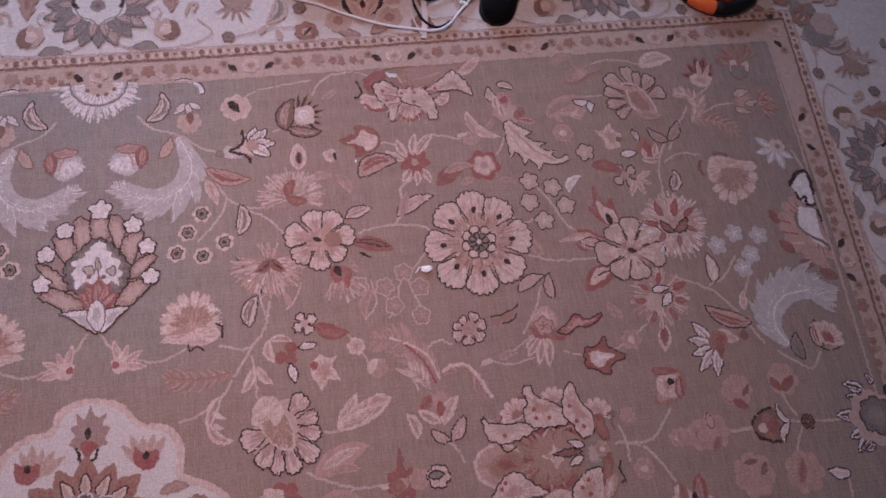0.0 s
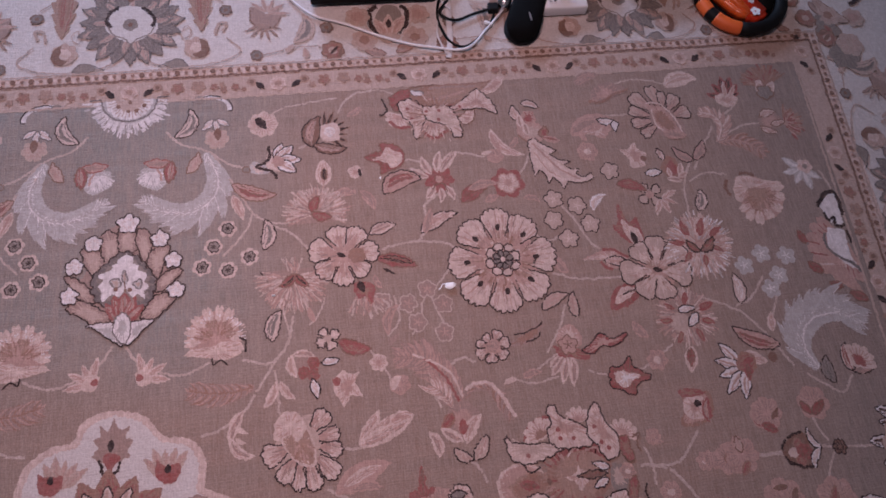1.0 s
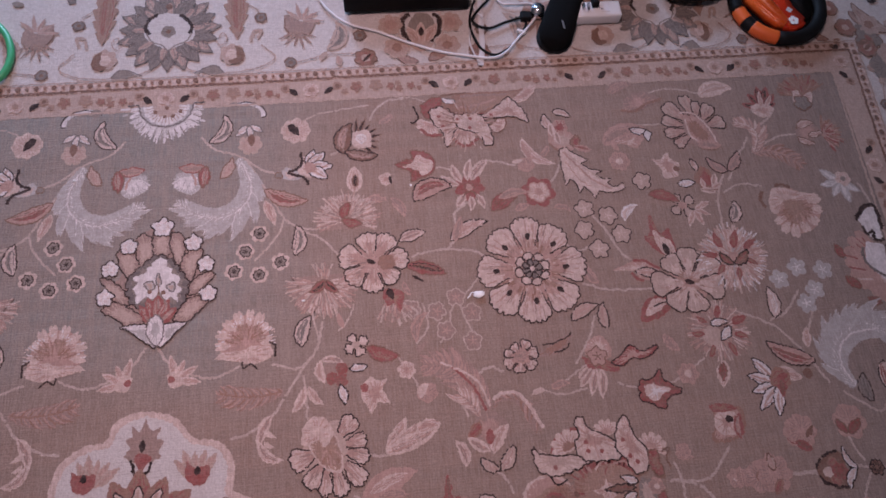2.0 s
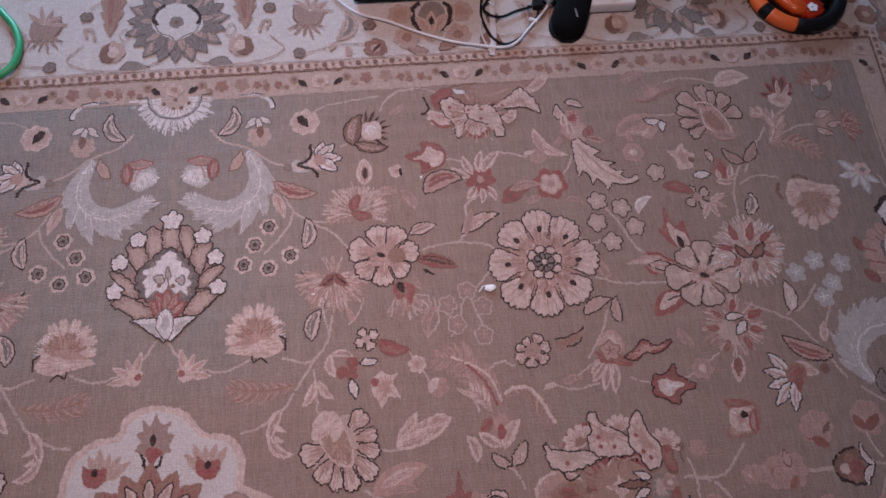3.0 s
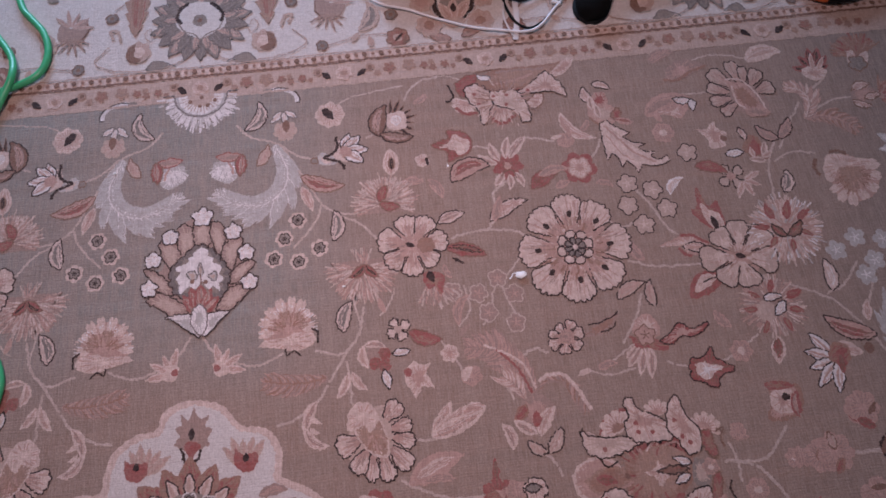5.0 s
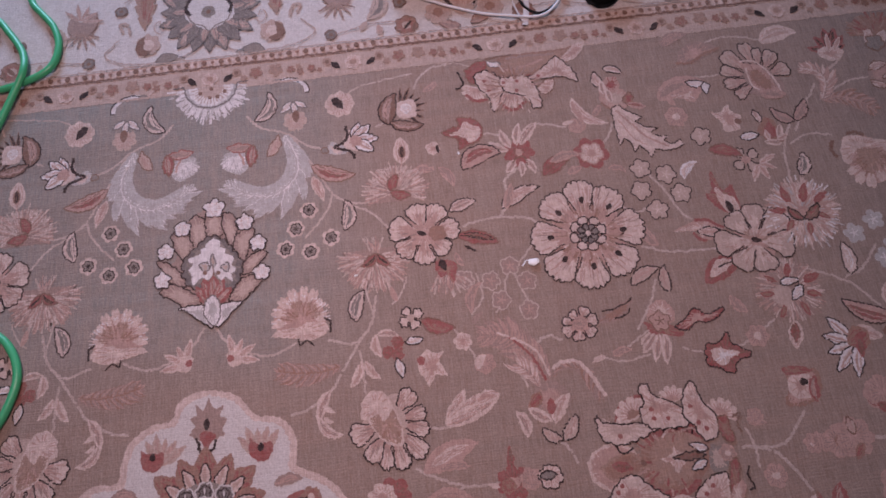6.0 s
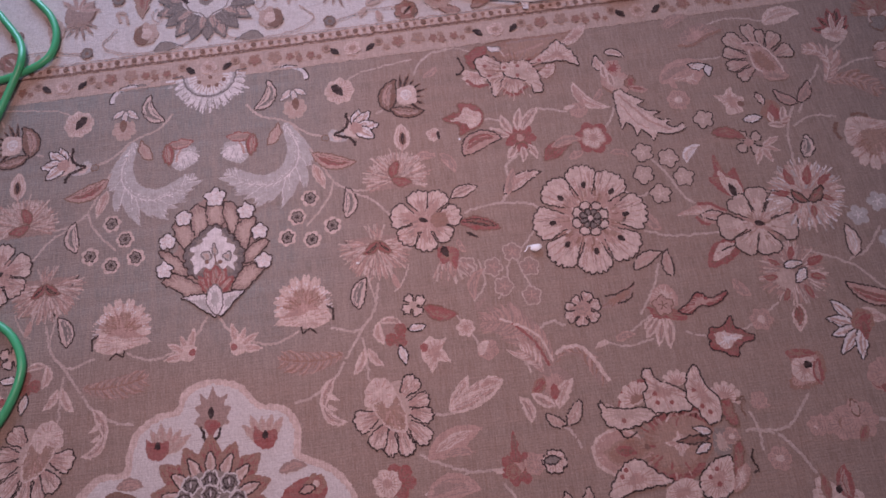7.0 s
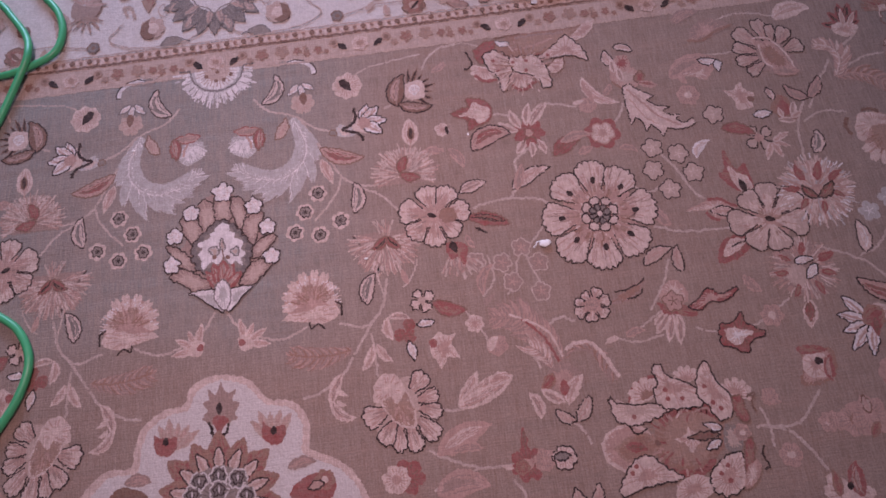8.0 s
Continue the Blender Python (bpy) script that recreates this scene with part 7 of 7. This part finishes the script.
# black cable in a loop
cord("black_cable", [(0.862, 0.36, 0.007), (0.858, 0.283, 0.007), (0.822, 0.236, 0.010), (0.797, 0.198, 0.012), (0.813, 0.174, 0.012), (0.844, 0.170, 0.008), (0.886, 0.187, 0.007), (0.930, 0.197, 0.010)],
     0.0034, rubber, "thin black power cable looped beside the socket block", "cable")
cord("black_cable", [(0.822, 0.34, 0.006), (0.815, 0.280, 0.006), (0.796, 0.226, 0.006), (0.790, 0.180, 0.006), (0.797, 0.140, 0.006), (0.812, 0.103, 0.007), (0.841, 0.083, 0.006), (0.873, 0.093, 0.006), (0.908, 0.125, 0.006), (0.940, 0.170, 0.008), (0.945, 0.200, 0.012)],
     0.0034, rubber, "black power cable lying in a wide loop", "cable")
cord("white_cable", [(0.86, 0.36, 0.006), (0.878, 0.262, 0.006), (0.915, 0.248, 0.008), (0.960, 0.246, 0.010), (0.985, 0.232, 0.012)], 0.0030, white_cover, "short thin white cable to the plug", "cable")
cord("white_cable", [(0.806, 0.30, 0.006), (0.808, 0.240, 0.006), (0.826, 0.205, 0.009)], 0.0026, white_cover, "short thin white cable between black cables", "cable")
# pale flat tape
tape = bmesh.new()
part_tape = part("flat_tape", tube_bm(smooth3([(0.828, 0.31, 0.0045), (0.824, 0.225, 0.0045), (0.819, 0.167, 0.0045), (0.815, 0.111, 0.0045), (0.803, 0.052, 0.0045)]), 0.0075, 8, 0.16, tape), strap_cloth)
tagged(part_tape, "flat pale plastic tape lying across the border", "tape")
cord("pale_cable", [(0.800, 0.060, 0.005), (0.789, 0.095, 0.005), (0.783, 0.130, 0.005), (0.790, 0.175, 0.006)], 0.0024, strap_cloth, "thin pale cable beside the flat tape", "cable")


def rounded_box(name, x0, x1, y0, y1, z0, z1, mat, bevel, parent=None, label=""):
    return shade_smooth(part(name, box_bm(x0, x1, y0, y1, z0, z1, bevel, 3), mat, parent, label))


# black media box
media = tagged(new("media_box"), "flat black plastic media box standing on the border", "media box")
rounded_box("case", 0.456, 0.792, 0.240, 0.48, 0.008, 0.070, black_plastic, 0.004, media)
rounded_box("front_panel", 0.462, 0.786, 0.2375, 0.2398, 0.014, 0.064, black_plastic, 0.001, media)
for fx in (0.49, 0.758):
    for fy in (0.265, 0.455):
        part("foot", box_bm(fx - 0.012, fx + 0.012, fy - 0.012, fy + 0.012, TOP, 0.0079, 0.001), rubber, media)
# second black box behind the slipper
adapter = tagged(new("power_adapter"), "bulky black power adapter box behind the socket block", "adapter")
rounded_box("case", 1.02, 1.27, 0.262, 0.40, TOP, 0.058, black_plastic, 0.008, adapter)
part("cable_socket", box_bm(1.10, 1.12, 0.2575, 0.2618, 0.02, 0.034, 0.001), grey_plastic, adapter)


# black felt slipper: a long rounded upper with an open heel, and a sole
def slipper(base, heading, length, width, height):
    top = tagged(new("slipper"), "soft black felt slipper with a small grey tag", "slipper")
    top.matrix_world = pose(base[0], base[1], TOP, 0, 0, heading)

    def outline(s, k):
        front = math.sqrt(max(0.0, 1 - (max(0.0, 0.22 - s) / 0.22) ** 2))
        heel = math.sqrt(max(0.0, 1 - (max(0.0, s - 0.88) / 0.12) ** 2))
        return 0.5 * width * k * front * heel * (1 - 0.16 * max(0.0, s - 0.25))
    bm = bmesh.new()
    secs = []
    for i in range(23):
        s = i / 22
        hw, hh = max(0.002, outline(s, 1.0)), max(0.004, height * (0.75 + 0.25 * math.sin(math.pi * s)) * (outline(s, 2.0) / width + 0.05) ** 0.5)
        secs.append([(hw * math.copysign(abs(math.cos(a)) ** 0.8, math.cos(a)), s * length, 0.007 + hh * (0.5 + 0.5 * math.sin(a)) ) for a in (2 * math.pi * k / 20 for k in range(20))])
    shade_smooth(part("upper", loft(bm, secs), black_felt, top))
    bm = bmesh.new()
    shape = [(outline(i / 30, 1.05), i / 30 * length) for i in range(31)]
    ring = [(x, y) for x, y in shape] + [(-x, y) for x, y in reversed(shape[1:-1])]
    shade_smooth(part("sole", loft(bm, [[(x, y, 0) for x, y in ring], [(x, y, 0.008) for x, y in ring]]), rubber, top, "thin black rubber sole"))
    tag = bmesh.new()
    bmesh.ops.create_cube(tag, size=1, matrix=pose(0.013, 0.062, 0.0515, -8, 22, 20) @ Matrix.Diagonal((0.0045, 0.030, 0.0012, 1)))
    part("tag", tag, grey_plastic, top, "small grey tag")
    return top


slipper((0.992, 0.081), -24, 0.25, 0.092, 0.045)

# white socket block
block = tagged(new("socket_block"), "white plastic extension socket block with plugs in it", "extension socket")
rounded_box("case", 1.02, 1.204, 0.170, 0.222, TOP, 0.036, white_plastic, 0.005, block)
for sx in (1.075, 1.105, 1.160):
    part("socket_plate", box_bm(sx - 0.012, sx + 0.012, 0.184, 0.210, 0.0362, 0.0375, 0.0006), white_cover, block)
for sx, mat in ((1.098, silver), (1.112, grey_plastic)):
    part("plug_pin", box_bm(sx - 0.003, sx + 0.003, 0.190, 0.206, 0.0376, 0.050, 0.001), mat, block)
part("switch", box_bm(1.143, 1.152, 0.192, 0.210, 0.0376, 0.044, 0.0015), white_plastic, block, "small white rocker switch")
plug = tagged(new("black_plug"), "black plug with its cable on the socket block", "plug")
rounded_box("body", 1.122, 1.140, 0.195, 0.225, 0.0378, 0.060, rubber, 0.004, plug)
shade_smooth(part("cable", tube_bm(smooth3([(1.131, 0.224, 0.05), (1.135, 0.245, 0.055), (1.15, 0.262, 0.066), (1.16, 0.30, 0.066)]), 0.003), rubber, plug))

# silver charger plug
charger = tagged(new("charger"), "small silver and black charger plug on the rug", "charger")
bm = bmesh.new()
bmesh.ops.create_cone(bm, cap_ends=True, segments=28, radius1=0.021, radius2=0.018, depth=0.030, matrix=pose(0.978, 0.212, TOP + 0.015))
bmesh.ops.bevel(bm, geom=[e for e in bm.edges if abs(e.verts[0].co.z - e.verts[1].co.z) < 1e-5], offset=0.003, segments=2, affect="EDGES")
shade_smooth(part("body", bm, silver, charger))
part("black_end", box_bm(0.930, 0.958, 0.188, 0.212, TOP, 0.022, 0.003), rubber, charger)
part("pin", box_bm(0.915, 0.930, 0.196, 0.199, 0.010, 0.014), silver, charger)
clip_bm = bmesh.new()
bmesh.ops.create_cube(clip_bm, size=1, matrix=pose(0.926, 0.153, TOP + 0.005, 0, 0, -28) @ Matrix.Diagonal((0.026, 0.010, 0.009, 1)))
bmesh.ops.bevel(clip_bm, geom=clip_bm.edges[:], offset=0.002, segments=2, affect="EDGES")
tagged(part("connector", clip_bm, white_plastic), "small white plastic cable connector", "connector")

# glossy black helmet-like case
pod = tagged(new("rounded_case"), "glossy black rounded case lying on the border", "case")
bm = bmesh.new()
secs = []
for i in range(13):
    q = math.pi * (i / 12 - 0.5)
    k = max(0.03, math.cos(q)) ** 0.6
    secs.append([(1.425 + 0.105 * k * math.cos(a), 0.275 + 0.062 * k * math.sin(a), TOP + 0.030 + 0.030 * math.sin(q)) for a in (2 * math.pi * j / 28 for j in range(28))])
shade_smooth(part("shell", loft(bm, secs), gloss_black, pod))
bm = bmesh.new()
shade_smooth(part("seam", tube_bm([Vector((1.425 + 0.107 * math.cos(a), 0.275 + 0.064 * math.sin(a), TOP + 0.030)) for a in np.linspace(0, 2 * math.pi, 41)], 0.0018, 6), rubber, pod))

# toy steering wheel: a rim in black and orange pieces, with a glossy orange hub
wheel = tagged(new("toy_steering_wheel"), "black and orange toy steering wheel with glossy hub and flower sticker", "toy steering wheel")
WX, WY, WR, WT = 1.662, 0.199, 0.121, 0.0185
wheel.matrix_world = pose(WX, WY, TOP + WT * 0.98)


def rim_piece(a0, a1, r, mat, name):
    pts = [Vector((WR * math.cos(math.radians(a)), WR * math.sin(math.radians(a)), 0)) for a in np.linspace(a0, a1, 16)]
    shade_smooth(part(name, tube_bm(pts, r, 18), mat, wheel))


for a0, a1, mat, name, r in ((112, 190, rubber, "black_grip", WT), (190, 207, orange_rubber, "orange_grip", WT * 1.02), (207, 219, rubber, "black_grip", WT), (219, 253, orange_rubber, "orange_grip", WT * 1.02), (253, 408, rubber, "black_grip", WT), (408, 472, orange_rubber, "orange_grip", WT * 1.02)):
    rim_piece(a0, a1, r, mat, name)


def hub_piece(name, corners, z0, z1, mat, bevel, label=""):
    bm = bmesh.new()
    loft(bm, [[(x, y, z0) for x, y in corners], [(x * 0.96, y * 0.96, z1) for x, y in corners]])
    bmesh.ops.bevel(bm, geom=[e for e in bm.edges if max(v.co.z for v in e.verts) > z1 - 1e-4], offset=bevel, segments=3, affect="EDGES")
    return shade_smooth(part(name, bm, mat, wheel, label))


bm = bmesh.new()
bmesh.ops.create_cone(bm, cap_ends=True, segments=48, radius1=0.104, radius2=0.104, depth=0.006, matrix=pose(0, 0, -0.0135))
part("base_plate", bm, black_plastic, wheel, "thin black base plate")
hub_piece("hub", [(-0.060, 0.100), (-0.075, 0.03), (-0.030, -0.070), (0.004, -0.099), (0.040, -0.094), (0.064, -0.074), (0.030, -0.01), (0.040, 0.09), (0.0, 0.108)], -0.012, 0.020, orange_gloss, 0.010, "glossy orange-red hub")
hub_piece("spoke", [(-0.092, 0.075), (-0.098, 0.020), (-0.040, -0.070), (0.000, -0.094), (0.012, -0.080), (-0.022, 0.0), (-0.030, 0.08)], -0.010, 0.026, orange_gloss2, 0.012, "bright orange spoke")
hub_piece("dark_panel", [(0.045, 0.085), (0.036, 0.0), (0.070, -0.066), (0.100, -0.03), (0.105, 0.04), (0.09, 0.085)], -0.012, 0.010, black_plastic, 0.005, "dark brown-black panel")
sticker = bmesh.new()
for k in range(5):
    a = 2 * math.pi * k / 5 + 0.3
    bmesh.ops.create_circle(sticker, cap_ends=True, radius=0.0065, segments=14, matrix=pose(0.014 + 0.0085 * math.cos(a), -0.076 + 0.0085 * math.sin(a), 0.0206 + k * 0.00003))
part("flower_sticker", sticker, paper, wheel, "white five-petalled flower sticker")
sticker = bmesh.new()
for k in range(4):
    a = 2 * math.pi * k / 4
    bmesh.ops.create_circle(sticker, cap_ends=True, radius=0.0045, segments=12, matrix=pose(0.012 + 0.005 * math.cos(a), -0.040 + 0.005 * math.sin(a), 0.0206 + k * 0.00003))
part("faded_sticker", sticker, strap_cloth, wheel, "small faded flower sticker")


# scraps and crumbs
def crumple(name, centre, sx, sy, sz, label, category, seed):
    rnd = random.Random(seed)
    bm = bmesh.new()
    bmesh.ops.create_icosphere(bm, subdivisions=2, radius=1)
    for v in bm.verts:
        v.co *= 0.75 + 0.5 * rnd.random()
        v.co = Vector((v.co.x * sx, v.co.y * sy, max(0.0, (v.co.z + 0.55) * sz)))
    bmesh.ops.translate(bm, verts=bm.verts[:], vec=(centre[0], centre[1], TOP))
    return tagged(part(name, bm, paper), label, category)


scrap = tagged(new("paper_scrap"), "small torn scrap of white paper with a thread", "paper scrap")
for name, ob in (("torn_paper", crumple("torn_paper", (0.7205, -0.5755), 0.0125, 0.0085, 0.004, "", "", 4)),):
    ob.parent = scrap
thread = part("thread", tube_bm(smooth3([(0.712, -0.571, 0.004), (0.704, -0.5715, 0.004), (0.700, -0.578, 0.004), (0.6945, -0.583, 0.004)]), 0.0012, 6), paper, scrap)
crumple("crumb", (0.3255, -0.558), 0.0040, 0.0025, 0.002, "tiny white crumb lying on the rug", "crumb", 1)
crumple("crumb", (-0.199, -0.217), 0.0032, 0.0028, 0.002, "tiny white crumb lying on the rug", "crumb", 2)
crumple("crumb", (0.590, -0.2865), 0.0020, 0.0034, 0.002, "tiny white crumb lying on the rug", "crumb", 3)
